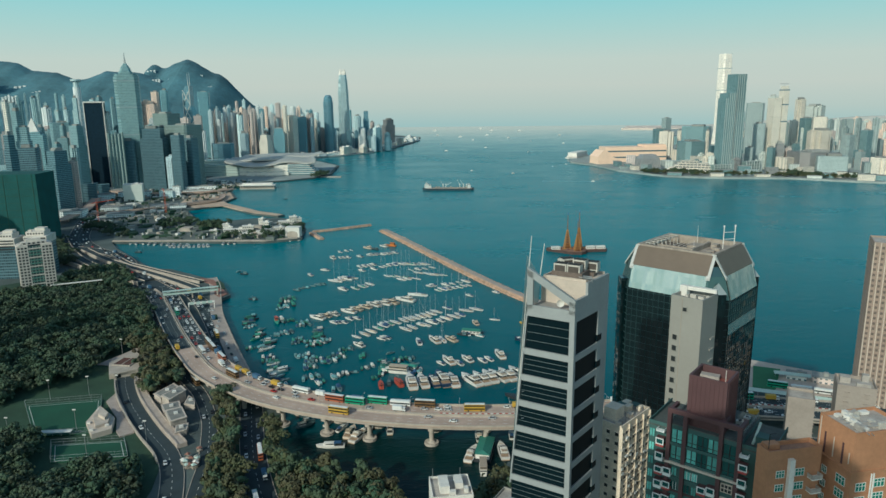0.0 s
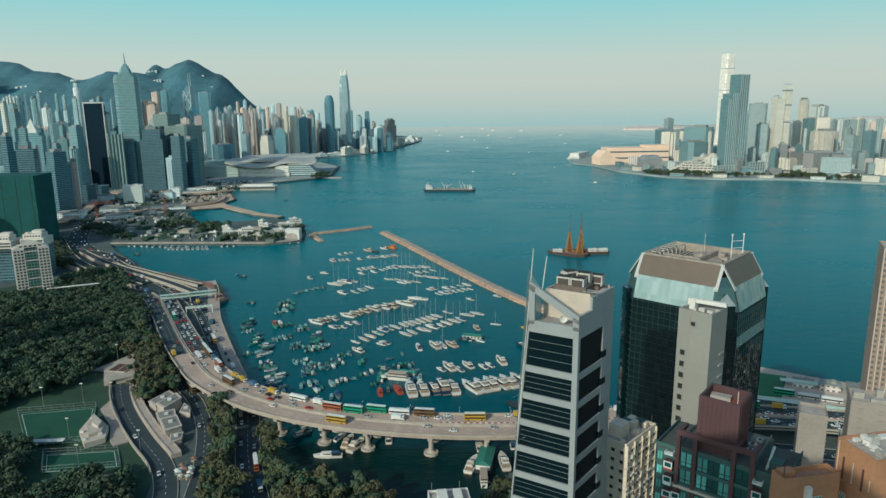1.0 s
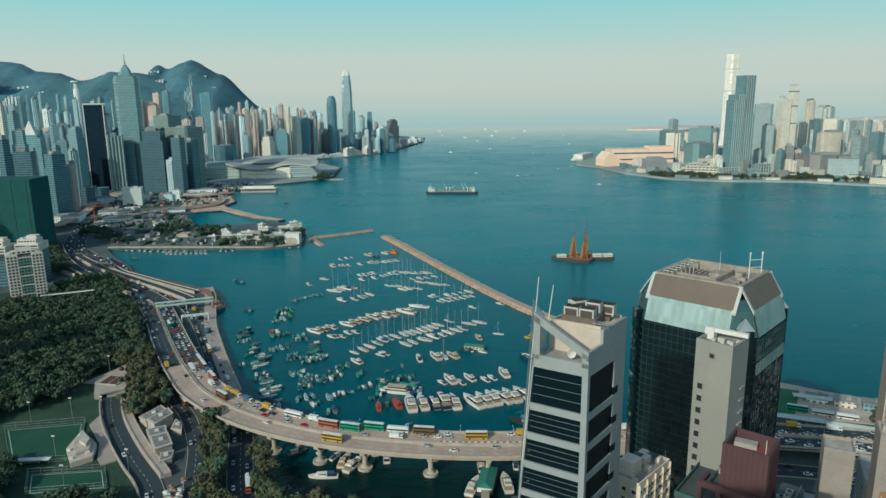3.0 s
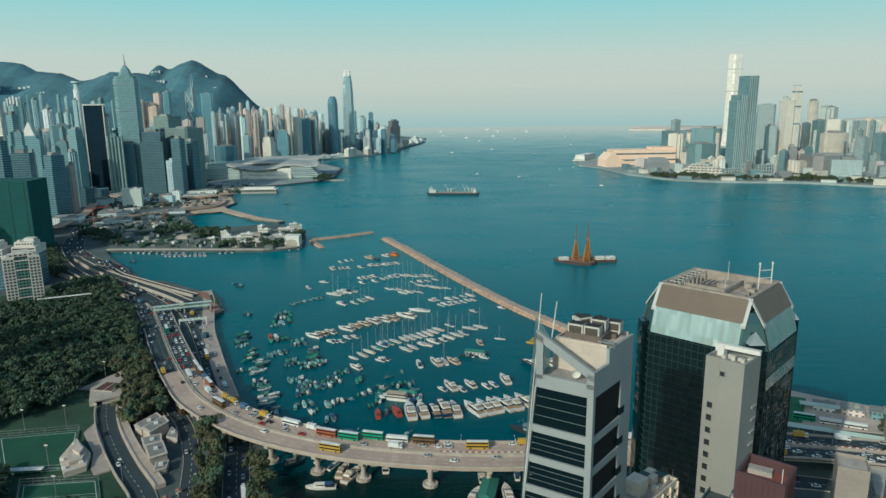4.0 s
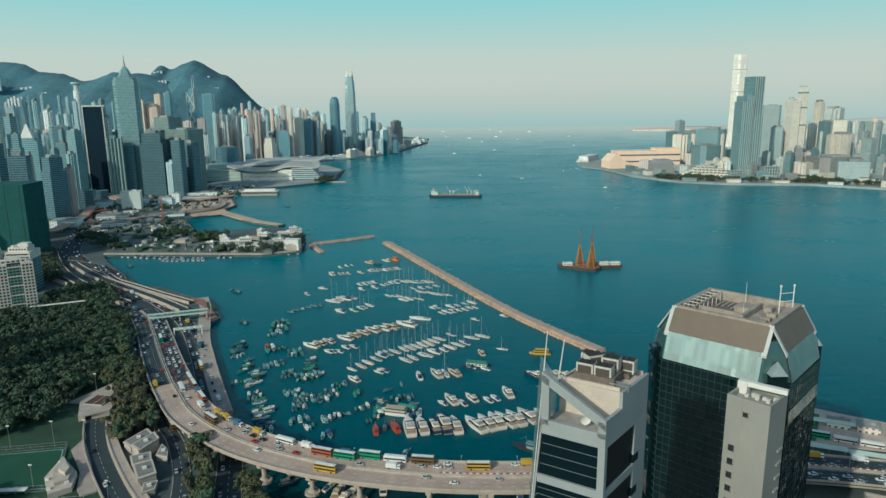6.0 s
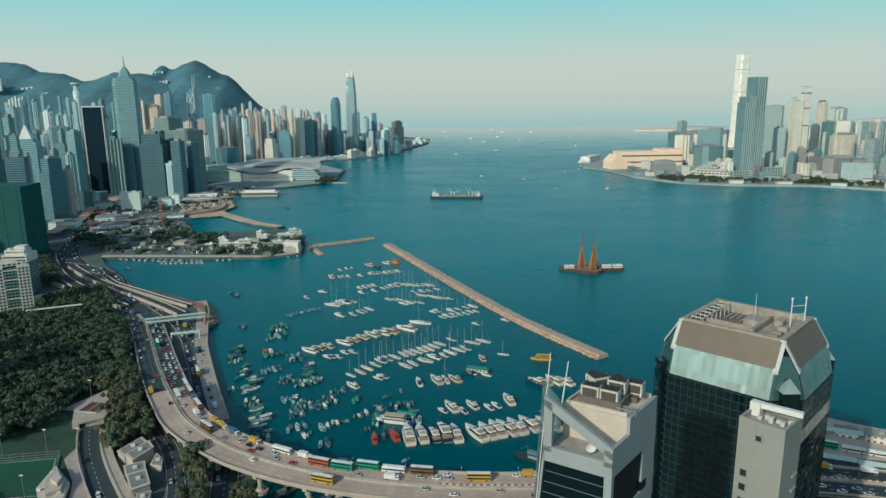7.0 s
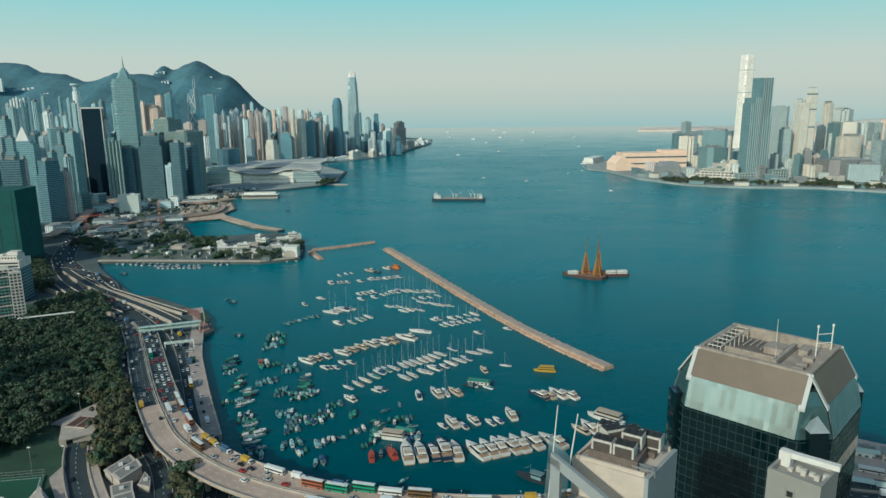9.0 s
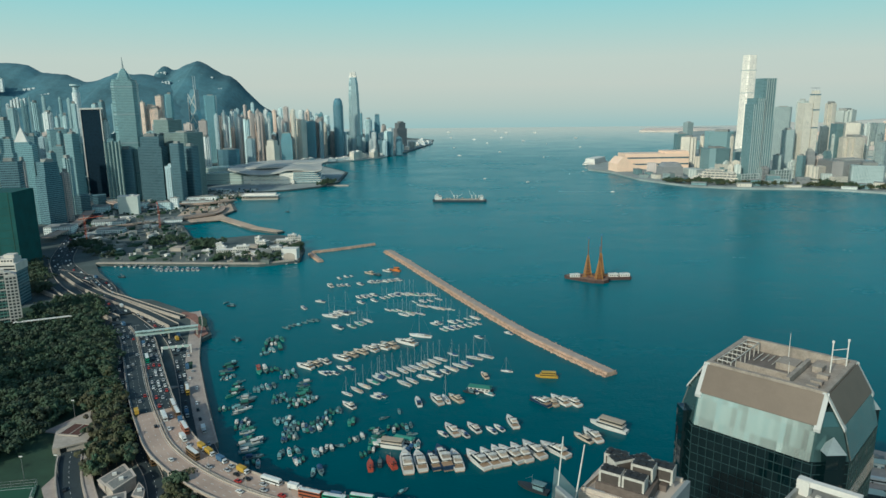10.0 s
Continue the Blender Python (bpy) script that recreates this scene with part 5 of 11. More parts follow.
# stepped tower with upright fins on the far waterfront
fin_tower = thing("stepped_tower", "tall stepped dark green-blue tower with pale upright fins", "tower", pose(701, 1740, 3, 0, 0, 14))
g = G()
box(g, 10.5, 0, 0, 33, 32, 243)
box(g, 11.0, 0, 0, 36, 35, 152)
box(g, -14, -3, 0, 22, 36, 197)
box(g, -25, -4, 0, 12, 32, 184)
part("shaft", g, STYLES["bottle"][0], fin_tower)
FIN = M("pale stone fins", (0.46, 0.50, 0.48), 0.6, var=0.1, scale=0.05)
for x, y, h in ((-30, -20.6, 184), (-25, -20.6, 184), (-19.5, -21.6, 197), (-14, -21.6, 197), (-9, -21.6, 197), (-4, -21.6, 197), (2, -18.1, 243), (7, -18.1, 243), (13, -18.1, 243), (19, -18.1, 243), (25.5, -18.1, 243)):
    g = G()
    box(g, x, y, 0, 0.9, 1.2, h)
    part("fin", g, FIN, fin_tower, "pale upright fin")
for i in range(4):
    g = G()
    box(g, 29.4, -13 + i * 8.5, 0, 1.2, 0.9, 152)
    part("fin", g, FIN, fin_tower, "pale upright fin")
for x, y, w, h in ((-52, -46, 46, 24), (40, -42, 44, 30)):
    g = G()
    box(g, x, y, 0, w - 4, 20, h - 2)
    part("podium", g, STYLES["olive"][0], fin_tower, "low shaded podium")
    g = G()
    for i in range(7):
        box(g, x - w / 2 + i * w / 6, y - 13, 0, 1.6, 1.6, h)
        box(g, x - w / 2 + i * w / 6, y - 11, h - 1.4, 1.6, 6, 1.4)
    for k in range(4):
        box(g, x, y - 13.2, h * (k + 1) / 4 - 1.4, w + 1.6, 1.4, 1.4)
    part("trellis", g, FIN, fin_tower, "pale open trellis before the podium")

mp = thing("slim_tower", "slim pale tower with a crane on its roof", "tower", pose(885, 1865, 3, 0, 0, 8))
g = G()
box(g, 6, 0, 0, 17, 20, 205)
box(g, 6, 0, 205, 13, 16, 10)
box(g, -16, 4, 0, 22, 30, 184)
part("shaft", g, STYLES["sandy"][0], mp)
g = G()
for z in (50, 120, 165, 203):
    box(g, 6, 0, z, 17.4, 20.4, 3)
part("refuge_band", g, STYLES["dark"][0], mp)
g = G()
rod(g, (6, 0, 213), (6, 0, 222), 0.7, 4)
rod(g, (-8, 0, 221), (16, 0, 221), 0.6, 4)
part("crane", g, STEEL, mp)

# gold-grey tower with a pyramid top and mast
cp = thing("pyramid_top_tower", "tall olive-grey tower with a stepped pyramid top and mast", "tower", pose(-706, 1462, 3, 0, 0, 20))
g = G()
box(g, 0, 0, 0, 50, 50, 60)
def tri_plan(a, c):
    return [(-a + c, -a), (a - c, -a), (a, -a + c), (a, a - c), (a - c, a), (-a + c, a), (-a, a - c), (-a, -a + c)]
prism(g, tri_plan(24, 7), 60, 241)
prism(g, tri_plan(22, 7), 241, 246)
part("shaft", g, OLIVEGLASS, cp)
for z in (60, 118, 176, 231):
    g = G()
    prism(g, tri_plan(24.5, 7), z, z + 2.2)
    part("floor_band", g, STRIPE, cp, "grey plant-floor band")
g = G()
prism(g, tri_plan(14, 5), 246, 251)
for k in range(4):
    q = (1.0, 0.86, 0.66, 0.40)[k]
    prism(g, [(u * q, v * q) for u, v in tri_plan(11.5, 4)], 251 + k * 4.4, 255.4 + k * 4.4, [(u * (q - 0.06), v * (q - 0.06)) for u, v in tri_plan(11.5, 4)])
part("pyramid", g, OLIVEGLASS, cp, "dark pyramid roof")
g = G()
cyl(g, 0, 0, 268, 2.0, 8, 8)
rod(g, (0, 0, 274), (0, 0, 291), 1.5, 6, 0.5)
part("mast", g, STEEL, cp)

# olive tower with deep upright flutes before the dark offices
ft = thing("fluted_tower", "dull olive tower with deep upright ribs", "tower", pose(-717, 1409, 3, 0, 0, 26))
g = G()
box(g, 0, 0, 0, 28, 20, 124)
box(g, -3, 0, 124, 12, 10, 6)
part("shaft", g, STYLES["dusk"][0], ft)
for i in range(5):
    g = G()
    prism(g, ring(-13 + i * 6.5, -10.5, 2.3, 8), 0, 126 - (i % 2) * 3)
    part("rib", g, STYLES["olive"][0], ft, "rounded olive rib")
g = G()
box(g, 2, -4, 0, 46, 40, 9)
part("podium", g, ROOF, ft)

# black tower with white edges
bt = thing("black_tower", "near-black glass slab tower edged with white piers", "tower", pose(-800, 1495, 3, 0, 0, 22))
g = G()
box(g, 0, 0, 0, 38, 38, 187)
part("shaft", g, BLACKGLASS, bt)
g = G()
for sx in (-1, 1):
    for sy in (-1, 1):
        box(g, sx * 19.3, sy * 19.3, 0, 1.9, 1.9, 190)
for sx in (-1, 1):
    for sy in (-9, 0, 9):
        box(g, sx * 19.2, sy, 0, 0.8, 1.2, 188)
box(g, 0, -19.7, 187, 36.6, 2.2, 3.0)
box(g, 0, 19.7, 187, 36.6, 2.2, 3.0)
part("edge_pier", g, WHITE, bt, "white corner piers and top edge")

# round tower with a wider drum on top
rt = thing("round_tower", "white cylindrical tower with a wide drum on top", "tower", pose(-930, 1670, 3))
g = G()
cyl(g, 0, 0, 0, 8.5, 225, 24)
part("shaft", g, STYLES["white"][0], rt)
g = G()
cyl(g, 0, 0, 225, 6.5, 12, 24)
prism(g, ring(0, 0, 7, 24), 237, 240, ring(0, 0, 12, 24))
cyl(g, 0, 0, 240, 12, 4, 24)
part("drum", g, STYLES["pale"][0], rt)

# tower with diagonal white bracing and twin masts
brace_tower = thing("braced_tower", "angular glass tower with white diagonal bracing and twin masts", "tower", pose(-842, 2170, 3, 0, 0, 0))
g = G()
a = 17
prism(g, [(-a, -a), (a, -a), (a, a), (-a, a)], 0, 130)
prism(g, [(-a, -a), (a, -a), (a, a), (-a, a)], 130, 175, [(-a, -a), (a * 0.3, -a), (a * 0.3, a), (-a, a)])
prism(g, [(-a, -a), (a * 0.3, -a), (a * 0.3, a), (-a, a)], 175, 215)
prism(g, [(-a, -a), (a * 0.3, -a), (a * 0.3, a), (-a, a)], 215, 238, [(-a * 0.4, -a), (a * 0.3, -a), (a * 0.3, a), (-a * 0.4, a)])
part("shaft", g, STYLES["blue"][0], brace_tower)
g = G()
for z in (0, 45, 90, 135, 180):
    x1 = a if z < 130 else a * 0.3
    rod(g, (-a, -a - 0.3, z), (x1, -a - 0.3, min(z + 45, 238)), 1.1, 4)
    rod(g, (x1, -a - 0.3, z), (-a, -a - 0.3, min(z + 45, 238)), 1.1, 4)
for x1, z0, z1 in ((-a, 0, 215), (a, 0, 130), (a * 0.3, 175, 238)):
    rod(g, (x1, -a - 0.3, z0), (x1, -a - 0.3, z1), 1.2, 4)
part("bracing", g, WHITE, brace_tower, "white diagonal bracing")
g = G()
for x1 in (-4, 2):
    rod(g, (x1, 0, 236), (x1, 0, 279), 0.9, 4, 0.3)
part("mast", g, WHITE, brace_tower, "white mast")

# tower with a tiled pyramid and spire
py = thing("spired_tower", "pale tower with a steep pyramid roof and spire", "tower", pose(-742, 1168, 3, 0, 0, 20))
g = G()
box(g, 0, 0, 0, 34, 34, 133)
part("shaft", g, STYLES["green"][0], py)
g = G()
box(g, 0, 0, 133, 24, 24, 5)
part("penthouse", g, STYLES["dusk"][0], py)
g = G()
box(g, 0, 0, 138, 19, 19, 24, 0, 0.04)
part("pyramid", g, WHITE, py, "pale pyramid roof")
g = G()
rod(g, (0, 0, 159), (0, 0, 186), 1.0, 5, 0.2)
part("spire", g, STEEL, py)

# convention centre with wing-shaped roofs on the water's edge
wing_hall = thing("convention_centre", "broad waterside hall under sweeping curved wing roofs", "hall", pose(-480, 1720, 3, 0, 0, 6))
HALLWALL = facade("pale hall wall", (0.80, 0.74, 0.64), (0.58, 0.56, 0.50), du=9, dv=9, fu=0.9, fv=0.25, rnd=0.02)
HALLGREEN = facade("ribbed pale green hall wall", (0.50, 0.56, 0.50), (0.34, 0.42, 0.39), du=60, dv=4.5, fu=1.0, fv=0.4, rnd=0.02)
g = G()
box(g, -128, 46, 0, 118, 92, 28)
box(g, -136, 70, 28, 100, 60, 9)
part("west_hall", g, HALLGREEN, wing_hall, "long ribbed pale green hall")
g = G()
box(g, -6, 8, 0, 138, 26, 21)
box(g, -2, -10, 0, 104, 18, 10)
box(g, 34, 0, 0, 42, 20, 27)
part("front_hall", g, HALLWALL, wing_hall, "plain sandy front wall")
g = G()
box(g, -10, 66, 0, 190, 90, 28)
part("core", g, STYLES["dark"][0], wing_hall, "dark glazed core under the roofs")
for i in range(6):
    g = G()
    box(g, 84 - i * 2, 24, i * 5.0, 76 - i * 5, 70, 3.6)
    part("glass_tier", g, STYLES["teal"][0], wing_hall, "blue-green glazed tier")
    g = G()
    box(g, 84 - i * 2, 23, i * 5.0 + 3.6, 79 - i * 5, 74, 1.3)
    part("terrace", g, WHITE, wing_hall, "white terrace edge")
WING = M("pale aluminium roof", (0.43, 0.42, 0.38), 0.5, 0.1, var=0.12, scale=0.05)


def wing(profile, y0, y1, lift, thick):
    """A ribbon of roof: its front edge follows (x, z), and it rises by lift towards its back edge."""
    g = G()
    rings = []
    n = len(profile) - 1
    for i, p in enumerate(spline([(x, 0, z) for x, z in profile], 6)):
        u = i / (n * 6) * 2 - 1
        dd = (y1 - y0) * (1 - 0.35 * u * u)
        top, low = [], []
        for k in range(6):
            v = k / 5
            z = p.z + lift * math.sin(v * math.pi * 0.6)
            top.append((p.x, y0 + (y1 - y0 - dd) * 0.4 + v * dd, z))
            low.append((p.x, y0 + (y1 - y0 - dd) * 0.4 + v * dd, z - thick))
        rings.append(top + low[::-1])
    loft(g, rings)
    return g


part("roof", wing([(-112, 37), (-90, 31), (-55, 25), (-20, 24), (10, 28), (35, 34), (70, 34), (100, 30), (118, 33)], -14, 46, 7, 2.5), WING, wing_hall, "front curved pale metal wing roof", True)
part("roof", wing([(-108, 36), (-70, 36), (-30, 37), (10, 38), (50, 36), (80, 35), (112, 37)], 30, 90, 6, 2.5), WING, wing_hall, "middle curved pale metal wing roof", True)
part("roof", wing([(-85, 39), (-30, 42), (30, 43), (80, 42), (105, 43), (126, 48)], 74, 130, 5, 2.5), WING, wing_hall, "rear curved pale metal wing roof", True)
g = G()
box(g, 92, -36, -7, 190, 12, 6.2, -7)
part("quay", g, CONCRETE, wing_hall)
ferry = thing("ferry_pier", "low white ferry pier with a row of openings", "pier", pose(-440, 1470, 0, 0, 0, 5))
g = G()
box(g, 0, 0, -2, 76, 24, 5)
for i in range(13):
    box(g, -36 + i * 6, -11, 3, 1.4, 1.4, 5)
    box(g, -36 + i * 6, 11, 3, 1.4, 1.4, 5)
part("base", g, CONCRETE, ferry)
g = G()
box(g, 0, 0, 8, 78, 26, 1.2)
box(g, 0, 0, 9.2, 66, 14, 3.4)
part("roof", g, WHITE, ferry)

# far waterfront: sloping cultural hall, low pink wings, domed hall, white pier
ch = thing("cultural_hall", "windowless pale pink hall with a swooping roof", "hall", pose(443, 1990, 3, 0, 0, 14))
PINKWALL = M("pale pink tiles", (0.86, 0.61, 0.45), 0.7, var=0.12, scale=0.05)
g = G()
prism(g, [(-35, -25), (40, -25), (40, 30), (-35, 30)], 0, 14)
loft(g, [[(-35 + 75 * i / 8, -25, 14), (-35 + 75 * i / 8, 30, 14), (-35 + 75 * i / 8, 30, 14.1 + 27 * math.exp(-((i - 2.4) / 2.1) ** 2)), (-35 + 75 * i / 8, -25, 14.1 + 27 * math.exp(-((i - 2.4) / 2.1) ** 2))] for i in range(9)])
part("hall", g, PINKWALL, ch)
ow = thing("long_hall", "long low pinkish terminal hall with dark bands", "hall", pose(540, 2060, 3, 0, 0, 6))
g = G()
box(g, 0, 0, 0, 190, 60, 44)
box(g, 60, 0, 44, 70, 50, 6)
part("hall", g, PINKWALL, ow)
g = G()
for z in (12, 30):
    box(g, 0, -30.2, z, 188, 0.4, 4)
part("window_band", g, STYLES["dark"][0], ow)
dm = thing("domed_hall", "dark brown block with sloping sides by the water", "hall", pose(514, 1800, 3, 0, 0, 10))
g = G()
box(g, 0, 0, 0, 58, 40, 30, 0, 0.9)
box(g, 0, 0, 30, 50, 34, 10, 0, 0.7)
part("hall", g, STYLES["brown"][0], dm)
tm = thing("cruise_terminal", "white terminal with stacked open decks on the point", "terminal", pose(405, 2230, 1, 0, 0, 60))
g = G()
for i in range(4):
    box(g, 0, 0, i * 5, 120 - 12 * i, 40 - 4 * i, 3.4)
box(g, 0, 0, 0, 100, 30, 19)
part("deck", g, WHITE, tm)
tc = thing("terraced_complex", "broad sandy complex of stepped open terraces by the water", "building", pose(604, 1716, 3, 0, 0, -24), "")
for k, (w, d, x) in enumerate(((128, 44, 0), (116, 38, 3), (100, 32, 6), (74, 26, 2), (46, 20, -6))):
    g = G()
    box(g, x, 2, k * 6.0, w - 5, d - 5, 4.4)
    # the shade in the gaps is put into a darker brown wall
    part("shaded_floor", g, STYLES["brown"][0], tc, "shaded recessed floor")
    g = G()
    box(g, x, 2, k * 6.0 + 4.2, w, d, 1.8)
    for i in range(int(w / 9)):
        box(g, x - w / 2 + 4 + i * 9, 2 - d / 2 + 0.8, k * 6.0, 1.6, 1.4, 4.3)
    part("terrace", g, STYLES["sandy"][0], tc, "pale sandy terrace edge")
# retaining promenade of the far shore
g = G()
sweep(g, [Vector((*p, 3)) for p in peninsula[1:10]], -5, 0, -3, 1.2)
setting("promenade_far", g, FARGROUND, "pale far waterside promenade", "pavement")

# pale quay round the convention hall, and the low pier buildings of the far point
g = G()
prism(g, [(-620, 1600), (-516, 1556), (-424, 1597), (-356, 1664), (-332, 1760), (-352, 1985), (-476, 2195), (-620, 2150)], 2.5, 3.3)
setting("pavement_quay", g, FARGROUND, "pale paved quay round the convention hall", "pavement")
g = G()
prism(g, [(-760, 2200), (-545, 2236), (-485, 2297), (-397, 2361), (-313, 2481), (-254, 2741), (-196, 3100), (-166, 3272), (-186, 3560), (-420, 3600), (-700, 3000)], -5.0, 3.3)
setting("pavement_point", g, FARGROUND, "pale paved ground of the far point", "pavement")
pier_rnd = random.Random(4)
tip = [Vector(p) for p in ((-535, 2246, 3.3), (-487, 2301, 3.3), (-401, 2367, 3.3), (-318, 2487, 3.3), (-258, 2745, 3.3), (-198, 3104, 3.3), (-172, 3272, 3.3))]
for i in range(34):
    p, a = along(tip, 15 + i * 33, 14 + (i % 3) * 12)
    w, d, h = pier_rnd.uniform(18, 38), pier_rnd.uniform(14, 24), pier_rnd.choice((7, 9, 12, 14, 20, 26))
    lb, mt = pier_rnd.choice((("low white pier hall", "white"), ("low cream waterfront block", "cream"), ("low pale grey waterfront block", "pale")))
    b = thing("pier_hall", lb + " on the far point", "building", pose(p.x, p.y, 3.3, 0, 0, a), "waterfront halls")
    g = G()
    box(g, 0, 0, 0, w, d, h)
    part("wall", g, STYLES[mt][0], b)
    g = G()
    box(g, 0, 0, h, w + 1.5, d + 1.5, 0.8)
    box(g, 0, 0, h + 0.8, w * 0.4, d * 0.5, 3)
    part("roof", g, WHITE, b)
# low blocks along the far promenade
for i in range(40):
    p, a = along([Vector((*q, 3)) for q in peninsula[2:10]], 40 + i * 26, 24 + (i % 4) * 20)
    w, d, h = pier_rnd.uniform(16, 34), pier_rnd.uniform(12, 22), pier_rnd.choice((6, 8, 11, 14, 20))
    lb, mt = pier_rnd.choice((("low beige waterfront hall", "sandy"), ("low greenish waterfront block", "slate"), ("low brownish waterfront block", "brown"), ("low dark green waterfront block", "bottle"), ("low ash-grey waterfront block", "ash")))
    if (p - Vector((602, 1700, 3))).length < 72 or (p - Vector((443, 1975, 3))).length < 62:
        continue
    b = thing("waterfront_hall", lb + " behind the far promenade", "building", pose(p.x, p.y, 3, 0, 0, a), "waterfront halls")
    g = G()
    box(g, 0, 0, 0, w, d, h)
    part("wall", g, STYLES[mt][0], b)
    g = G()
    box(g, 0, 0, h, w + 1.0, d + 1.0, 0.8)
    part("roof", g, ROOF, b)
# ---- middle distance: yacht club point, building site, waterfront roads ----
LOWWHITE = facade("white low building", (0.56, 0.53, 0.47), (0.10, 0.12, 0.12), du=3.0, dv=3.2, fu=0.6, fv=0.45, rnd=0.05)
SAND = M("sunlit sandy fill", (0.50, 0.37, 0.27), 0.95, var=0.4, scale=0.03, fine=10)
SITE = M("dusty building-site ground", (0.13, 0.145, 0.13), 0.95, var=0.5, scale=0.03, fine=10)


def low_block(x, y, w, d, h, rz, mat, label, roof=True):
    b = thing("low_building", label, "building", pose(x, y, 3, 0, 0, rz), "waterfront buildings")
    g = G()
    box(g, 0, 0, 0, w, d, h)
    part("wall", g, mat, b)
    g = G()
    box(g, 0, 0, h, w + 0.8, d + 0.8, 0.5)
    box(g, w * 0.15, 0, h + 0.5, w * 0.25, d * 0.4, 2.0)
    part("roof", g, WHITE if roof else ROOF, b)
    return b


for a in ((-318, 938, 40, 10, 5, 12), (-304, 941, 16, 9, 9, 12), (-334, 944, 12, 9, 7, 8), (-340, 952, 9, 8, 10, 8), (-288, 978, 16, 10, 8, -20), (-296, 986, 8, 8, 12, -20), (-262, 998, 24, 10, 6, 14), (-252, 1002, 12, 8, 12, 14), (-244, 1004, 8, 7, 9, 14), (-262, 955, 14, 8, 4, 10), (-352, 936, 12, 8, 4, 0), (-280, 925, 14, 8, 4, 8), (-300, 915, 18, 7, 3, 4)):
    low_block(*a, LOWWHITE, "white yacht-club building with a flat roof")
yc = thing("boat_hall", "white boat hall with a broad arched front by the water", "building", pose(-229, 904, 3, 0, 0, -2))
g = G()
box(g, 0, 0, 0, 20, 14, 14)
part("wall", g, WHITE, yc)
# a thin darker panel stands in for the shaded archway
g = G()
rings = [[(7.5 * math.cos(math.pi * i / 8), y, 4.0 * math.sin(math.pi * i / 8) + 5.0) for i in range(9)] + [(-7.5, y, 0.2), (7.5, y, 0.2)] for y in (-7.2, -7.05)]
loft(g, rings)
part("arch", g, CONCRETE, yc, "arched panel, darker in tone for the archway's shade")
low_block(-622, 1266, 34, 22, 33, 16, M("pale green-grey panels", (0.62, 0.66, 0.60), 0.6, var=0.1, scale=0.05), "large pale windowless block by the waterfront")
for a in ((-578, 1312, 26, 16, 15, 10), (-560, 1318, 14, 12, 22, 10), (-650, 1330, 60, 20, 10, 12), (-690, 1280, 40, 26, 12, 20), (-540, 1380, 60, 14, 6, 12), (-560, 1440, 70, 16, 7, 14), (-620, 1500, 80, 24, 12, 14), (-520, 1180, 60, 30, 5, 20), (-600, 1150, 50, 26, 8, 20), (-560, 1080, 40, 20, 7, 10), (-640, 1080, 40, 30, 12, 10)):
    low_block(*a, STYLES[("white", "grey", "pale", "green")[int(abs(a[0])) % 4]][0], "low grey waterfront building with a flat roof", False)
for nm, poly, z, mt, lb in (("ground_site", [(-470, 885), (-345, 880), (-330, 935), (-380, 960), (-410, 1030), (-470, 1140), (-600, 1240), (-640, 1200), (-560, 1000)], 3.25, SITE, "pale dusty building-site ground"),
                            ("ground_arm", [(-440, 1300), (-445, 1256), (-433, 1231), (-340, 1129), (-291, 1094), (-299, 1083), (-347, 1111), (-428, 1196), (-470, 1172), (-520, 1230), (-540, 1330), (-580, 1560), (-512, 1540), (-503, 1450)], 3.4, SAND, "sunlit sandy reclaimed ground and causeway")):
    g = G()
    prism(g, poly, 2.0, z)
    setting(nm, g, mt, lb, "ground")
g = G()
sweep(g, [Vector((-472, 877, 3)), Vector((-408, 877, 3)), Vector((-338, 876, 3)), Vector((-262, 874, 3)), Vector((-222, 892, 3))], -3.0, 3.0, -1, 1.2)
setting("quay_wall", g, CONCRETE, "pale concrete quay of the yacht club", "wall")
# building-site clutter and stacked material
rr = random.Random(17)
clutter = {k: G() for k in range(5)}
site_poly = [(-470, 890), (-345, 885), (-330, 930), (-400, 980), (-470, 1130), (-590, 1230), (-660, 1240), (-620, 1080), (-560, 960)]
def in_poly(poly, x, y):
    odd, n = False, len(poly)
    for i in range(n):
        (x1, y1), (x2, y2) = poly[i], poly[(i + 1) % n]
        if (y1 > y) != (y2 > y) and x < (x2 - x1) * (y - y1) / (y2 - y1) + x1:
            odd = not odd
    return odd
for i in range(2600):
    x, y = rr.uniform(-680, -240), rr.uniform(880, 1600)
    if not (in_poly(site_poly, x, y) or (-300 < x < -225 and 880 < y < 1000) or (y > 1250 and x < -470 - 0.15 * (y - 1250) * 0.3 and x > -680) or (-360 < x < -230 and 885 < y < 930)):
        continue
    s = rr.choice((1.5, 2, 3, 4, 6, 9, 14)) * rr.uniform(0.8, 1.2)
    box(clutter[rr.choice((0, 0, 1, 1, 1, 2, 3, 4, 4))], x, y, 3.2, s, s * rr.uniform(0.3, 1.0), rr.uniform(1.0, 5.0), rr.uniform(0, 90))
for k, g in clutter.items():
    tagged(part("site_clutter", g, (SITE, GRASS, WHITE, CONCRETE, ROOF)[k], None), "huts, containers and stacked material on the waterfront", "clutter", "", "stuff")
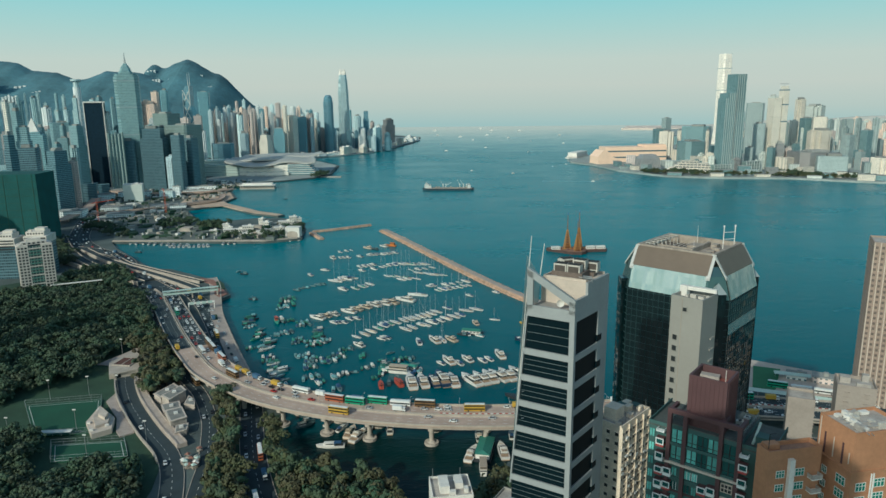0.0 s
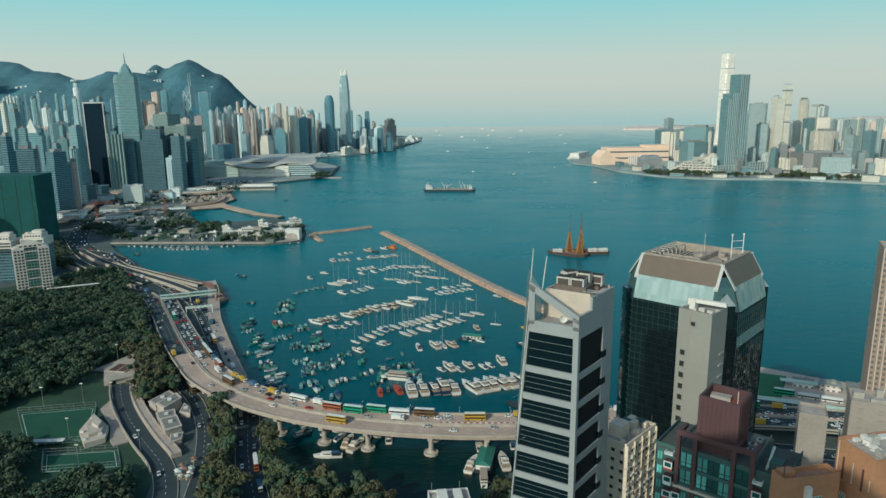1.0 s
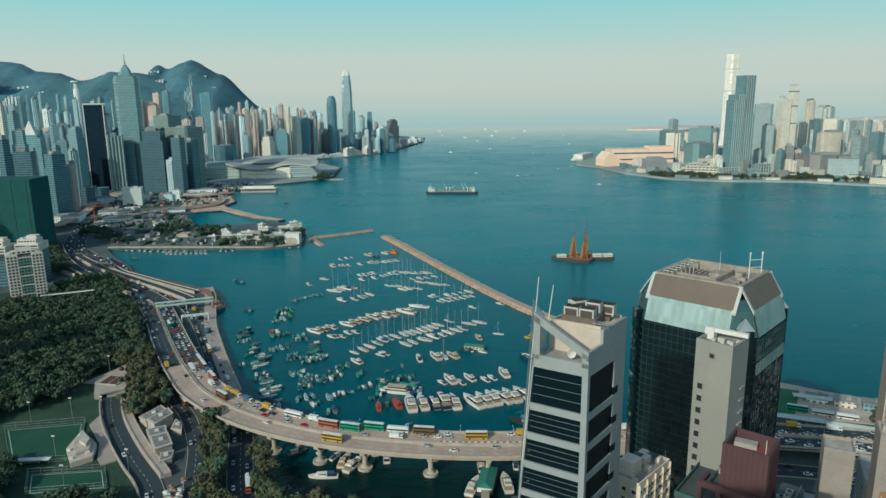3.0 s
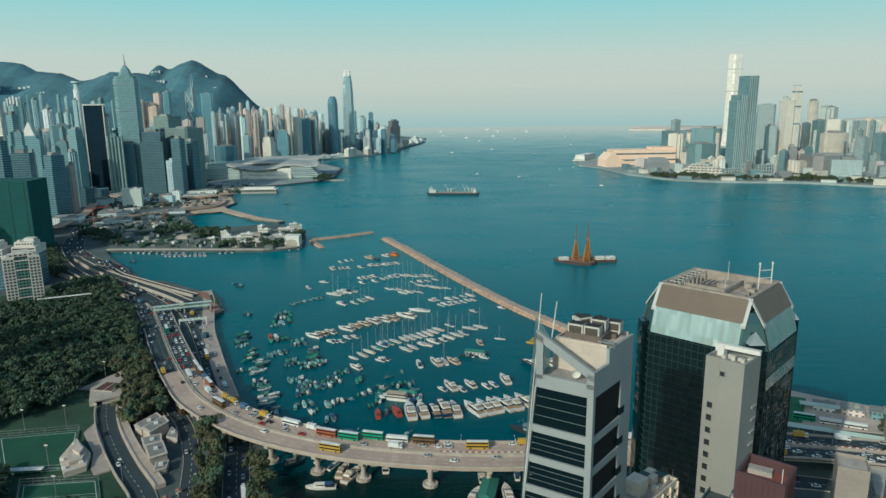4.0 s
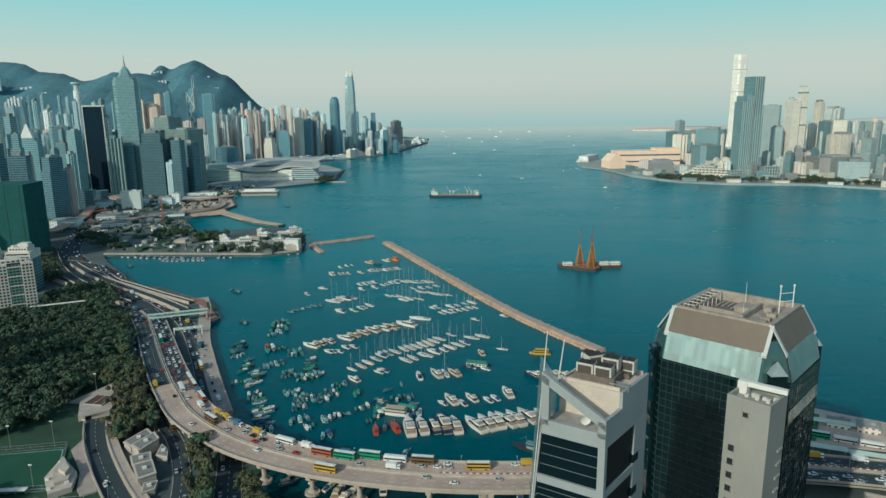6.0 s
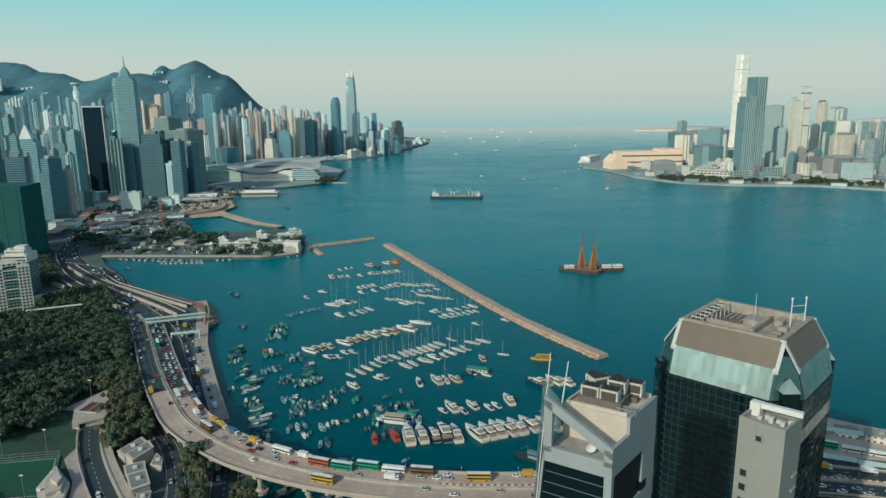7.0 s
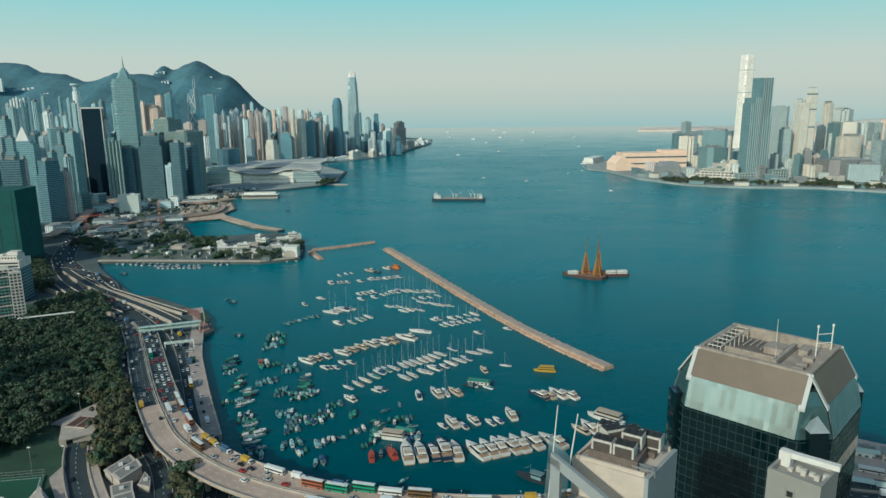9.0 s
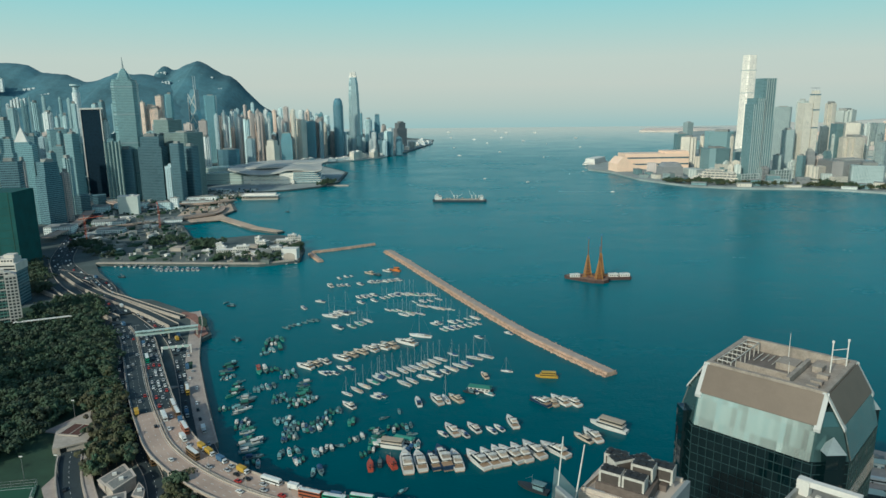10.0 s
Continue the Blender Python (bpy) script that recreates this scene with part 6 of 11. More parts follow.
# small parts of town filling the ground between the far towers
town = {k: G() for k in ("grey", "mist", "green", "pink", "dark", "dusk", "sandy", "ash", "slate", "bottle")}
for i in range(900):
    x, y = rr.uniform(-2300, -470), rr.uniform(900, 3000)
    if x > -0.46 * y + 130 or (x > -700 and y < 1600):
        continue
    w = rr.uniform(14, 34)
    box(town[rr.choice(("grey", "mist", "green", "pink", "dark", "dusk", "dusk"))], x, y, 3, w, w * rr.uniform(0.5, 1.0), rr.uniform(14, 60), rr.choice((-20, 5, 18, 30)))
for i in range(420):
    x, y = rr.uniform(480, 2300), rr.uniform(1560, 3400)
    if y < 1600 + max(0, (760 - x)) * 0.9 or x < 0.18 * y + 120 or (y > 2150 and x < 670 + 0.319 * (y - 2240)):
        continue
    w = rr.uniform(18, 40)
    box(town[rr.choice(("slate", "sandy", "sandy", "pink", "ash", "bottle"))], x, y, 3, w, w * rr.uniform(0.5, 1.0), rr.uniform(10, 34), rr.choice((-20, 5, 18, 30)))
for k, g in town.items():
    tagged(part("far_town", g, STYLES[k][0], None), "crowded lower city blocks among the towers", "buildings", "", "stuff")
# houses high on the hillside
g = G()
for x, y, z, w, h in ((-2190, 3130, 300, 70, 26), (-2130, 3120, 296, 50, 22), (-1917, 3250, 258, 40, 10), (-1862, 3265, 254, 30, 9), (-1553, 3535, 347, 36, 9), (-1474, 3400, 298, 30, 9), (-1398, 3430, 302, 44, 8), (-1347, 3490, 331, 30, 8), (-1307, 3520, 320, 36, 8), (-1944, 3175, 237, 30, 14), (-2045, 3220, 266, 44, 12), (-1575, 3280, 282, 26, 10), (-1237, 3460, 263, 24, 8), (-1960, 3020, 210, 30, 20), (-1990, 3020, 205, 26, 30), (-1660, 3200, 180, 40, 24)):
    for q in range(3):
        box(g, x + (q - 1) * w * 0.42, y + q * 5, z - 40, w * 0.28, 14, h * (0.5 + 0.2 * q) + 40, 8)
tagged(part("hillside_houses", g, STYLES["white"][0], None), "white apartment rows high on the hillside", "buildings", "", "stuff")
# elevated waterfront roads
for nm, pts, w, z in (("road_elevated", [(-760, 1440), (-690, 1350), (-600, 1340), (-520, 1350), (-470, 1400)], 14, 9), ("road_elevated_two", [(-620, 1010), (-640, 1120), (-690, 1250), (-720, 1330)], 16, 10), ("road_link", [(-620, 1090), (-560, 1130), (-500, 1190), (-455, 1250), (-470, 1330)], 10, 7)):
    L = spline([(x, y, z) for x, y in pts], 6)
    g = G()
    sweep(g, L, -w / 2, w / 2, -1.2, 0)
    sweep(g, L, -w / 2, -w / 2 + 0.5, 0, 0.9)
    sweep(g, L, w / 2 - 0.5, w / 2, 0, 0.9)
    r = setting(nm, g, DECK, "far elevated concrete road on columns", "road")
    for i in range(2, len(L), 4):
        g = G()
        box(g, L[i].x, L[i].y, 2, 2, 2, z - 3.1)
        part("column", g, CONCRETE, r)
# tower cranes on the site
REDSTEEL = M("orange-red crane steel", (0.42, 0.09, 0.04), 0.6, var=0.15, scale=0.5)
for x, y, h, a in ((-560, 1010, 34, 30), (-500, 1120, 36, 120)):
    cr = thing("tower_crane", "orange-red lattice crane on the building site", "crane", pose(x, y, 3, 0, 0, a))
    g = G()
    for sx in (-0.9, 0.9):
        for sy in (-0.9, 0.9):
            rod(g, (sx, sy, 0), (sx, sy, h), 0.22, 4)
    for k in range(int(h / 3)):
        rod(g, (-0.9, -0.9, k * 3), (0.9, 0.9, k * 3 + 3), 0.14, 4)
        rod(g, (0.9, -0.9, k * 3), (-0.9, 0.9, k * 3 + 3), 0.14, 4)
    part("mast", g, REDSTEEL, cr)
    g = G()
    rod(g, (-8, 0, h), (26, 0, h + 3), 0.6, 4)
    rod(g, (0, 0, h), (0, 0, h + 6), 0.4, 4)
    rod(g, (0, 0, h + 6), (24, 0, h + 3), 0.14, 4)
    part("jib", g, REDSTEEL, cr)

# ---- vessels in the open harbour ----
CRANE_OR = M("weathered orange crane steel", (0.38, 0.18, 0.045), 0.6, var=0.25, scale=0.4)
SHIPPALE = M("pale deck-house roof", (0.70, 0.68, 0.62), 0.7, var=0.25, scale=0.4)
HULLRED = M("dark red barge hull", (0.16, 0.05, 0.04), 0.7, var=0.3, scale=0.3)
barge = thing("crane_barge", "dredging barge with tall brownish-orange lattice derricks", "vessel", pose(151, 815, 0, 0, 0, 3))
g = G()
prism(g, [(-37, 2), (-33, -2), (-10, -21), (2, -23), (8, -19), (11, -9), (36, -8), (38, -4), (38, 6), (33, 10), (-30, 11), (-37, 7)], -2, 3.2)
part("hull", g, M("dark rusty hull", (0.075, 0.045, 0.038), 0.8, var=0.4, scale=0.2), barge)
for k in range(14):
    g = G()
    box(g, -24 + k * 4.1, -5 + (k * 5) % 9 if not -14 < -24 + k * 4.1 < 8 else -9 + (k * 5) % 7, 3.5, 2.2 + k % 3, 2.6, 0.9 + (k * 3) % 3)
    part("deck_gear", g, HULLRED if k % 2 else CRANE_OR, barge, "rusty gear on deck")
g = G()
prism(g, [(-35, 2), (-32, -1), (-9, -19.5), (2, -21.5), (7, -18), (10, -8), (35, -7), (36, -4), (36, 5), (32, 9), (-29, 10), (-35, 6)], 3.2, 3.5)
part("deck", g, M("rusty brown deck", (0.22, 0.13, 0.09), 0.85, var=0.5, scale=0.3), barge, "rusty brown deck")
CRANE_DK = M("dark orange bracing steel", (0.20, 0.085, 0.03), 0.7, var=0.3, scale=0.5)
BLUETIP = M("blue lamp housing", (0.05, 0.16, 0.30), 0.5, var=0.1, scale=1.0)
for x, y, h, mast in ((-11, 3, 27, 19), (4, 4, 29, 20), (-2, -14, 24, 17)):
    g = G()
    for sx in (-3.8, 3.8):
        for sy in (-3.4, 3.4):
            rod(g, (x + sx, y + sy, 3.4), (x + sx * 0.16, y + sy * 0.16, h), 0.6, 5, 0.4)
    for k in range(7):
        z0, z1 = 3.4 + k * (h - 5) / 7, 3.4 + (k + 1) * (h - 5) / 7
        a1 = 1 - (z1 - 3.4) / (h - 3.4) * 0.86
        for sy in (-3.4, 3.4):
            rod(g, (x - 3.8 * a1, y + sy * a1, z1), (x + 3.8 * a1, y + sy * a1, z1), 0.3, 4)
        for sx in (-3.8, 3.8):
            rod(g, (x + sx * a1, y - 3.4 * a1, z1), (x + sx * a1, y + 3.4 * a1, z1), 0.3, 4)
    der = part("derrick", g, CRANE_OR, barge, "tapered orange lattice derrick")
    g = G()
    for k in range(7):
        z0, z1 = 3.4 + k * (h - 5) / 7, 3.4 + (k + 1) * (h - 5) / 7
        a0, a1 = 1 - (z0 - 3.4) / (h - 3.4) * 0.86, 1 - (z1 - 3.4) / (h - 3.4) * 0.86
        for sy in (-3.4, 3.4):
            rod(g, (x - 3.8 * a0, y + sy * a0, z0), (x + 3.8 * a1, y + sy * a1, z1), 0.26, 4)
            rod(g, (x + 3.8 * a0, y + sy * a0, z0), (x - 3.8 * a1, y + sy * a1, z1), 0.26, 4)
        if k % 2:
            box(g, x, y, z0, 5.5 * a1, 4.2 * a1, 0.4)
    part("bracing", g, CRANE_DK, der, "dark orange diagonal bracing")
    g = G()
    rod(g, (x, y, 6), (x, y, h + mast), 0.7, 5, 0.35)
    part("leader", g, CRANE_DK, der, "long dark leader pole")
    g = G()
    box(g, x, y, h + mast, 1.1, 1.1, 2.4)
    part("lamp", g, BLUETIP, der, "blue box at the mast head")
    g = G()
    box(g, x, y, 3.5, 5.2, 4.6, 5)
    part("engine_house", g, CRANE_DK, der, "rusty engine house")
for x, w in ((17, 11), (30, 11), (-27, 11)):
    g = G()
    box(g, x, -3.6, 3.5, w, 5.6, 3.0)
    dh = part("deck_house", g, WHITE, barge, "white flat-roofed deck house")
    g = G()
    for j in range(4):
        box(g, x - w * 0.36 + j * w * 0.24, -6.43, 4.4, w * 0.13, 0.12, 1.1)
    part("window", g, DARK, dh)
    g = G()
    box(g, x, -3.6, 6.5, w + 0.5, 6.1, 0.25)
    box(g, x + w * 0.2, -3, 6.75, 1.4, 1.4, 0.8)
    part("roof", g, SHIPPALE, dh)
SHIPWHITE = M("grey-white ship paint", (0.55, 0.56, 0.53), 0.7, var=0.3, scale=0.2)
ship = thing("work_ship", "dark-hulled construction ship with pale deck, cranes and white bridge", "vessel", pose(-17, 1424, 0, 0, 0, -2))
g = G()
prism(g, [(-52, -6), (-47, -10), (50, -10), (55, -7), (55, 7), (50, 10), (-47, 10), (-52, 6)], -2, 4.2, [(-54, -7), (-48, -11), (50, -11), (56, -8), (56, 8), (50, 11), (-48, 11), (-54, 7)])
part("hull", g, M("dark slate hull", (0.035, 0.055, 0.07), 0.7, var=0.2, scale=0.2), ship)
g = G()
box(g, 4, 0, 4.2, 98, 19, 0.5)
for k in range(16):
    box(g, -30 + k * 5.2, ((k * 7) % 5 - 2) * 3.2, 4.7, 2 + k % 3, 2.5 + (k * 3) % 4, 0.8 + (k * 5) % 3)
part("deck", g, M("rusty pale deck cargo", (0.34, 0.29, 0.24), 0.85, var=0.5, scale=0.15), ship, "pale cluttered deck")
for x, w, h in ((-45, 9, 8), (-38, 6, 5), (46, 7, 6)):
    g = G()
    box(g, x, 0, 4.7, w, 14, h)
    box(g, x, 0, 4.7 + h, w * 0.6, 9, 2.4)
    part("deck_house", g, SHIPWHITE, ship)
    g = G()
    box(g, x, 0, 4.7 + h + 0.8, w * 0.63, 9.2, 0.9)
    part("window_band", g, DARK, ship)
for x, top, dx in ((-10, 25, -9), (-4, 16, 12), (26, 23, -6), (34, 21, -7), (40, 15, 5)):
    g = G()
    rod(g, (x, 0, 4.6), (x, 0, 13), 0.9, 6, 0.7)
    rod(g, (x, 0, 10), (x + dx, 0, top), 0.5, 5, 0.25)
    box(g, x, 0, 11, 2.6, 2.4, 2.2)
    part("deck_crane", g, SHIPWHITE, ship, "pale slewing deck crane")
g = G()
rod(g, (-45, 0, 14), (-45, 0, 21), 0.35, 5, 0.15)
part("mast", g, SHIPWHITE, ship)


def far_vessel(x, y, L, heading, wake):
    """A small far vessel; those under way trail a wake of white water."""
    v = thing("far_vessel", "small white vessel on the open harbour", "vessel", pose(x, y, 0, 0, 0, heading), "far vessels")
    L *= 0.45
    g = G()
    prism(g, [(-L / 2, -L * .12), (L * .3, -L * .12), (L / 2, 0), (L * .3, L * .12), (-L / 2, L * .12)], -1, L * 0.09)
    part("hull", g, WHITE, v)
    g = G()
    box(g, -L * 0.05, 0, L * 0.09, L * 0.55, L * 0.18, L * 0.1)
    box(g, 0, 0, L * 0.19, L * 0.25, L * 0.14, L * 0.06)
    part("deck_house", g, WHITE, v)
    if wake:
        g = G()
        add(g, [(-L * .4, -L * .1, 0.1), (-L * .4, L * .1, 0.1), (-L * wake, L * .25, 0.1), (-L * wake, -L * .25, 0.1)], [(0, 1, 2, 3)])
        part("wake", g, FOAM, v, "white churned wake")


FOAM = M("thin churned foam", (0.30, 0.48, 0.50), 0.8, var=0.5, scale=0.15)
for a in ((-190, 3177, 34, 20, 0), (-93, 3800, 40, 10, 3), (-32, 2578, 34, 0, 3), (178, 4600, 60, 0, 0), (179, 3757, 45, 160, 0), (150, 1746, 26, 215, 3), (322, 1559, 22, -8, 12), (45, 1826, 20, 0, 0), (235, 4322, 60, 0, 0), (31, 3600, 45, 170, 0), (273, 3454, 40, 200, 3), (359, 3195, 30, 250, 3),
          (-124, 4388, 60, 0, 0), (270, 2489, 30, 240, 3), (567, 3695, 50, 200, 5), (126, 2751, 30, 0, 0), (410, 4290, 60, 0, 0), (-60, 3000, 30, 30, 2), (90, 3300, 34, 150, 0), (480, 3000, 30, 0, 0), (330, 2000, 18, 20, 3), (280, 1930, 14, 90, 0)):
    far_vessel(*a)
ROOFTONE = M("grey roof felt", (0.22, 0.21, 0.19), 0.9, var=0.4, scale=0.3)
# ---- footbridge, gantry, promenade, small park buildings ----
PALEWALL = M("pale beige plaster", (0.55, 0.46, 0.38), 0.8, var=0.2, scale=0.2)
GREENSTEEL = M("pale green bridge cladding", (0.46, 0.56, 0.50), 0.6, var=0.12, scale=0.3)

fb = thing("footbridge", "pale green covered footbridge over the highway", "bridge", pose(-258, 600, 0, 0, 0, 22.5))
g = G()
box(g, 0, 0, 8.6, 50, 3.4, 0.6)
part("deck", g, GREENSTEEL, fb)
g = G()
box(g, 0, 0, 12.0, 51, 4.0, 0.4)
part("roof", g, GREENSTEEL, fb)
for i in range(17):
    g = G()
    for s in (-1.6, 1.6):
        rod(g, (-24.5 + i * 3.06, s, 9.2), (-24.5 + i * 3.06, s, 12.0), 0.1, 4)
    part("post", g, GREENSTEEL, fb)
g = G()
for s in (-1.6, 1.6):
    box(g, 0, s, 9.2, 50, 0.12, 1.0)
part("railing", g, GREENSTEEL, fb)
for x in (-24, 1, 24):
    g = G()
    box(g, x, 0, 2.5, 1.2, 1.6, 6.1)
    part("column", g, CONCRETE, fb)
gn = thing("sign_gantry", "white steel sign gantry across the road", "gantry", pose(-234.5, 563.5, 0, 0, 0, 19))
g = G()
for s in (-11, 11):
    box(g, s, 0, 2.8, 0.8, 0.8, 6.8)
box(g, 0, 0, 9.0, 23, 1.6, 1.4)
part("frame", g, WHITE, gn)
for i in range(4):
    g = G()
    box(g, -8 + i * 5.2, -0.95, 8.6, 3.6, 0.15, 2.4)
    part("sign", g, GREENSTEEL, gn)
# lawns on the promenade
g = G()
prism(g, [(-219, 545), (-213, 530), (-209, 532), (-215, 547)], 3.0, 3.75)
prism(g, [(-254, 657), (-247, 640), (-239, 628), (-236, 632), (-243, 650), (-252, 662)], 3.0, 3.95)
setting("grass_promenade", g, GRASS, "small lawns on the promenade", "ground")
# depot of flat-roofed terraces between the ramp and the curving road
DEPOTWALL = M("stained pale depot wall", (0.46, 0.39, 0.33), 0.85, var=0.35, scale=0.2)
sch = thing("park_depot", "cluster of pale flat-roofed depot buildings beside the ramp", "building")
for poly, h in (([(-194, 370), (-188, 386), (-181, 379), (-187, 364)], 4.6), ([(-186, 363), (-180, 378), (-174, 371), (-179, 357)], 6.6), ([(-183, 355), (-174, 360), (-169, 350), (-177, 345)], 4.2),
                ([(-176, 344), (-168, 349), (-160, 336), (-167, 330)], 5.6), ([(-172, 370), (-166, 364), (-163, 356), (-170, 358)], 3.4), ([(-164, 330), (-158, 333), (-156, 325), (-161, 321)], 3.2)):
    g = G()
    prism(g, poly, 3.0, 3.0 + h)
    wl = part("wall", g, DEPOTWALL, sch)
    c = Vector((sum(p[0] for p in poly) / 4, sum(p[1] for p in poly) / 4))
    rim = [tuple(c + (Vector(p) - c) * 1.06) for p in poly]
    core = [tuple(c + (Vector(p) - c) * 0.86) for p in poly]
    g = G()
    prism(g, rim, 3.0 + h, 3.5 + h)
    part("roof", g, PALEWALL, wl, "pale flat roof")
    g = G()
    prism(g, core, 3.5 + h, 3.56 + h)
    part("roof_felt", g, ROOFTONE, wl, "darker roof felt")
    g = G()
    box(g, c.x, c.y, 3.5 + h, 2.2, 1.6, 1.3, 30)
    part("roof_unit", g, WHITE, wl)
g = G()
prism(g, [(-196, 366), (-190, 390), (-176, 378), (-160, 356), (-152, 330), (-155, 312), (-164, 322)], 2.5, 3.18)
setting("pavement_depot", g, SOIL, "dark yard round the depot", "pavement")
pv = thing("pavilion", "pale sports pavilion with stepped flat roofs beside the pitch", "building")
for k, (poly, h, mt) in enumerate((([(-219, 335), (-222, 357), (-205, 341), (-200, 327), (-208, 320)], 3.2, PALEWALL), ([(-216, 338), (-219, 352), (-207, 341), (-204, 331), (-209, 327)], 5.0, DEPOTWALL), ([(-213, 338), (-214, 346), (-208, 340), (-207, 334)], 6.8, PALEWALL))):
    g = G()
    prism(g, poly, 3.0 if k == 0 else 3.0 + (3.2, 3.2, 5.0)[k], 3.0 + h)
    part("tier", g, mt, pv, "pale flat-roofed tier")
for k, (x, y) in enumerate(((-216, 333), (-210, 324), (-204, 330), (-219, 350))):
    g = G()
    box(g, x, y, 6.2, 2.0, 1.4, 1.1, 20 * k)
    part("roof_unit", g, WHITE, pv)
g = G()
prism(g, [(-224, 368), (-206, 345), (-198, 328), (-193, 322), (-187, 327), (-206, 356), (-224, 382)], 2.5, 3.9)
setting("pavement_pavilion", g, PAVING, "pinkish planted strip between the pavilion and the ramp", "pavement")
st = thing("spectator_stand", "long low white canopy along the pitch", "shelter", pose(-234, 322.5, 3.9, 0, 0, 5))
g = G()
box(g, 0, 0, 2.6, 26, 3.2, 0.25)
part("canopy", g, WHITE, st)
for i in range(6):
    g = G()
    rod(g, (-12 + i * 4.8, 0, 0), (-12 + i * 4.8, 0, 2.6), 0.12, 5)
    part("post", g, STEEL, st)
for x, y in ((-262, 372), (-240, 378), (-222, 380), (-255, 320), (-222, 330), (-200, 300), (-252, 448), (-175, 316)):
    fl = thing("floodlight_pole", "tall grey floodlight pole at the pitches", "lamp", pose(x, y, 3.1))
    g = G()
    rod(g, (0, 0, 0), (0, 0, 13), 0.16, 6, 0.09)
    part("pole", g, STEEL, fl)
    g = G()
    box(g, 0, 0, 13, 1.8, 0.4, 0.6)
    part("lamp_head", g, WHITE, fl)
# little flower market with coloured canopies at the fork
rr = random.Random(9)
for i in range(16):
    s = thing("market_stall", "small stall with a coloured canopy at the road fork", "stall", pose(-142 + rr.uniform(-5, 5), 300 + rr.uniform(-11, 8), 3.2, 0, 0, rr.uniform(0, 90)), "market stalls")
    g = G()
    box(g, 0, 0, 2.2, 2.6, 2.6, 0.7, 0, 0.3)
    part("canopy", g, (REDPAVE, GREENSTEEL, WHITE)[i % 3], s)
    g = G()
    box(g, 0, 0, 0, 2.0, 1.6, 0.9)
    for a in (-1.1, 1.1):
        rod(g, (a, a, 0), (a, a, 2.3), 0.06, 4)
        rod(g, (a, -a, 0), (a, -a, 2.3), 0.06, 4)
    part("counter", g, CONCRETE, s)
# street lamps along the flyover
lamp = None
for i in range(24):
    p, a = along(via, 70 + i * 28, 0.0)
    m = pose(p.x, p.y, p.z + 0.02, 0, 0, a + 90)
    if lamp is None:
        lamp = thing("street_lamp", "thin grey double-armed street lamp on the median", "lamp", m, "flyover lamps")
        g = G()
        rod(g, (0, 0, 0), (0, 0, 9.5), 0.14, 6, 0.08)
        part("pole", g, STEEL, lamp)
        g = G()
        rod(g, (-2.4, 0, 9.8), (2.4, 0, 9.8), 0.07, 4)
        part("arm", g, STEEL, lamp)
        g = G()
        for s in (-2.4, 2.4):
            box(g, s, 0, 9.7, 0.9, 0.3, 0.15)
        part("lamp_head", g, WHITE, lamp)
    else:
        copy_thing(lamp, m)
# ground and bus station east of the dark tower
g = G()
prism(g, [(150, 402), (180, 440), (209, 437), (238, 418), (262, 405), (420, 328), (420, 312), (240, 372), (190, 384)], 2.0, 3.4)
# the paving is lightened to make up for the towers' shadow here
setting("pavement_waterfront", g, M("pale waterfront paving", (0.48, 0.40, 0.34), 0.9, var=0.35, scale=0.08), "pinkish waterfront pavement and yard", "pavement")
g = G()
prism(g, [(190, 388), (206, 424), (222, 418), (203, 384)], 3.0, 3.75)
setting("pitch_small", g, M("bright green pitch", (0.045, 0.15, 0.07), 0.95, var=0.3, scale=0.05, fine=20), "small green pitch near the water", "pitch")
for i in range(9):
    low_block(226 + i * 14, 404 - i * 6.5, 12, 9, 3.2 + (i % 3), -25, STYLES[("white", "pink", "green")[i % 3]][0], "low shed on the waterfront yard", False)
# an unseen tall block, added behind the start of the flight to shade the flats
tower(-62, -54, 50, 28, 222, 0, "pale")
# unseen tall blocks, added south of the park to shade it
for i in range(3):
    tower(-430 - i * 30, 268 + i * 34, 30, 26, 112 + (i * 37) % 40, 40, ("white", "grey", "pale")[i % 3])

# bus terminus east of the dark tower: shelters with green roofs, kiosks
for k, (x, y, L) in enumerate(((196, 374, 34), (226, 362, 30), (262, 349, 32), (222, 402, 22))):
    b = thing("bus_shelter", "long green-roofed bus shelter on steel posts", "shelter", pose(x, y, 3.4, 0, 0, -20), "bus shelters")
    g = G()
    add(g, [(-L / 2, -3, 3.4), (L / 2, -3, 3.4), (L / 2, 3, 3.4), (-L / 2, 3, 3.4), (-L / 2, 0, 4.6), (L / 2, 0, 4.6)], [(3, 2, 1, 0), (0, 1, 5, 4), (2, 3, 4, 5), (1, 2, 5), (3, 0, 4)])
    part("roof", g, GREENSTEEL, b, "green pitched metal roof")
    for i in range(5):
        g = G()
        x0 = -L / 2 + 1 + i * (L - 2) / 4
        rod(g, (x0, 0, 0), (x0, 0, 3.5), 0.14, 6)
        part("post", g, STEEL, b)

# unseen tall blocks, added inland to throw shade over the far highway
for k, (x, y, h) in enumerate(((-705, 655, 150), (-735, 740, 150), (-770, 830, 150), (-800, 930, 150))):
    tower(x, y, 34, 28, h, 30, ("grey", "pale", "white")[k % 3])
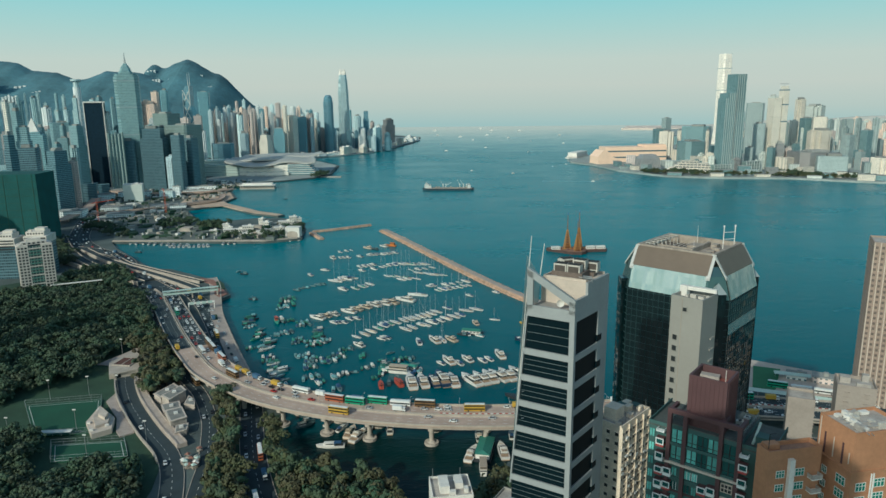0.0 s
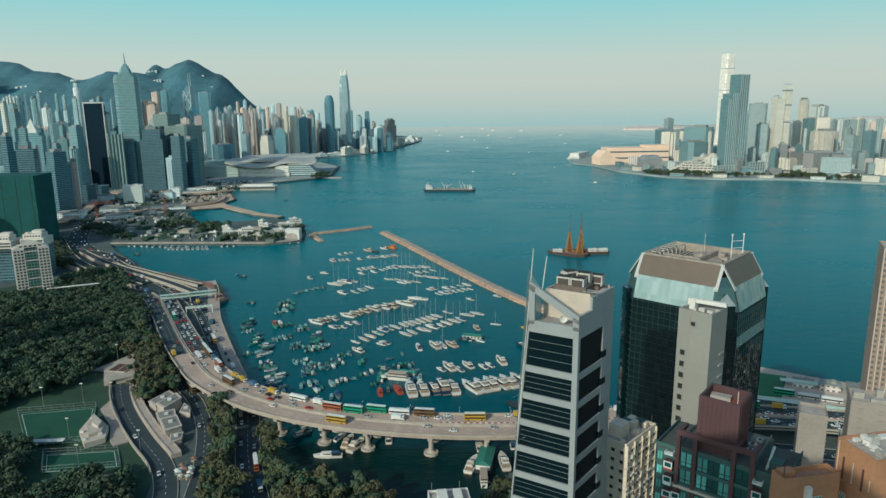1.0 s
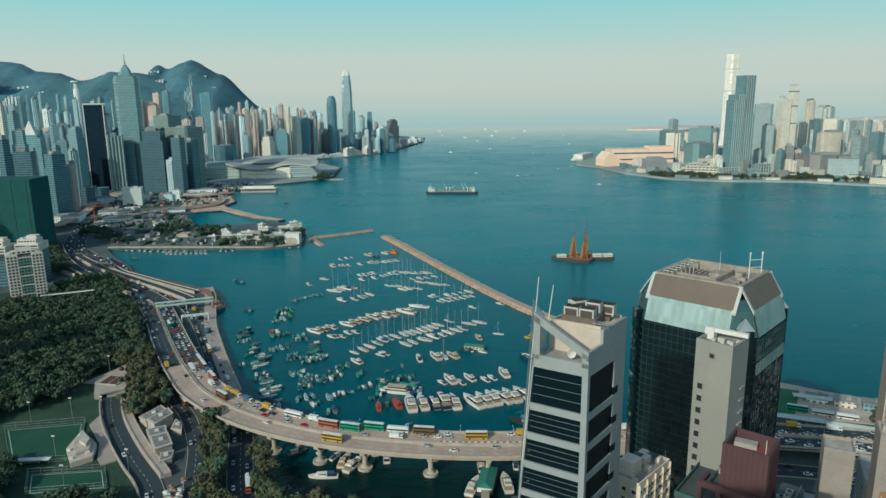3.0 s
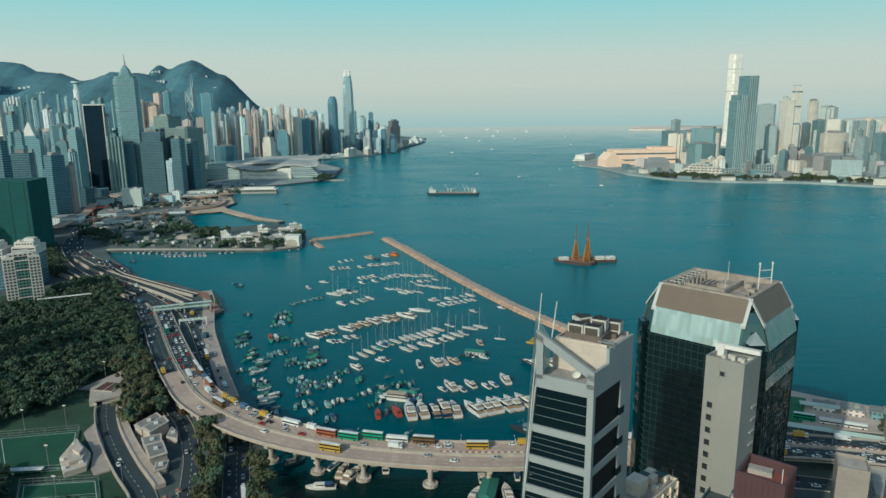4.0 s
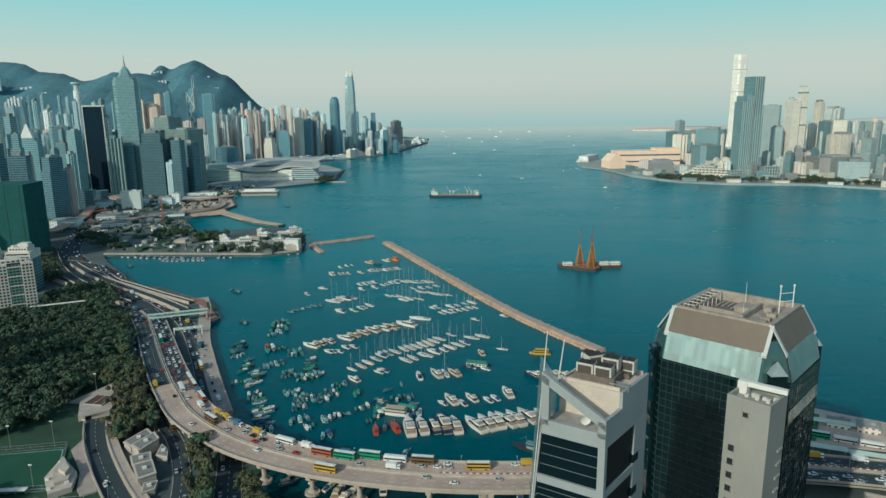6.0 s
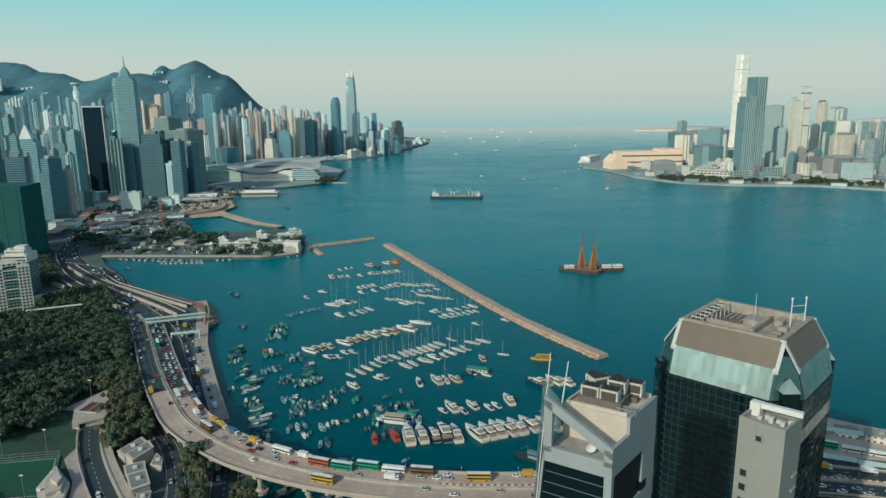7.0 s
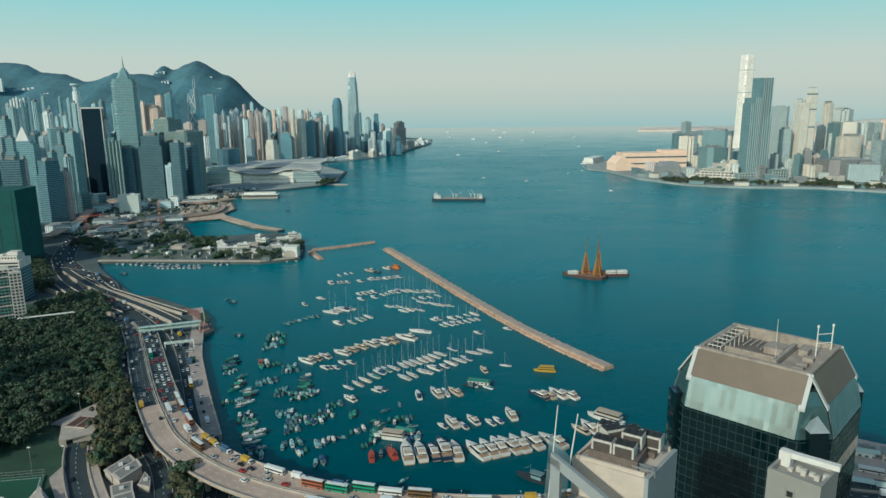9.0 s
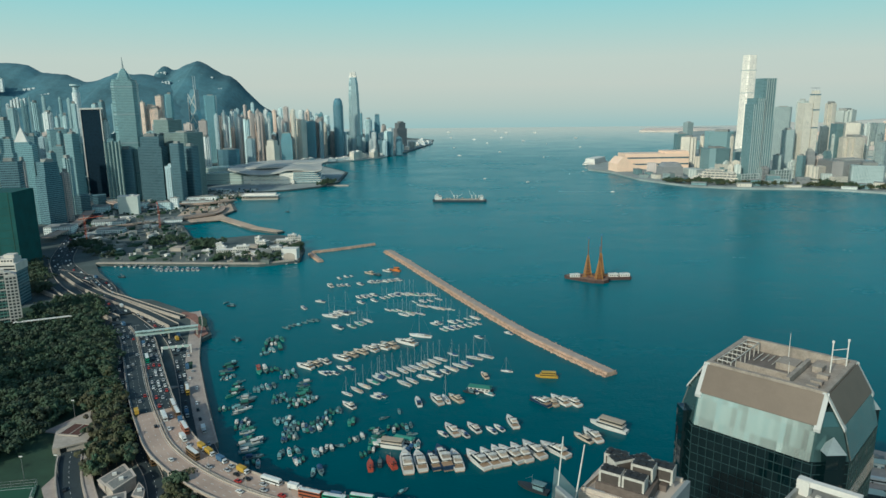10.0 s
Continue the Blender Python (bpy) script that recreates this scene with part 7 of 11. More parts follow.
# ---- near towers ----
T1WHITE = M("pale grey cladding", (0.315, 0.325, 0.32), 0.55, var=0.12, scale=0.12, bump=0.0)
T1GLASS, nt, bs = base_material("dark tinted glazing", 0.3)
bs.inputs["Base Color"].default_value = (0.006, 0.014, 0.018, 1)
bs.inputs["Specular IOR Level"].default_value = 0.03
BEIGE_IN = M("beige plaster", (0.55, 0.46, 0.38), 0.8, var=0.15, scale=0.2)
STAINED = M("stained beige screed", (0.33, 0.275, 0.225), 0.9, var=0.45, scale=0.35)
CHILL = M("weathered plant casing", (0.52, 0.48, 0.42), 0.7, var=0.3, scale=0.8)
GLASS_FIN, nt, bs = base_material("pale glass screen", 0.1)
bs.inputs["Base Color"].default_value = (0.55, 0.70, 0.68, 1)
bs.inputs["Alpha"].default_value = 0.5

RAIL = M("pale grey rail", (0.17, 0.20, 0.20), 0.5, var=0.1, scale=1)
FL, FR, BR, BL = Vector((15.9, 148.1)), Vector((27.6, 141.3)), Vector((39.6, 156.8)), Vector((27.9, 165.0))


def quad(a, b, c, d, inset=0.0):
    ctr = (a + b + c + d) / 4
    return [tuple(p + (ctr - p).normalized() * inset) for p in (a, b, c, d)]


slim = thing("slim_office_tower", "slim pale-grey office tower with black window bays and a slanted crown", "tower")
g = G()
def flare(z):
    """How far the left flank leans out at a height: it widens downwards."""
    return 0.086 * (131.5 - z) if z > 80 else 4.43 + 0.012 * (80 - z)


def leaned(z, inset=0.0):
    k = (FR - FL).normalized() * flare(z)
    return quad(FL - k, FR, BR, BL - k, inset)


prism(g, leaned(80, 0.7), 80, 131.5, leaned(131.5, 0.7))
prism(g, leaned(3, 0.7), 3, 80, leaned(80, 0.7))
part("glazing", g, T1GLASS, slim, "black reflective window bays")
uF, uR = (FR - FL).normalized(), (BR - FR).normalized()
LF, LR = (FR - FL).length, (BR - FR).length
nF, nR = Vector((uF.y, -uF.x)), Vector((uR.y, -uR.x))


def slab(g, o, u, n, s0, s1, z0, z1, depth=0.8, out=0.0):
    """A panel on a wall that starts at o and runs along u; n points outwards."""
    a, b = o + u * s0 + n * out, o + u * s1 + n * out
    prism(g, [tuple(a - n * depth), tuple(a), tuple(b), tuple(b - n * depth)][::-1], z0, z1)


g = G()
for k in range(16):
    z1 = 121.6 - 7.75 * k
    slab(g, FL, uF, nF, 0.3 - flare(z1), LF, z1 - 1.75, z1)
    part("floor_band", g, T1WHITE, slim, "pale spandrel band")
    g = G()
    slab(g, FR, uR, nR, 0, 14.2, z1 - 1.75, z1)
    part("floor_band", g, T1WHITE, slim, "pale spandrel band")
    g = G()
slab(g, FL, uF, nF, 0.0, LF, 130.9, 133.0)
slab(g, FR, uR, nR, 0.0, LR, 130.9, 133.0)
part("floor_band", g, T1WHITE, slim, "pale spandrel bands")
g = G()
slab(g, FL, uF, nF, LF - 1.15, LF + 0.02, 3, 131.0, 1.5, 0.02)
slab(g, FR, uR, nR, -0.02, 1.0, 3, 131.0, 1.5, 0.02)
part("corner_pier", g, T1WHITE, slim, "pale corner pier")
g = G()
e0, e1 = FL - uF * flare(80), FL
prism(g, [tuple(e0 - nF), tuple(e0 + uF * 0.4 - nF), tuple(e0 + uF * 0.4), tuple(e0)], 80, 133.0, [tuple(e1 - nF), tuple(e1 + uF * 0.4 - nF), tuple(e1 + uF * 0.4), tuple(e1)])
part("corner_pier", g, T1WHITE, slim, "pale corner pier")
g = G()
slab(g, FR, uR, nR, 13.8, LR, 3, 131.0, 1.5, 0.02)
part("side_wall", g, T1WHITE, slim, "pale solid side wall")
g = G()
for k in range(16):
    z1 = 121.6 - 7.75 * k
    slab(g, FR, uR, nR, 13.6, 16.2, z1 + 0.3, z1 + 2.2, 0.4, 0.03)
    part("side_notch", g, T1GLASS, slim, "short dark slot in the side wall")
    g = G()
g = G()
for k in range(16):
    zt = 130.9 if k == 0 else 121.6 - 7.75 * k + 6.0
    zb = 121.6 - 7.75 * k
    for j in range(1, 4):
        z = zb + (zt - zb) * j / 4.0
        slab(g, FL, uF, nF, 0.5 - flare(z), LF - 1.2, z - 0.045, z + 0.045, 0.12, -0.45)
        part("window_rail", g, RAIL, slim, "thin horizontal window rail")
        g = G()
g = G()
for k in range(16):
    zb = 121.6 - 7.75 * k
    for o, u, n, s in ((FL, uF, nF, LF - 1.75),):
        a = o + u * s + n * 0.0
        b = o + u * (s + 0.9)
        prism(g, [tuple(a - n * 0.6), tuple(b - n * 0.6), tuple(b), tuple(a)], zb, zb + 0.05, [tuple(b - n * 0.61), tuple(b - n * 0.6), tuple(b), tuple(b - n * 0.01)])
part("bay_chamfer", g, T1WHITE, slim)
# slanted front crown with a triangular opening
g = G()
def slanted(o, u, n, s0, s1, z0a, z0b, z1a, z1b, depth):
    a, b = o + u * s0, o + u * s1
    a2, b2 = a - n * depth, b - n * depth
    add(g, [(a.x, a.y, z0a), (b.x, b.y, z0b), (b2.x, b2.y, z0b), (a2.x, a2.y, z0a), (a.x, a.y, z1a), (b.x, b.y, z1b), (b2.x, b2.y, z1b), (a2.x, a2.y, z1a)],
        [(3, 2, 1, 0), (4, 5, 6, 7), (0, 1, 5, 4), (1, 2, 6, 5), (2, 3, 7, 6), (3, 0, 4, 7)])
slanted(FL, uF, nF, 0, LF, 142.2, 134.6, 144.2, 136.8, 0.9)
slanted(FL, uF, nF, 0, 1.7, 133.0, 133.0, 143.6, 142.9, 0.92)
slanted(FL, uF, nF, LF - 1.6, LF + 0.02, 133.0, 133.0, 136.5, 136.0, 0.92)
slanted(FL, uF, nF, 0, LF, 133.0, 133.0, 134.0, 134.0, 0.9)
slanted(FR, uR, nR, 0, 7.0, 132.9, 132.9, 136.8, 136.8, 0.7)
slanted(FR, uR, nR, 7.0, LR, 132.9, 132.9, 140.2, 140.2, 0.7)
part("crown", g, T1WHITE, slim, "slanted pale crown wall with a triangular opening")
g = G()
roof_poly = [FL + uR * 7.5, FR + uR * 7.2 - uF * 0.75, BR - uF * 0.75, BL]
prism(g, [tuple(p) for p in roof_poly], 132.0, 140.0)
part("roof_block", g, BEIGE_IN, slim, "beige plastered roof block")
g = G()
prism(g, quad(FL, FR, BR, BL, 0.9), 132.2, 133.2)
part("terrace", g, M("stained roof screed", (0.33, 0.30, 0.27), 0.9, var=0.4, scale=0.5), slim)
g = G()
slab(g, FL + uR * 7.5, uF, nF, 3.0, 4.6, 134.0, 136.3, 0.1, 0.05)
slab(g, FL + uR * 7.5, uF, nF, 8.0, 9.0, 137.6, 138.8, 0.1, 0.05)
part("door", g, DARK, slim, "dark plant-room door and vent")
g = G()
for s0, s1, t0, t1 in ((0.4, LF - 1.0, 7.7, 8.1), (0.4, 0.8, 7.7, LR - 0.5), (0.4, LF - 1.0, LR - 0.9, LR - 0.5)):
    p = [FL + uF * s0 + uR * t0, FL + uF * s1 + uR * t0, FL + uF * s1 + uR * t1, FL + uF * s0 + uR * t1]
    prism(g, [tuple(q) for q in p], 140.0, 140.7)
part("roof_kerb", g, BEIGE_IN, slim)
ang1 = math.degrees(math.atan2(uF.y, uF.x))
for i in range(2):
    p = FL + nF * 0.5 - uF * (0.3 - 1.6 * i) + uR * (1.2 + 3.4 * i) - nF * (0.0 if i == 0 else 0.5)
    g = G()
    q = p - uF * (flare(80) if i == 0 else 0.6) + uF * 0.2
    rod(g, (q.x, q.y, 80 if i == 0 else 139), (p.x + uF.x * 0.9, p.y + uF.y * 0.9, 152.6 if i == 0 else 150.0), 0.15, 6, 0.09)
    part("mast", g, WHITE, slim, "tall thin white corner mast")
g = G()
uL = (BL - FL).normalized()
a, b = FL - uF * 0.25, FL + uL * 8.0 - uF * 0.25
k_ = uF * flare(95)
add(g, [(a.x - k_.x, a.y - k_.y, 95), (b.x - k_.x, b.y - k_.y, 95), (b.x, b.y, 139.5), (a.x, a.y, 147.5), (a.x - k_.x + .05, a.y - k_.y + .05, 95), (b.x - k_.x + .05, b.y - k_.y + .05, 95), (b.x + .05, b.y + .05, 139.5), (a.x + .05, a.y + .05, 147.5)], [(0, 1, 2, 3), (7, 6, 5, 4), (0, 3, 7, 4), (3, 2, 6, 7)])
part("glass_fin", g, GLASS_FIN, slim, "pale translucent glass side screen")
g = G()
for z in (101, 109, 117, 125, 133, 141):
    rod(g, (a.x, a.y, z), (a.x - uF.x * 0.6 + nF.x * .5, a.y - uF.y * 0.6 + nF.y * .5, z), 0.06, 4)
part("bracket", g, STEEL, slim)

FAN = M("dark fan grille", (0.03, 0.03, 0.03), 0.6, var=0.2, scale=2)
def chiller(m):
    c = thing("chiller", "weathered rooftop chiller with dark round fans", "chiller", m, "rooftop chillers")
    g = G()
    box(g, 0, 0, 0.5, 3.6, 2.4, 2.3)
    for sx in (-1.5, 1.5):
        box(g, sx, 0, 0, 0.3, 2.2, 0.5)
    part("casing", g, CHILL, c)
    g = G()
    box(g, 0, 0, 2.8, 3.3, 2.1, 0.05)
    part("grille", g, FAN, c, "dark fan deck")
    g = G()
    fan = mesh_of("fan", (lambda q: (cyl(q, 0, 0, 0, 0.5, 0.16, 10), cyl(q, 0, 0, 0.16, 0.14, 0.05, 6), q)[2])(G()), FAN)
    for sx in (-1.2, 0, 1.2):
        for sy in (-0.55, 0.55):
            f = new("fan", fan)
            f.parent = c
            f.matrix_basis = pose(sx, sy, 2.85)
    for sy in (-1.22, 1.22):
        box(g, 0, sy, 0.8, 2.9, 0.06, 1.6)
    part("louvre", g, M("dark brown louvres", (0.075, 0.06, 0.05), 0.7, var=0.3, scale=1.0), c)
    return c
ch0 = None
for i, (a, b) in enumerate(((4.4, 10.0), (8.2, 10.0), (4.4, 13.0), (8.2, 13.2), (10.4, 15.8), (6.4, 16.0), (2.6, 15.6))):
    p = FL + uF * a + uR * b
    m = pose(p.x, p.y, 140.6 + (1.4 if i in (2, 3) else 0.6), 0, 0, ang1 + 50 if i % 3 == 2 else ang1)
    ch0 = chiller(m) if ch0 is None else copy_thing(ch0, m)
pw = thing("roof_platform", "low steel platform and pipework on the roof", "platform")
g = G()
for a, b, w, d, z in ((6.3, 11.6, 8.6, 6.4, 140.9), (8.4, 15.6, 6.0, 2.6, 140.75), (2.8, 15.6, 4.0, 2.6, 140.75)):
    p = FL + uF * a + uR * b
    box(g, p.x, p.y, 140.02, w, d, z - 140.02 + (1.1 if b > 11 and a == 6.3 else 0.35), ang1)
part("grating", g, M("brown steel grating", (0.15, 0.115, 0.095), 0.8, var=0.4, scale=1.2), pw, "brown steel staging")
g = G()
rr = random.Random(2)
for i in range(34):
    p = FL + uF * rr.uniform(1.2, 11) + uR * (rr.uniform(8.0, 9.6) if i < 18 else rr.uniform(8.5, 17))
    q = p + (uF if i % 2 else uR) * rr.uniform(1.5, 4)
    z = 140.3 + rr.random() * 1.1
    rod(g, (p.x, p.y, z), (q.x, q.y, z), 0.16, 5)
    rod(g, (q.x, q.y, 140.0), (q.x, q.y, z), 0.1, 4)
part("pipe", g, STEEL, pw)
dish = thing("satellite_dish", "small white satellite dish on the roof terrace", "dish")
p = FL + uF * 8.2 + uR * 2.4
g = G()
rod(g, (p.x, p.y, 133.1), (p.x, p.y, 134.6), 0.09, 5)
part("pole", g, STEEL, dish)
g = G()
loft(g, [[tuple(Vector((p.x, p.y, 135.0)) + Vector((r * math.cos(w), -h, r * math.sin(w)))) for w in [2 * math.pi * k / 14 for k in range(14)]] for r, h in ((0.05, 0.0), (0.6, 0.12), (1.0, 0.4), (1.02, 0.44), (0.6, 0.2), (0.05, 0.08))])
part("bowl", g, WHITE, dish)

# dark glass tower with sloping shoulders
TURN2 = -41.8
def pane_tilt(nt, bs, size, much, tall=1.0):
    """Each pane of a glass wall sits a little out of true, and mirrors another bit of sky."""
    tc = nt.nodes.new("ShaderNodeTexCoord")
    sc = nt.nodes.new("ShaderNodeVectorMath")
    sc.operation = 'MULTIPLY'
    sc.inputs[1].default_value = (1.0 / size, 1.0 / size, 1.0 / (size * tall))
    nt.links.new(tc.outputs["Object"], sc.inputs[0])
    fl = nt.nodes.new("ShaderNodeVectorMath")
    fl.operation = 'FLOOR'
    nt.links.new(sc.outputs[0], fl.inputs[0])
    wnz = nt.nodes.new("ShaderNodeTexWhiteNoise")
    nt.links.new(fl.outputs[0], wnz.inputs["Vector"])
    off = nt.nodes.new("ShaderNodeVectorMath")
    off.operation = 'MULTIPLY_ADD'
    off.inputs[1].default_value = (much,) * 3
    off.inputs[2].default_value = (-much / 2,) * 3
    nt.links.new(wnz.outputs["Color"], off.inputs[0])
    geo = nt.nodes.new("ShaderNodeNewGeometry")
    sm = nt.nodes.new("ShaderNodeVectorMath")
    nt.links.new(off.outputs[0], sm.inputs[0])
    nt.links.new(geo.outputs["Normal"], sm.inputs[1])
    nm = nt.nodes.new("ShaderNodeVectorMath")
    nm.operation = 'NORMALIZE'
    nt.links.new(sm.outputs[0], nm.inputs[0])
    nt.links.new(nm.outputs[0], bs.inputs["Normal"])


T2GLASS, nt, bs = base_material("dark green-black curtain glass", 0.05)
bs.inputs["Base Color"].default_value = (0.003, 0.011, 0.013, 1)
bs.inputs["Specular IOR Level"].default_value = 1.0
pane_tilt(nt, bs, 2.5, 0.16)
T2SLOPE, nt, bs = base_material("sloping mirror glass", 0.08, 0.85)
bs.inputs["Base Color"].default_value = (0.56, 0.585, 0.53, 1)
pane_tilt(nt, bs, 1.3, 0.085, 7.0)
bs.inputs["Roughness"].default_value = 0.24
T2CORNER, nt, bs = base_material("dim corner glass", 0.2, 0.6)
bs.inputs["Base Color"].default_value = (0.10, 0.17, 0.17, 1)
pane_tilt(nt, bs, 1.6, 0.06)
BAYROOF = M("grey metal bay roof", (0.30, 0.34, 0.34), 0.55, 0.2, var=0.2, scale=0.4)
T2BROWN = M("brownish roof cladding", (0.150, 0.112, 0.082), 0.5, 0.2, var=0.15, scale=0.2)
T2RIB = M("white rib cladding", (0.50, 0.49, 0.46), 0.5, var=0.08, scale=0.3)
MULLION = M("grey-green mullions", (0.048, 0.088, 0.090), 0.4, 0.3, var=0.1, scale=0.5)
big = thing("dark_glass_tower", "broad dark glass office tower with sloping brown shoulders and white ribs", "tower", pose(85.9, 226.0, 0, 0, 0, TURN2))
HU, HV, OUT = 14.6, 13.5, 6.3
def octagon(o):
    """The outline o metres outside the roof's rectangle, its corners cut."""
    u, v, c = HU + o, HV + o, o
    return [(-u + c, -v), (u - c, -v), (u, -v + c), (u, v - c), (u - c, v), (-u + c, v), (-u, v - c), (-u, -v + c)]
g = G()
prism(g, octagon(OUT), 3, 118.5)
part("curtain_wall", g, T2GLASS, big, "dark green-black glass wall")
g = G()
prism(g, octagon(OUT - 0.1), 118.5, 126.6, octagon(3.95))
prism(g, octagon(3.9), 126.6, 129.8, octagon(2.0))
part("shoulder_core", g, T2CORNER, big, "dim sloping corner glass")
def slope_panel(a, b, c, d, th=0.25):
    g = G()
    a, b, c, d = (Vector(p) for p in (a, b, c, d))
    n = (b - a).cross(d - a).normalized() * th
    add(g, [tuple(p) for p in (a, b, c, d)] + [tuple(p + n) for p in (a, b, c, d)], [(3, 2, 1, 0), (4, 5, 6, 7), (0, 1, 5, 4), (1, 2, 6, 5), (2, 3, 7, 6), (3, 0, 4, 7)])
    return g
for k, (L, o0) in enumerate(((HU, HV), (HV, HU), (HU, HV), (HV, HU))):
    m = Matrix.Rotation(math.pi / 2 * k, 4, 'Z')
    def P(s, o, z):
        return m @ Vector((s, -(o0 + o), z))
    e = 0.5
    part("shoulder_glass", slope_panel(P(-L + e, OUT + 0.05, 118.4), P(L - e, OUT + 0.05, 118.4), P(L - e, 4.1, 126.7), P(-L + e, 4.1, 126.7)), T2SLOPE, big, "sloping mirror-glass shoulder")
    part("shoulder_panel", slope_panel(P(-L + e, 4.1, 126.7), P(L - e, 4.1, 126.7), P(L - e, 0.1, 133.4), P(-L + e, 0.1, 133.4)), T2BROWN, big, "brownish sloping roof panel")
    for s in (-1, 1):
        g = G()
        a, b = P(s * (L - 0.2), 0.0, 133.9), P(s * (L - 0.2), 4.7, 126.2)
        side = (m @ Vector((1, 0, 0))) * 0.75
        upv = Vector((0, 0, 0.7))
        add(g, [tuple(v) for v in (a - side, a + side, b + side, b - side, a - side - upv, a + side - upv, b + side - upv, b - side - upv)], [(0, 1, 2, 3), (7, 6, 5, 4), (0, 4, 5, 1), (1, 5, 6, 2), (2, 6, 7, 3), (3, 7, 4, 0)])
        part("rib", g, T2RIB, big, "white sloping rib")
# glazing bars of the four wide faces and the cut corners
oc = octagon(OUT)
for i in range(8):
    a, b = Vector(oc[i]), Vector(oc[(i + 1) % 8])
    d = b - a
    n = Vector((d.y, -d.x)).normalized()
    ang = math.degrees(math.atan2(d.y, d.x))
    g = G()
    cols = max(3, int(d.length / 2.0))
    for j in range(cols + 1):
        p = a + d * j / cols + n * 0.06
        box(g, p.x, p.y, 3, 0.11, 0.2, 115.3, ang)
    c = (a + b) / 2 + n * 0.06
    for j in range(46):
        box(g, c.x, c.y, 5.2 + j * 2.5, d.length, 0.2, 0.1, ang)
    part("mullion", g, MULLION, big, "grid of grey-green glazing bars")
# small bays with pyramid roofs on the cut corners
for k in range(4):
    m = Matrix.Rotation(math.pi / 2 * k, 4, 'Z')
    hu, hv = (HU, HV) if k % 2 == 0 else (HV, HU)
    q = m @ Vector((hu + OUT / 2, -hv - OUT / 2, 0))
    a = 45 + 90 * k
    g = G()
    box(g, q.x, q.y, 3, 4.6, 3.6, 118.2, a)
    part("corner_bay", g, T2GLASS, big, "glazed corner bay")
    if k > 1:
        continue
    g = G()
    box(g, q.x, q.y, 121.2, 4.9, 3.9, 3.6, a, 0.03)
    part("bay_roof", g, BAYROOF, big, "small grey pyramid roof")
# sloping setbacks on the right flank
for zc in (109.0,):
    g = G()
    for s0, s1, mt in ((-HV - 0.3, HV + 0.3, 0),):
        a = [(HU + OUT + 0.1, s0, zc - 3.2), (HU + OUT + 0.1, s1, zc - 3.2), (HU + OUT + 0.1, s1, zc + 0.6), (HU + OUT + 0.1, s0, zc + 0.6), (HU + OUT + 0.45, s0, zc - 3.2), (HU + OUT + 0.45, s1, zc - 3.2), (HU + OUT + 0.25, s1, zc + 0.6), (HU + OUT + 0.25, s0, zc + 0.6)]
        add(g, a, [(0, 1, 2, 3), (7, 6, 5, 4), (0, 4, 5, 1), (1, 5, 6, 2), (2, 6, 7, 3), (3, 7, 4, 0)])
    part("flank_glass", g, T2SLOPE, big, "sloping mirror-glass strip")
# roof well with plant, parapet
g = G()
for sx, sy, w, d in ((0, -HV + 0.6, 2 * HU, 1.2), (0, HV - 0.6, 2 * HU, 1.2), (-HU + 0.6, 0, 1.2, 2 * HV - 2.4), (HU - 0.6, 0, 1.2, 2 * HV - 2.4)):
    box(g, sx, sy, 130.0, w, d, 4.1)
box(g, 9.5, 0, 130.0, 8.0, 2 * HV - 2.4, 2.6)
for y in (-9.5, -6.2, -1.0):
    box(g, 10.4, y, 132.6, 2.6, 1.8, 1.1)
box(g, 8.2, 3.4, 132.6, 2.2, 3.6, 1.6)
part("roof_kerb", g, STAINED, big, "stained beige roof kerb")
g = G()
box(g, -4, 0, 129.0, 22, 26, 1.9)
part("roof_well", g, M("dark stained roof", (0.16, 0.135, 0.115), 0.9, var=0.5, scale=0.4), big)
g = G()
box(g, 4.8, -2.0, 130.8, 1.0, 17, 3.4)
box(g, -3, -6.0, 130.8, 13, 0.6, 2.6)
box(g, 0.5, 5.0, 130.8, 5.0, 6.0, 2.0)
part("roof_screen", g, STAINED, big, "stained beige roof screens")
roof_frame = thing("roof_steelwork", "rusty steel frames and pipes in the roof well", "steelwork", pose(85.9, 226.0, 130.9, 0, 0, TURN2))
g = G()
for i in range(7):
    y = -10 + i * 3.4
    for x in (-13, -9.5):
        rod(g, (x, y, 0), (x, y, 3.2), 0.16, 5)
    rod(g, (-13, y, 3.2), (-9.5, y, 3.2), 0.16, 5)
for x in (-13, -9.5):
    rod(g, (x, -10, 3.2), (x, 10.4, 3.2), 0.16, 5)
for i in range(8):
    rod(g, (-8 + i * 1.6, 3 + (i % 3), 0.5), (-8 + i * 1.6, 10, 0.5), 0.16, 5)
part("frame", g, CHILL, roof_frame)
for k, (x, y, h) in enumerate(((-1.0, 9.0, 8.5), (3.0, -4.0, 5.0))):
    pm = thing("roof_mast", "thin white lightning mast on the roof", "mast", pose(85.9, 226.0, 130.9, 0, 0, TURN2) @ pose(x, y, 0))
    g = G()
    rod(g, (0, 0, 0), (0, 0, h), 0.12, 5, 0.05)
    part("pole", g, WHITE, pm)
bmu = thing("goalpost_mast", "pair of white steel posts with crossbars", "mast", pose(85.9, 226.0, 132.6, 0, 0, TURN2) @ pose(12.0, 6.0, 0))
g = G()
for x in (-2.4, 2.4):
    rod(g, (x * 0.55, x * 0.8, 0), (x * 0.55, x * 0.8, 8.4), 0.16, 6)
    box(g, x * 0.55, x * 0.8, 8.2, 0.5, 0.5, 0.6)
for z in (3.6, 6.2):
    rod(g, (-1.32, -1.92, z), (1.32, 1.92, z), 0.1, 5)
part("post", g, WHITE, bmu)

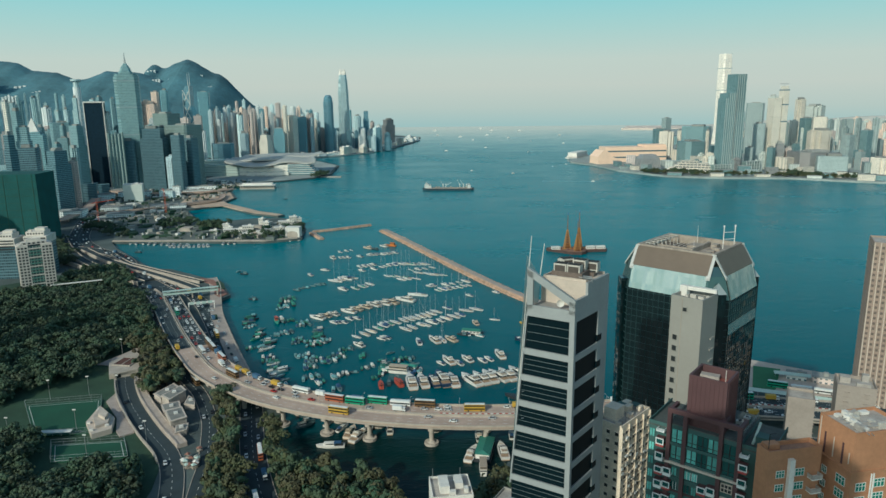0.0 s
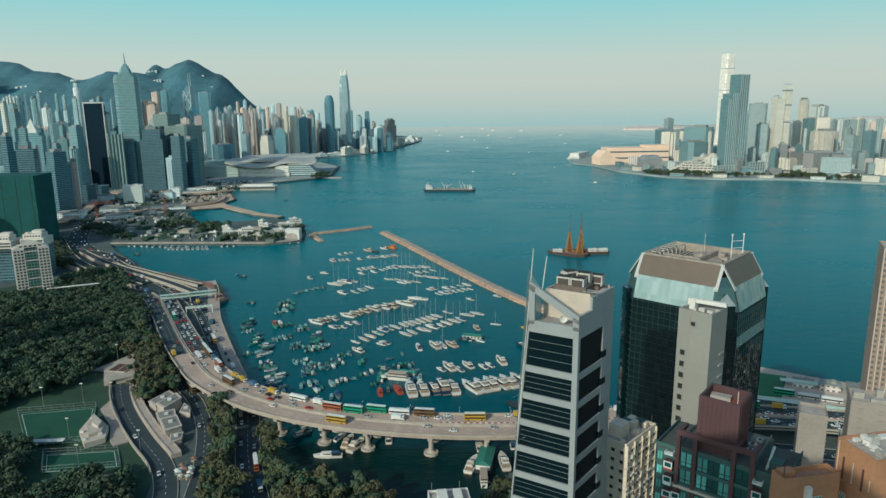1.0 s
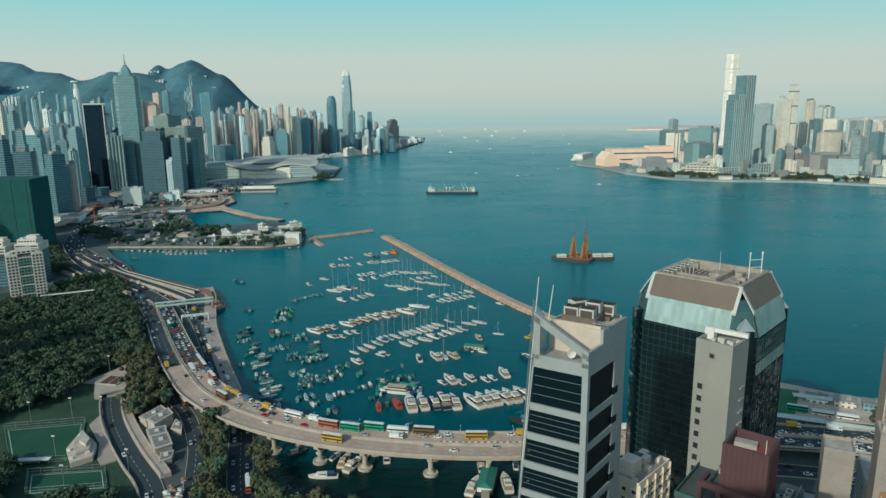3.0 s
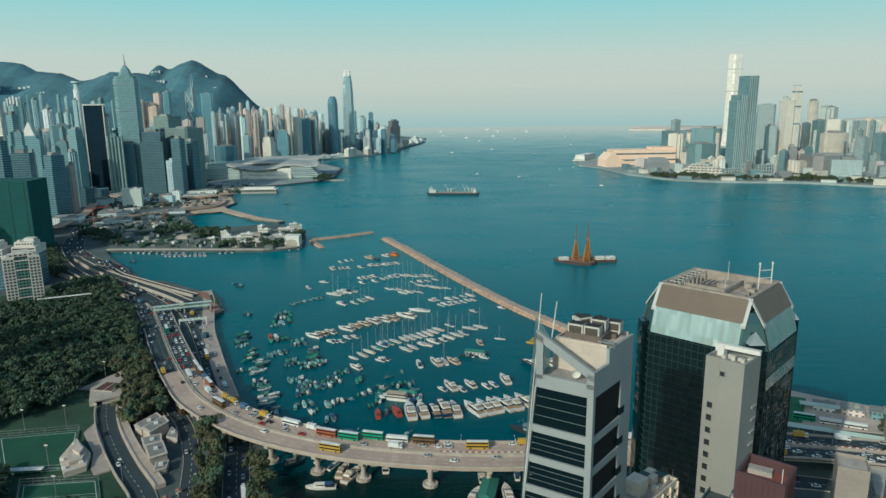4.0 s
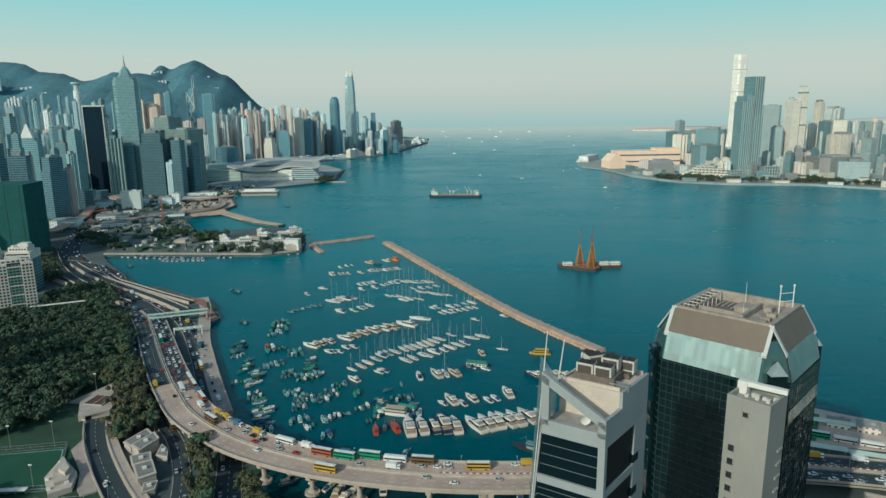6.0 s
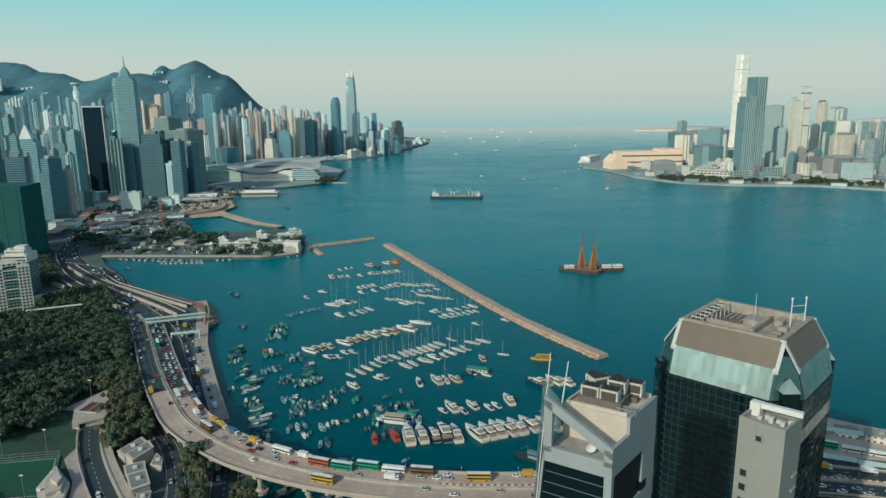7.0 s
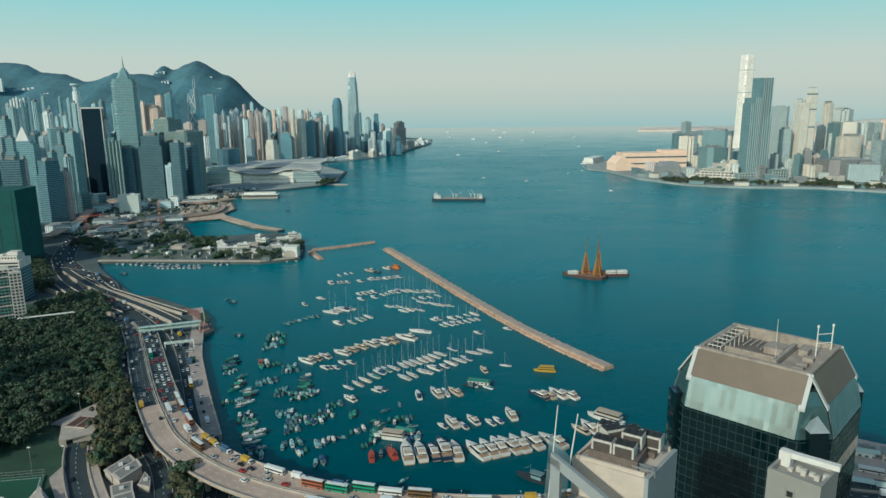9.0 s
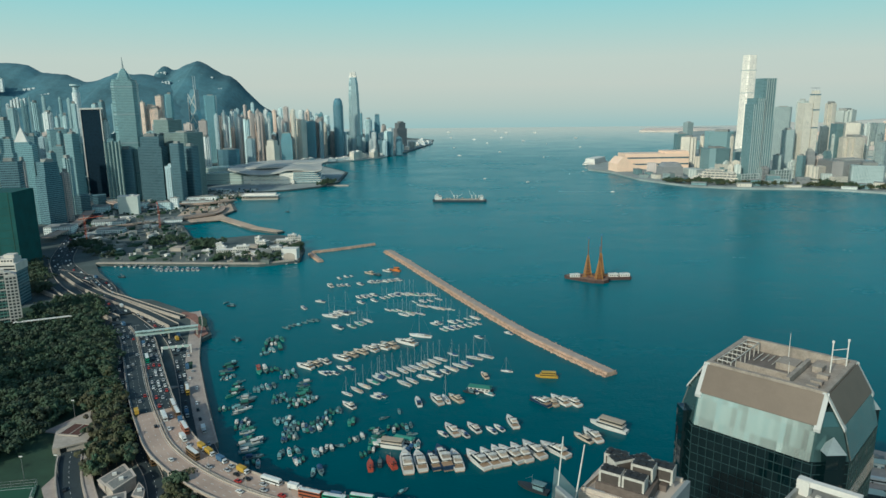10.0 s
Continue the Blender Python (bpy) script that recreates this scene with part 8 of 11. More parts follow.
# pale service tower in front
ANX = M("pale beige tiles", (0.30, 0.285, 0.255), 0.65, var=0.1, scale=0.1)
ANXPOSE = pose(67.2, 166.5, 0, 0, 0, -45)
annex = thing("service_tower", "narrow pale beige tower with a column of small square windows", "tower", ANXPOSE)
g = G()
box(g, 0, 0, 3, 9.6, 9.8, 127.0)
part("shaft", g, ANX, annex)
g = G()
for sx, sy, w, d in ((0, -4.6, 9.6, 0.6), (0, 4.6, 9.6, 0.6), (-4.5, 0, 0.6, 8.6), (4.5, 0, 0.6, 8.6)):
    box(g, sx, sy, 130.0, w, d, 1.3)
part("parapet", g, ANX, annex)
g = G()
box(g, -1.3, -4.92, 3, 0.12, 0.1, 128.2)
part("joint", g, STAINED, annex, "shaded upright joint in the cladding")
for i in range(30):
    zz = 121.2 - 3.4 * i if i else 127.0
    g = G()
    x0 = -2.9 if i else -0.4
    box(g, x0, -4.92, zz, 1.3 if i else 1.1, 0.12, 1.5 if i else 1.1)
    w = part("window", g, DARK, annex)
    g = G()
    for sx in (-0.75, 0.75):
        box(g, x0 + sx, -4.98, zz - 0.1, 0.16, 0.24, 1.7)
    box(g, x0, -5.02, zz - 0.16, 1.7, 0.32, 0.16)
    part("frame", g, ANX, w)
for i in range(28):
    g = G()
    box(g, 4.95, 2.6, 118.0 - 3.4 * i, 0.5, 2.6, 0.5)
    part("side_ledge", g, ANX, annex, "short ledge on the side wall")
gond = thing("gondola_crane", "white roof crane lying along the parapet", "crane", ANXPOSE @ pose(0, 1.0, 130.1))
g = G()
box(g, -3.6, 0, 0, 2.2, 2.0, 3.0)
box(g, 0.5, 0.4, 2.0, 10.5, 1.3, 1.1, 8)
part("boom", g, WHITE, gond)
for i in range(6):
    g = G()
    box(g, -2 + i * 1.2, -1.8 + (i % 2), 0, 0.9, 0.9, 0.7 + 0.3 * (i % 3))
    part("motor", g, CHILL, gond)
# ---- near blocks below the eye ----
BROWN = M("dark red-brown cladding", (0.088, 0.042, 0.044), 0.6, var=0.15, scale=0.3)
BROWN_IN = M("red-brown crown lining", (0.24, 0.075, 0.06), 0.7, var=0.2, scale=0.4)
GREENGLASS, nt, bs = base_material("green tinted window glass", 0.08)
bs.inputs["Base Color"].default_value = (0.018, 0.075, 0.072, 1)
DULLGREEN = M("dull green wall", (0.05, 0.105, 0.098), 0.7, var=0.25, scale=0.2)
RED = M("red bay panel", (0.34, 0.05, 0.045), 0.6, var=0.15, scale=0.6)
WFRAME = M("white window frame", (0.70, 0.70, 0.67), 0.5, var=0.08, scale=0.6)
ORANGE = M("orange-brown plaster", (0.40, 0.20, 0.105), 0.8, var=0.25, scale=0.12, bump=0.01)
# the beige is lightened to stand in for sun on the tenement
BEIGEWALL = M("grimy beige plaster", (0.78, 0.66, 0.52), 0.85, var=0.35, scale=0.2, bump=0.01)
DARKROOF = M("dark grey-green roof", (0.075, 0.085, 0.08), 0.85, var=0.4, scale=0.3)
TERRACE = M("terracotta roof tiles", (0.30, 0.18, 0.12), 0.85, var=0.4, scale=0.3)
ROOFGREY = M("stained pale roof", (0.40, 0.36, 0.32), 0.9, var=0.4, scale=0.25)

# block of flats with a brown crown box: x runs along the front, y into the block, z from the ground
MB = pose(48.5, 126.7, 0, 0, 0, -38)
CURTAIN = M("pale green curtained glass", (0.15, 0.40, 0.36), 0.25, var=0.35, scale=0.5, rnd=0.35)
flats = thing("flats_block", "green-glazed flats with dark red-brown frames and white-framed bay windows", "building", MB)
g = G()
box(g, 8.2, 8.9, 3.0, 16.8, 17, 107.0)
part("core", g, DULLGREEN, flats)
for x, wing_w, top in ((-2.7, 4.8, 108.2), (19.9, 6.4, 108.6)):
    g = G()
    box(g, x, 8.6, 3.0, wing_w, 15, top - 3)
    part("wing", g, DULLGREEN, flats, "dull green side wing")
    g = G()
    box(g, x, 8.6, top, wing_w + 0.3, 15.3, 0.4)
    part("wing_roof", g, DARKROOF, flats)
    g = G()
    for sx in (-wing_w / 2, wing_w / 2):
        box(g, x + sx, 8.6, top + 0.4, 0.25, 15.3, 0.9)
    box(g, x, 1.1, top + 0.4, wing_w, 0.25, 0.9)
    part("wing_parapet", g, DULLGREEN, flats)
# open red-brown frame standing above the roof
for x in (0.3, 4.1, 12.5, 16.5):
    g = G()
    box(g, x, 0.1, 60, 0.95, 0.95, 54.3)
    part("pier", g, BROWN, flats, "red-brown pier")
g = G()
box(g, 8.4, 0.1, 113.3, 17.2, 1.0, 1.15)
part("beam", g, BROWN, flats, "red-brown roof beam")
for x in (0.3, 4.1, 12.5, 16.5):
    g = G()
    box(g, x, 2.9, 113.2, 0.8, 4.6, 1.0)
    part("beam", g, BROWN, flats, "red-brown roof beam")
g = G()
box(g, 22.9, 1.0, 60, 0.7, 0.8, 48.8)
part("pier", g, BROWN, flats, "red-brown pier")
g = G()
box(g, 8.2, 8.9, 110.0, 16.8, 17, 0.3)
part("roof", g, DARKROOF, flats, "dark stained roof")
g = G()
for x, y, w, d in ((3.75, 6.4, 0.5, 8.9), (12.15, 6.4, 0.5, 8.9), (7.95, 2.2, 7.9, 0.5), (7.95, 10.6, 7.9, 0.5)):
    box(g, x, y, 110.3, w, d, 12.9)
part("crown_box", g, BROWN, flats, "open-topped red-brown crown box")
crown_rib = mesh_of("crown_rib", (lambda q: (box(q, 0, 0, 0, 0.16, 0.12, 12.6), q)[1])(G()), BROWN)
for i in range(8):
    for mm in (pose(4.4 + i * 1.02, 1.9, 110.3), pose(12.45, 2.9 + i * 1.02, 110.3)):
        r_ = new("crown_rib", crown_rib)
        r_.parent = flats
        r_.matrix_basis = mm
g = G()
box(g, 7.95, 6.4, 120.4, 7.9, 7.9, 0.3)
part("crown_floor", g, BROWN_IN, flats, "pale red floor inside the crown")
g = G()
box(g, 6.4, 8.6, 120.7, 4.4, 2.2, 1.0, 8)
part("crown_tank", g, ROOFGREY, flats, "pale tank inside the crown")
g = G()
rod(g, (11.4, 3.6, 120.7), (11.4, 3.6, 125.6), 0.07, 5)
part("rod", g, WHITE, flats)
# two tall floors of glazing behind the frame
for z in (105.7, 101.4):
    for x0, x1, n in ((0.9, 3.5, 2), (4.7, 12.0, 6), (13.1, 16.0, 2)):
        for i in range(n):
            w = (x1 - x0) / n
            xc = x0 + (i + 0.5) * w
            g = G()
            box(g, xc, 0.34, z, w - 0.12, 0.12, 3.3)
            wd = part("window", g, GREENGLASS if (n == 6 and i in (2, 3)) or x0 > 13 else CURTAIN, flats)
            g = G()
            for xx in (xc - w / 2 + 0.06, xc + w / 2 - 0.06):
                box(g, xx, 0.22, z, 0.1, 0.2, 3.3)
            box(g, xc, 0.22, z + 0.9, w, 0.14, 0.08)
            part("frame", g, DARK, wd)
    g = G()
    box(g, 8.2, 0.16, z - 0.85, 16.4, 0.5, 0.8)
    part("slab_edge", g, DULLGREEN, flats)
g = G()
box(g, 8.2, -0.1, 100.2, 17.0, 1.1, 0.5)
part("ledge", g, PALEWALL, flats, "pale pinkish ledge")
# the floors below, with projecting bays in red and white
for fl in range(10):
    z = 96.9 - 3.7 * fl
    for x, w in ((2.0, 1.4), (5.2, 1.6), (7.0, 1.2)):
        g = G()
        box(g, x, 0.36, z, w, 0.12, 2.0)
        wd = part("window", g, CURTAIN if (fl + int(x)) % 3 else GREENGLASS, flats)
        g = G()
        for xx in (x - w / 2, x, x + w / 2):
            box(g, xx, 0.26, z, 0.09, 0.14, 2.0)
        part("frame", g, WFRAME if (fl + int(x)) % 2 else DARK, wd)
    g = G()
    box(g, 8.2, 0.3, z - 0.7, 16.4, 0.25, 0.4)
    part("slab_edge", g, BROWN if fl % 2 else DULLGREEN, flats)
    g = G()
    box(g, 14.5, 0.2, z, 2.6, 0.5, 2.3)
    gr = part("service_bay", g, PALEWALL, flats, "pale screened service bay")
    for j in range(3):
        for k in range(2):
            g = G()
            box(g, 13.7 + j * 0.8, -0.08, z + 0.25 + k * 1.05, 0.6, 0.1, 0.75)
            part("opening", g, DARK, gr)
for fl in range(14):
    z = 107.0 - 3.7 * fl
    for x, w in ((-4.2, 1.3), (20.6, 1.3), (22.0, 1.0)):
        g = G()
        box(g, x, 1.06, z - 1.8, w, 0.12, 2.0)
        wd = part("window", g, CURTAIN, flats)
        g = G()
        for xx in (x - w / 2, x, x + w / 2):
            box(g, xx, 0.98, z - 1.8, 0.09, 0.14, 2.0)
        part("frame", g, DARK, wd)
bays = [(-1.5, 104.6 - 3.75 * i, i) for i in range(9)] + [(0.6, 97.4 - 3.75 * i, i + 1) for i in range(7)] + [(17.9, 104.2 - 3.75 * i, i) for i in range(9)] + [(9.1, 95.2 - 3.75 * i, i) for i in range(6)] + [(11.2, 95.8 - 3.75 * i, i + 1) for i in range(6)]
for x, z, i in bays:
    g = G()
    box(g, x, -0.35, z - 0.6, 1.9, 1.5, 0.6)
    bay = part("bay_panel", g, RED if i % 2 == 0 else WFRAME, flats, "red bay-window panel" if i % 2 == 0 else "white bay-window panel")
    g = G()
    for sx in (-0.88, 0.88):
        box(g, x + sx, -1.08, z, 0.2, 0.2, 1.5)
    for zz in (0.0, 1.45):
        box(g, x, -1.08, z + zz, 1.96, 0.22, 0.2)
    part("bay_frame", g, WFRAME, bay, "white bay-window frame")
    g = G()
    box(g, x, -0.3, z + 0.02, 1.7, 1.2, 1.5)
    part("bay_glass", g, GREENGLASS, bay)
    g = G()
    box(g, x, -0.35, z + 1.64, 1.9, 1.4, 0.14)
    part("bay_roof", g, BROWN, bay, "dark red-brown bay roof")
for x, z in ((-1.5, 107.9), (17.9, 107.5)):
    g = G()
    box(g, x, -0.35, z, 2.0, 1.5, 0.2)
    for sx in (-0.9, 0.9):
        box(g, x + sx, -0.35, z + 0.2, 0.15, 1.5, 0.5)
    part("bay_cap", g, WFRAME, flats, "white cap of the bay column")
# clutter of the roof: tanks, vents, pipes, rails
roof_rnd = random.Random(13)
for i in range(12):
    x, y = (roof_rnd.uniform(13.2, 15.8), roof_rnd.uniform(4, 16)) if i % 3 else (roof_rnd.uniform(0.6, 2.8), roof_rnd.uniform(6, 16))
    cl_ = thing("roof_unit", "small weathered plant unit on the dark flats roof", "plant unit", MB @ pose(x, y, 110.3, 0, 0, roof_rnd.choice((0, 90, 12))), "roof units")
    g = G()
    w, d, h = roof_rnd.uniform(0.8, 2.0), roof_rnd.uniform(0.7, 1.4), roof_rnd.uniform(0.6, 1.4)
    box(g, 0, 0, 0.15, w, d, h)
    part("casing", g, roof_rnd.choice((CHILL, ROOFGREY, DULLGREEN, STEEL)), cl_)
    g = G()
    cyl(g, 0, 0, h + 0.15, min(w, d) * 0.35, 0.15, 8)
    part("fan", g, DARK, cl_)
    for sx in (-w * 0.4, w * 0.4):
        g = G()
        box(g, sx, 0, 0, 0.12, d, 0.15)
        part("foot", g, DARK, cl_)
rail = thing("roof_rail", "thin grey safety rail round the flats roof", "rail", MB)
g = G()
for x in (0.2, 16.2):
    for z in (110.9, 111.4):
        rod(g, (x, 1, z), (x, 17, z), 0.05, 4)
    for i in range(10):
        rod(g, (x, 1 + i * 1.77, 110.3), (x, 1 + i * 1.77, 111.4), 0.05, 4)
part("bar", g, RAIL, rail)
duct = thing("roof_duct", "pale green duct and cabin on the wing roof", "duct", MB)
g = G()
box(g, 20.2, 5.5, 109.0, 2.6, 3.0, 2.2)
part("cabin", g, DULLGREEN, duct)
g = G()
rod(g, (18.6, 3.2, 109.5), (18.6, 9.0, 112.5), 0.3, 6)
part("pipe", g, GREENSTEEL, duct)


def windowed(name, label, m, w, d, h, wall, glass, du, dv, ww, wh, faces, rows, roof_mat, frame=None, z0=3.0, most=8):
    """A block of flats with recessed windows, sills and a parapet; faces: which walls carry windows (f, r, l)."""
    root = thing(name, label, "building", m)
    g = G()
    box(g, 0, 0, z0, w, d, h - z0)
    part("wall", g, wall, root)
    g = G()
    for x, y, a, b in ((0, -d / 2 + 0.15, w, 0.3), (0, d / 2 - 0.15, w, 0.3), (-w / 2 + 0.15, 0, 0.3, d - 0.6), (w / 2 - 0.15, 0, 0.3, d - 0.6)):
        box(g, x, y, h, a, b, 1.1)
    part("parapet", g, wall, root)
    g = G()
    box(g, 0, 0, h, w - 0.6, d - 0.6, 0.15)
    part("roof", g, roof_mat, root)
    shared = {}
    sills, rest = G(), G()
    for f in faces:
        L = w if f == "f" else d
        n = max(1, int(L / du))
        for j in range(rows):
            z = h - 2.6 - j * dv
            if z < z0 + 1:
                break
            for i in range(n):
                s = -L / 2 + (i + 0.5) * L / n
                if f == "f":
                    mm = pose(s, -d / 2, z)
                elif f == "r":
                    mm = pose(w / 2, s, z, 0, 0, 90)
                else:
                    mm = pose(-w / 2, s, z, 0, 0, -90)
                if "a" not in shared:
                    g = G()
                    box(g, 0, -0.02, 0, ww, 0.12, wh)
                    shared["a"] = mesh_of("window", g, glass)
                for (sx, sy, sz), size in ((((0, -0.12, -0.14)), (ww + 0.3, 0.3, 0.14)), (((0, -0.2, wh)), (ww + 0.35, 0.45, 0.12))):
                    q = mm @ Vector((sx, sy, sz))
                    lay = size if f == "f" else (size[1], size[0], size[2])
                    box(sills, q.x, q.y, q.z, *lay)
                if j < most:
                    wn_ = new("window", shared["a"])
                    wn_.parent = root
                    wn_.matrix_basis = mm
                else:
                    q = mm @ Vector((0, -0.02, 0))
                    box(rest, q.x, q.y, q.z, *((ww, 0.12, wh) if f == "f" else (0.12, ww, wh)))
    tagged(part("sill", sills, frame or wall, root), kind="stuff")
    if rest[0]:
        tagged(part("lower_window", rest, glass, root), kind="stuff")
    return root


# narrow tenement: its front along the street, its gable to the tower
beige = windowed("tenement", "grimy beige tenement with close rows of small dark windows", pose(50.9, 176.9, 0, 0, 0, 47), 18.4, 9.0, 87.6, BEIGEWALL, DARK, 2.3, 3.1, 1.1, 1.3, "fl", 16, ROOFGREY, most=9)
rr = random.Random(4)
for i in range(64):
    g = G()
    s, z = rr.choice((-8.2, -5.8, -3.4, -1.1, 1.2, 3.5, 5.8, 7.9)) + rr.uniform(-.3, .3), 85 - 3.1 * rr.randint(0, 13) - rr.choice((0.6, 1.5, 2.0))
    box(g, s, -4.8, z, rr.uniform(0.8, 1.7), rr.uniform(0.5, 0.9), rr.uniform(0.4, 0.8))
    part("air_conditioner", g, rr.choice((WFRAME, BEIGEWALL, CHILL)), beige)
for x in (-9.0, -4.6, 0.1, 4.6, 9.0):
    g = G()
    box(g, x, -4.75, 3, 0.35, 0.5, 85)
    part("rib", g, BEIGEWALL, beige)
g = G()
for x, y, a, b, c in ((-3.5, 1.4, 5, 4.4, 4.2), (3.8, 1, 3, 3, 2.2), (0.6, -2.0, 2, 1.5, 1.2), (6.6, -2.0, 1.4, 1.4, 1.6), (6.5, 2.5, 2.6, 2.0, 2.0), (-7.4, -2.4, 1.2, 1.6, 1.0)):
    box(g, x, y, 87.7, a, b, c)
part("roof_hut", g, BEIGEWALL, beige)
g = G()
for i in range(9):
    rod(g, (-8 + i * 2, -3.5, 87.7), (-8 + i * 2, -3.5, 89.6 + (i % 3)), 0.06, 4)
    rod(g, (-8 + i * 2, -3.5, 89.0), (-7 + i * 2, 2.5, 88.8), 0.05, 4)
part("aerial", g, STEEL, beige)
g = G()
box(g, 2.0, 2.6, 89.9, 4.6, 2.6, 0.12)
box(g, 6.6, -0.4, 89.4, 3.0, 2.6, 0.12)
part("tarpaulin", g, DULLGREEN, beige, "green tarpaulin over the roof")

# orange-brown blocks: a lower one with a stair of balconies, and a taller one with a cluttered roof
GWIN, nt, bs = base_material("green glass panes", 0.1)
bs.inputs["Base Color"].default_value = (0.03, 0.20, 0.15, 1)


def green_window(root, m, w, h):
    """A window in white framing with two green panes, side by side."""
    wd = part("window", (lambda q: (box(q, 0, -0.05, 0, w, 0.12, h), q)[1])(G()), GWIN, root)
    wd.matrix_basis = m
    g = G()
    for x in (-w / 2, -w / 6, w / 6, w / 2):
        box(g, x, -0.12, 0, 0.09, 0.14, h)
    for z in (-0.04, h * 0.62, h):
        box(g, 0, -0.12, z, w + 0.1, 0.14, 0.09)
    part("frame", g, WFRAME, wd, "white window frame")
    g = G()
    box(g, 0, -0.22, -0.2, w + 0.4, 0.45, 0.14)
    part("sill", g, ORANGE, wd)


o1 = thing("orange_block", "orange-brown plastered apartment block with green panes", "building", pose(64.5, 108.7, 0, 0, 0, 12))
g = G()
box(g, 6.6, 2.0, 3, 13.2, 4.0, 108.4)
box(g, 2.6, 3.0, 111.4, 3.2, 2.0, 1.5)
part("wall", g, ORANGE, o1)
g = G()
for x, y, w, d in ((6.6, 0.15, 13.2, 0.3), (0.15, 2.0, 0.3, 3.4), (13.05, 2.0, 0.3, 3.4), (6.6, 3.85, 13.2, 0.3)):
    box(g, x, y, 111.4, w, d, 1.1)
part("parapet", g, ORANGE, o1)
g = G()
box(g, 6.6, 2.0, 111.4, 12.6, 3.4, 0.15)
part("roof", g, TERRACE, o1)
g = G()
box(g, 5.5, -0.45, 60, 1.25, 0.9, 50.4)
part("pilaster", g, WHITE, o1, "pale upright pilaster")
for fl in range(9):
    z = 106.0 - 3.3 * fl
    green_window(o1, pose(3.2, 0, z), 2.0, 1.6)
    green_window(o1, pose(8.0, 0, z), 2.2, 1.7)
    g = G()
    box(g, 11.4, -0.8, z - 0.7, 2.6, 1.7, 0.25)
    balc = part("balcony", g, WHITE, o1, "pale curved balcony")
    g = G()
    box(g, 11.4, -1.6, z - 0.45, 2.6, 0.12, 0.9)
    for sx in (-1.25, 1.25):
        box(g, 11.4 + sx, -0.8, z - 0.45, 0.12, 1.6, 0.9)
    part("balustrade", g, ROOFGREY, balc)
g = G()
rod(g, (0.9, 1.4, 112.4), (0.9, 1.4, 116.0), 0.09, 5)
rod(g, (0.9, 1.4, 115.9), (2.4, 1.4, 116.0), 0.07, 5)
part("vent_pipe", g, DARK, o1)
o2 = thing("orange_block", "taller orange-brown apartment block with a cluttered roof", "building", pose(81.3, 106.5, 0, 0, 0, 12))
g = G()
box(g, 7.0, 5.2, 60, 14, 10.4, 57.0)
box(g, 7.0, 5.2, 3, 14.0, 10.4, 57)
part("wall", g, ORANGE, o2)
g = G()
for x, y, w, d in ((7.0, 0.15, 14, 0.3), (0.15, 5.2, 0.3, 9.8), (13.85, 5.2, 0.3, 9.8), (7.0, 10.25, 14, 0.3)):
    box(g, x, y, 117.0, w, d, 1.0)
part("parapet", g, ORANGE, o2)
g = G()
for x, y, w, d in ((7.0, -0.1, 14.4, 0.5), (-0.1, 5.2, 0.5, 10.8)):
    box(g, x, y, 108.6, w, d, 0.45)
part("cornice", g, ORANGE, o2)
g = G()
box(g, 7.0, 5.2, 117.0, 13.4, 9.8, 0.2)
part("roof", g, ROOFGREY, o2, "stained pale roof")
for fl in range(9):
    z = 104.8 - 3.3 * fl
    green_window(o2, pose(0, 2.6, z, 0, 0, -90), 2.5, 1.9)
    green_window(o2, pose(0, 7.4, z, 0, 0, -90), 1.4, 1.6)
    green_window(o2, pose(2.6, 0, z - 0.6), 2.4, 1.9)
    green_window(o2, pose(7.2, 0, z), 2.6, 1.9)
    green_window(o2, pose(11.4, 0, z), 2.2, 1.9)
for x in (4.9, 5.5):
    g = G()
    rod(g, (x, -0.3, 60), (x, -0.3, 108.2), 0.16, 5)
    part("drain_pipe", g, WFRAME, o2, "white down pipe")
for y, z0, z1 in ((9.6, 106.5, 117.6), (5.4, 109.8, 114.5), (0.9, 110.5, 113.0)):
    g = G()
    rod(g, (-0.25, y, z0), (-0.25, y, z1), 0.12, 5)
    part("drain_pipe", g, PALEWALL, o2, "pale down pipe")
g = G()
for y in (3.0, 8.2):
    box(g, -0.02, y, 109.4, 0.1, 0.5, 5.0)
part("slot", g, BROWN, o2, "dark upright slot in the plaster")
rr = random.Random(40)
for i in range(15):
    un = thing("roof_unit", "weathered plant unit and tank on the orange block's roof", "plant unit", pose(81.3, 106.5, 117.2, 0, 0, 12) @ pose(rr.uniform(1, 12.6), rr.uniform(1, 9.4), 0, 0, 0, rr.choice((0, 90, 20))), "roof units")
    g = G()
    w, d, h = rr.uniform(0.7, 2.4), rr.uniform(0.6, 1.6), rr.uniform(0.5, 1.5)
    box(g, 0, 0, 0.1, w, d, h)
    part("casing", g, rr.choice((WHITE, ROOFGREY, CHILL, PALEWALL)), un)
    g = G()
    box(g, 0, 0, 0, w * 0.8, d * 0.8, 0.1)
    part("plinth", g, DARK, un)
    g = G()
    rod(g, (-w / 2, 0, h * 0.6), (-w / 2 - rr.uniform(1, 2.5), 0.4, h * 0.5), 0.09, 5)
    part("pipe", g, STEEL, un)
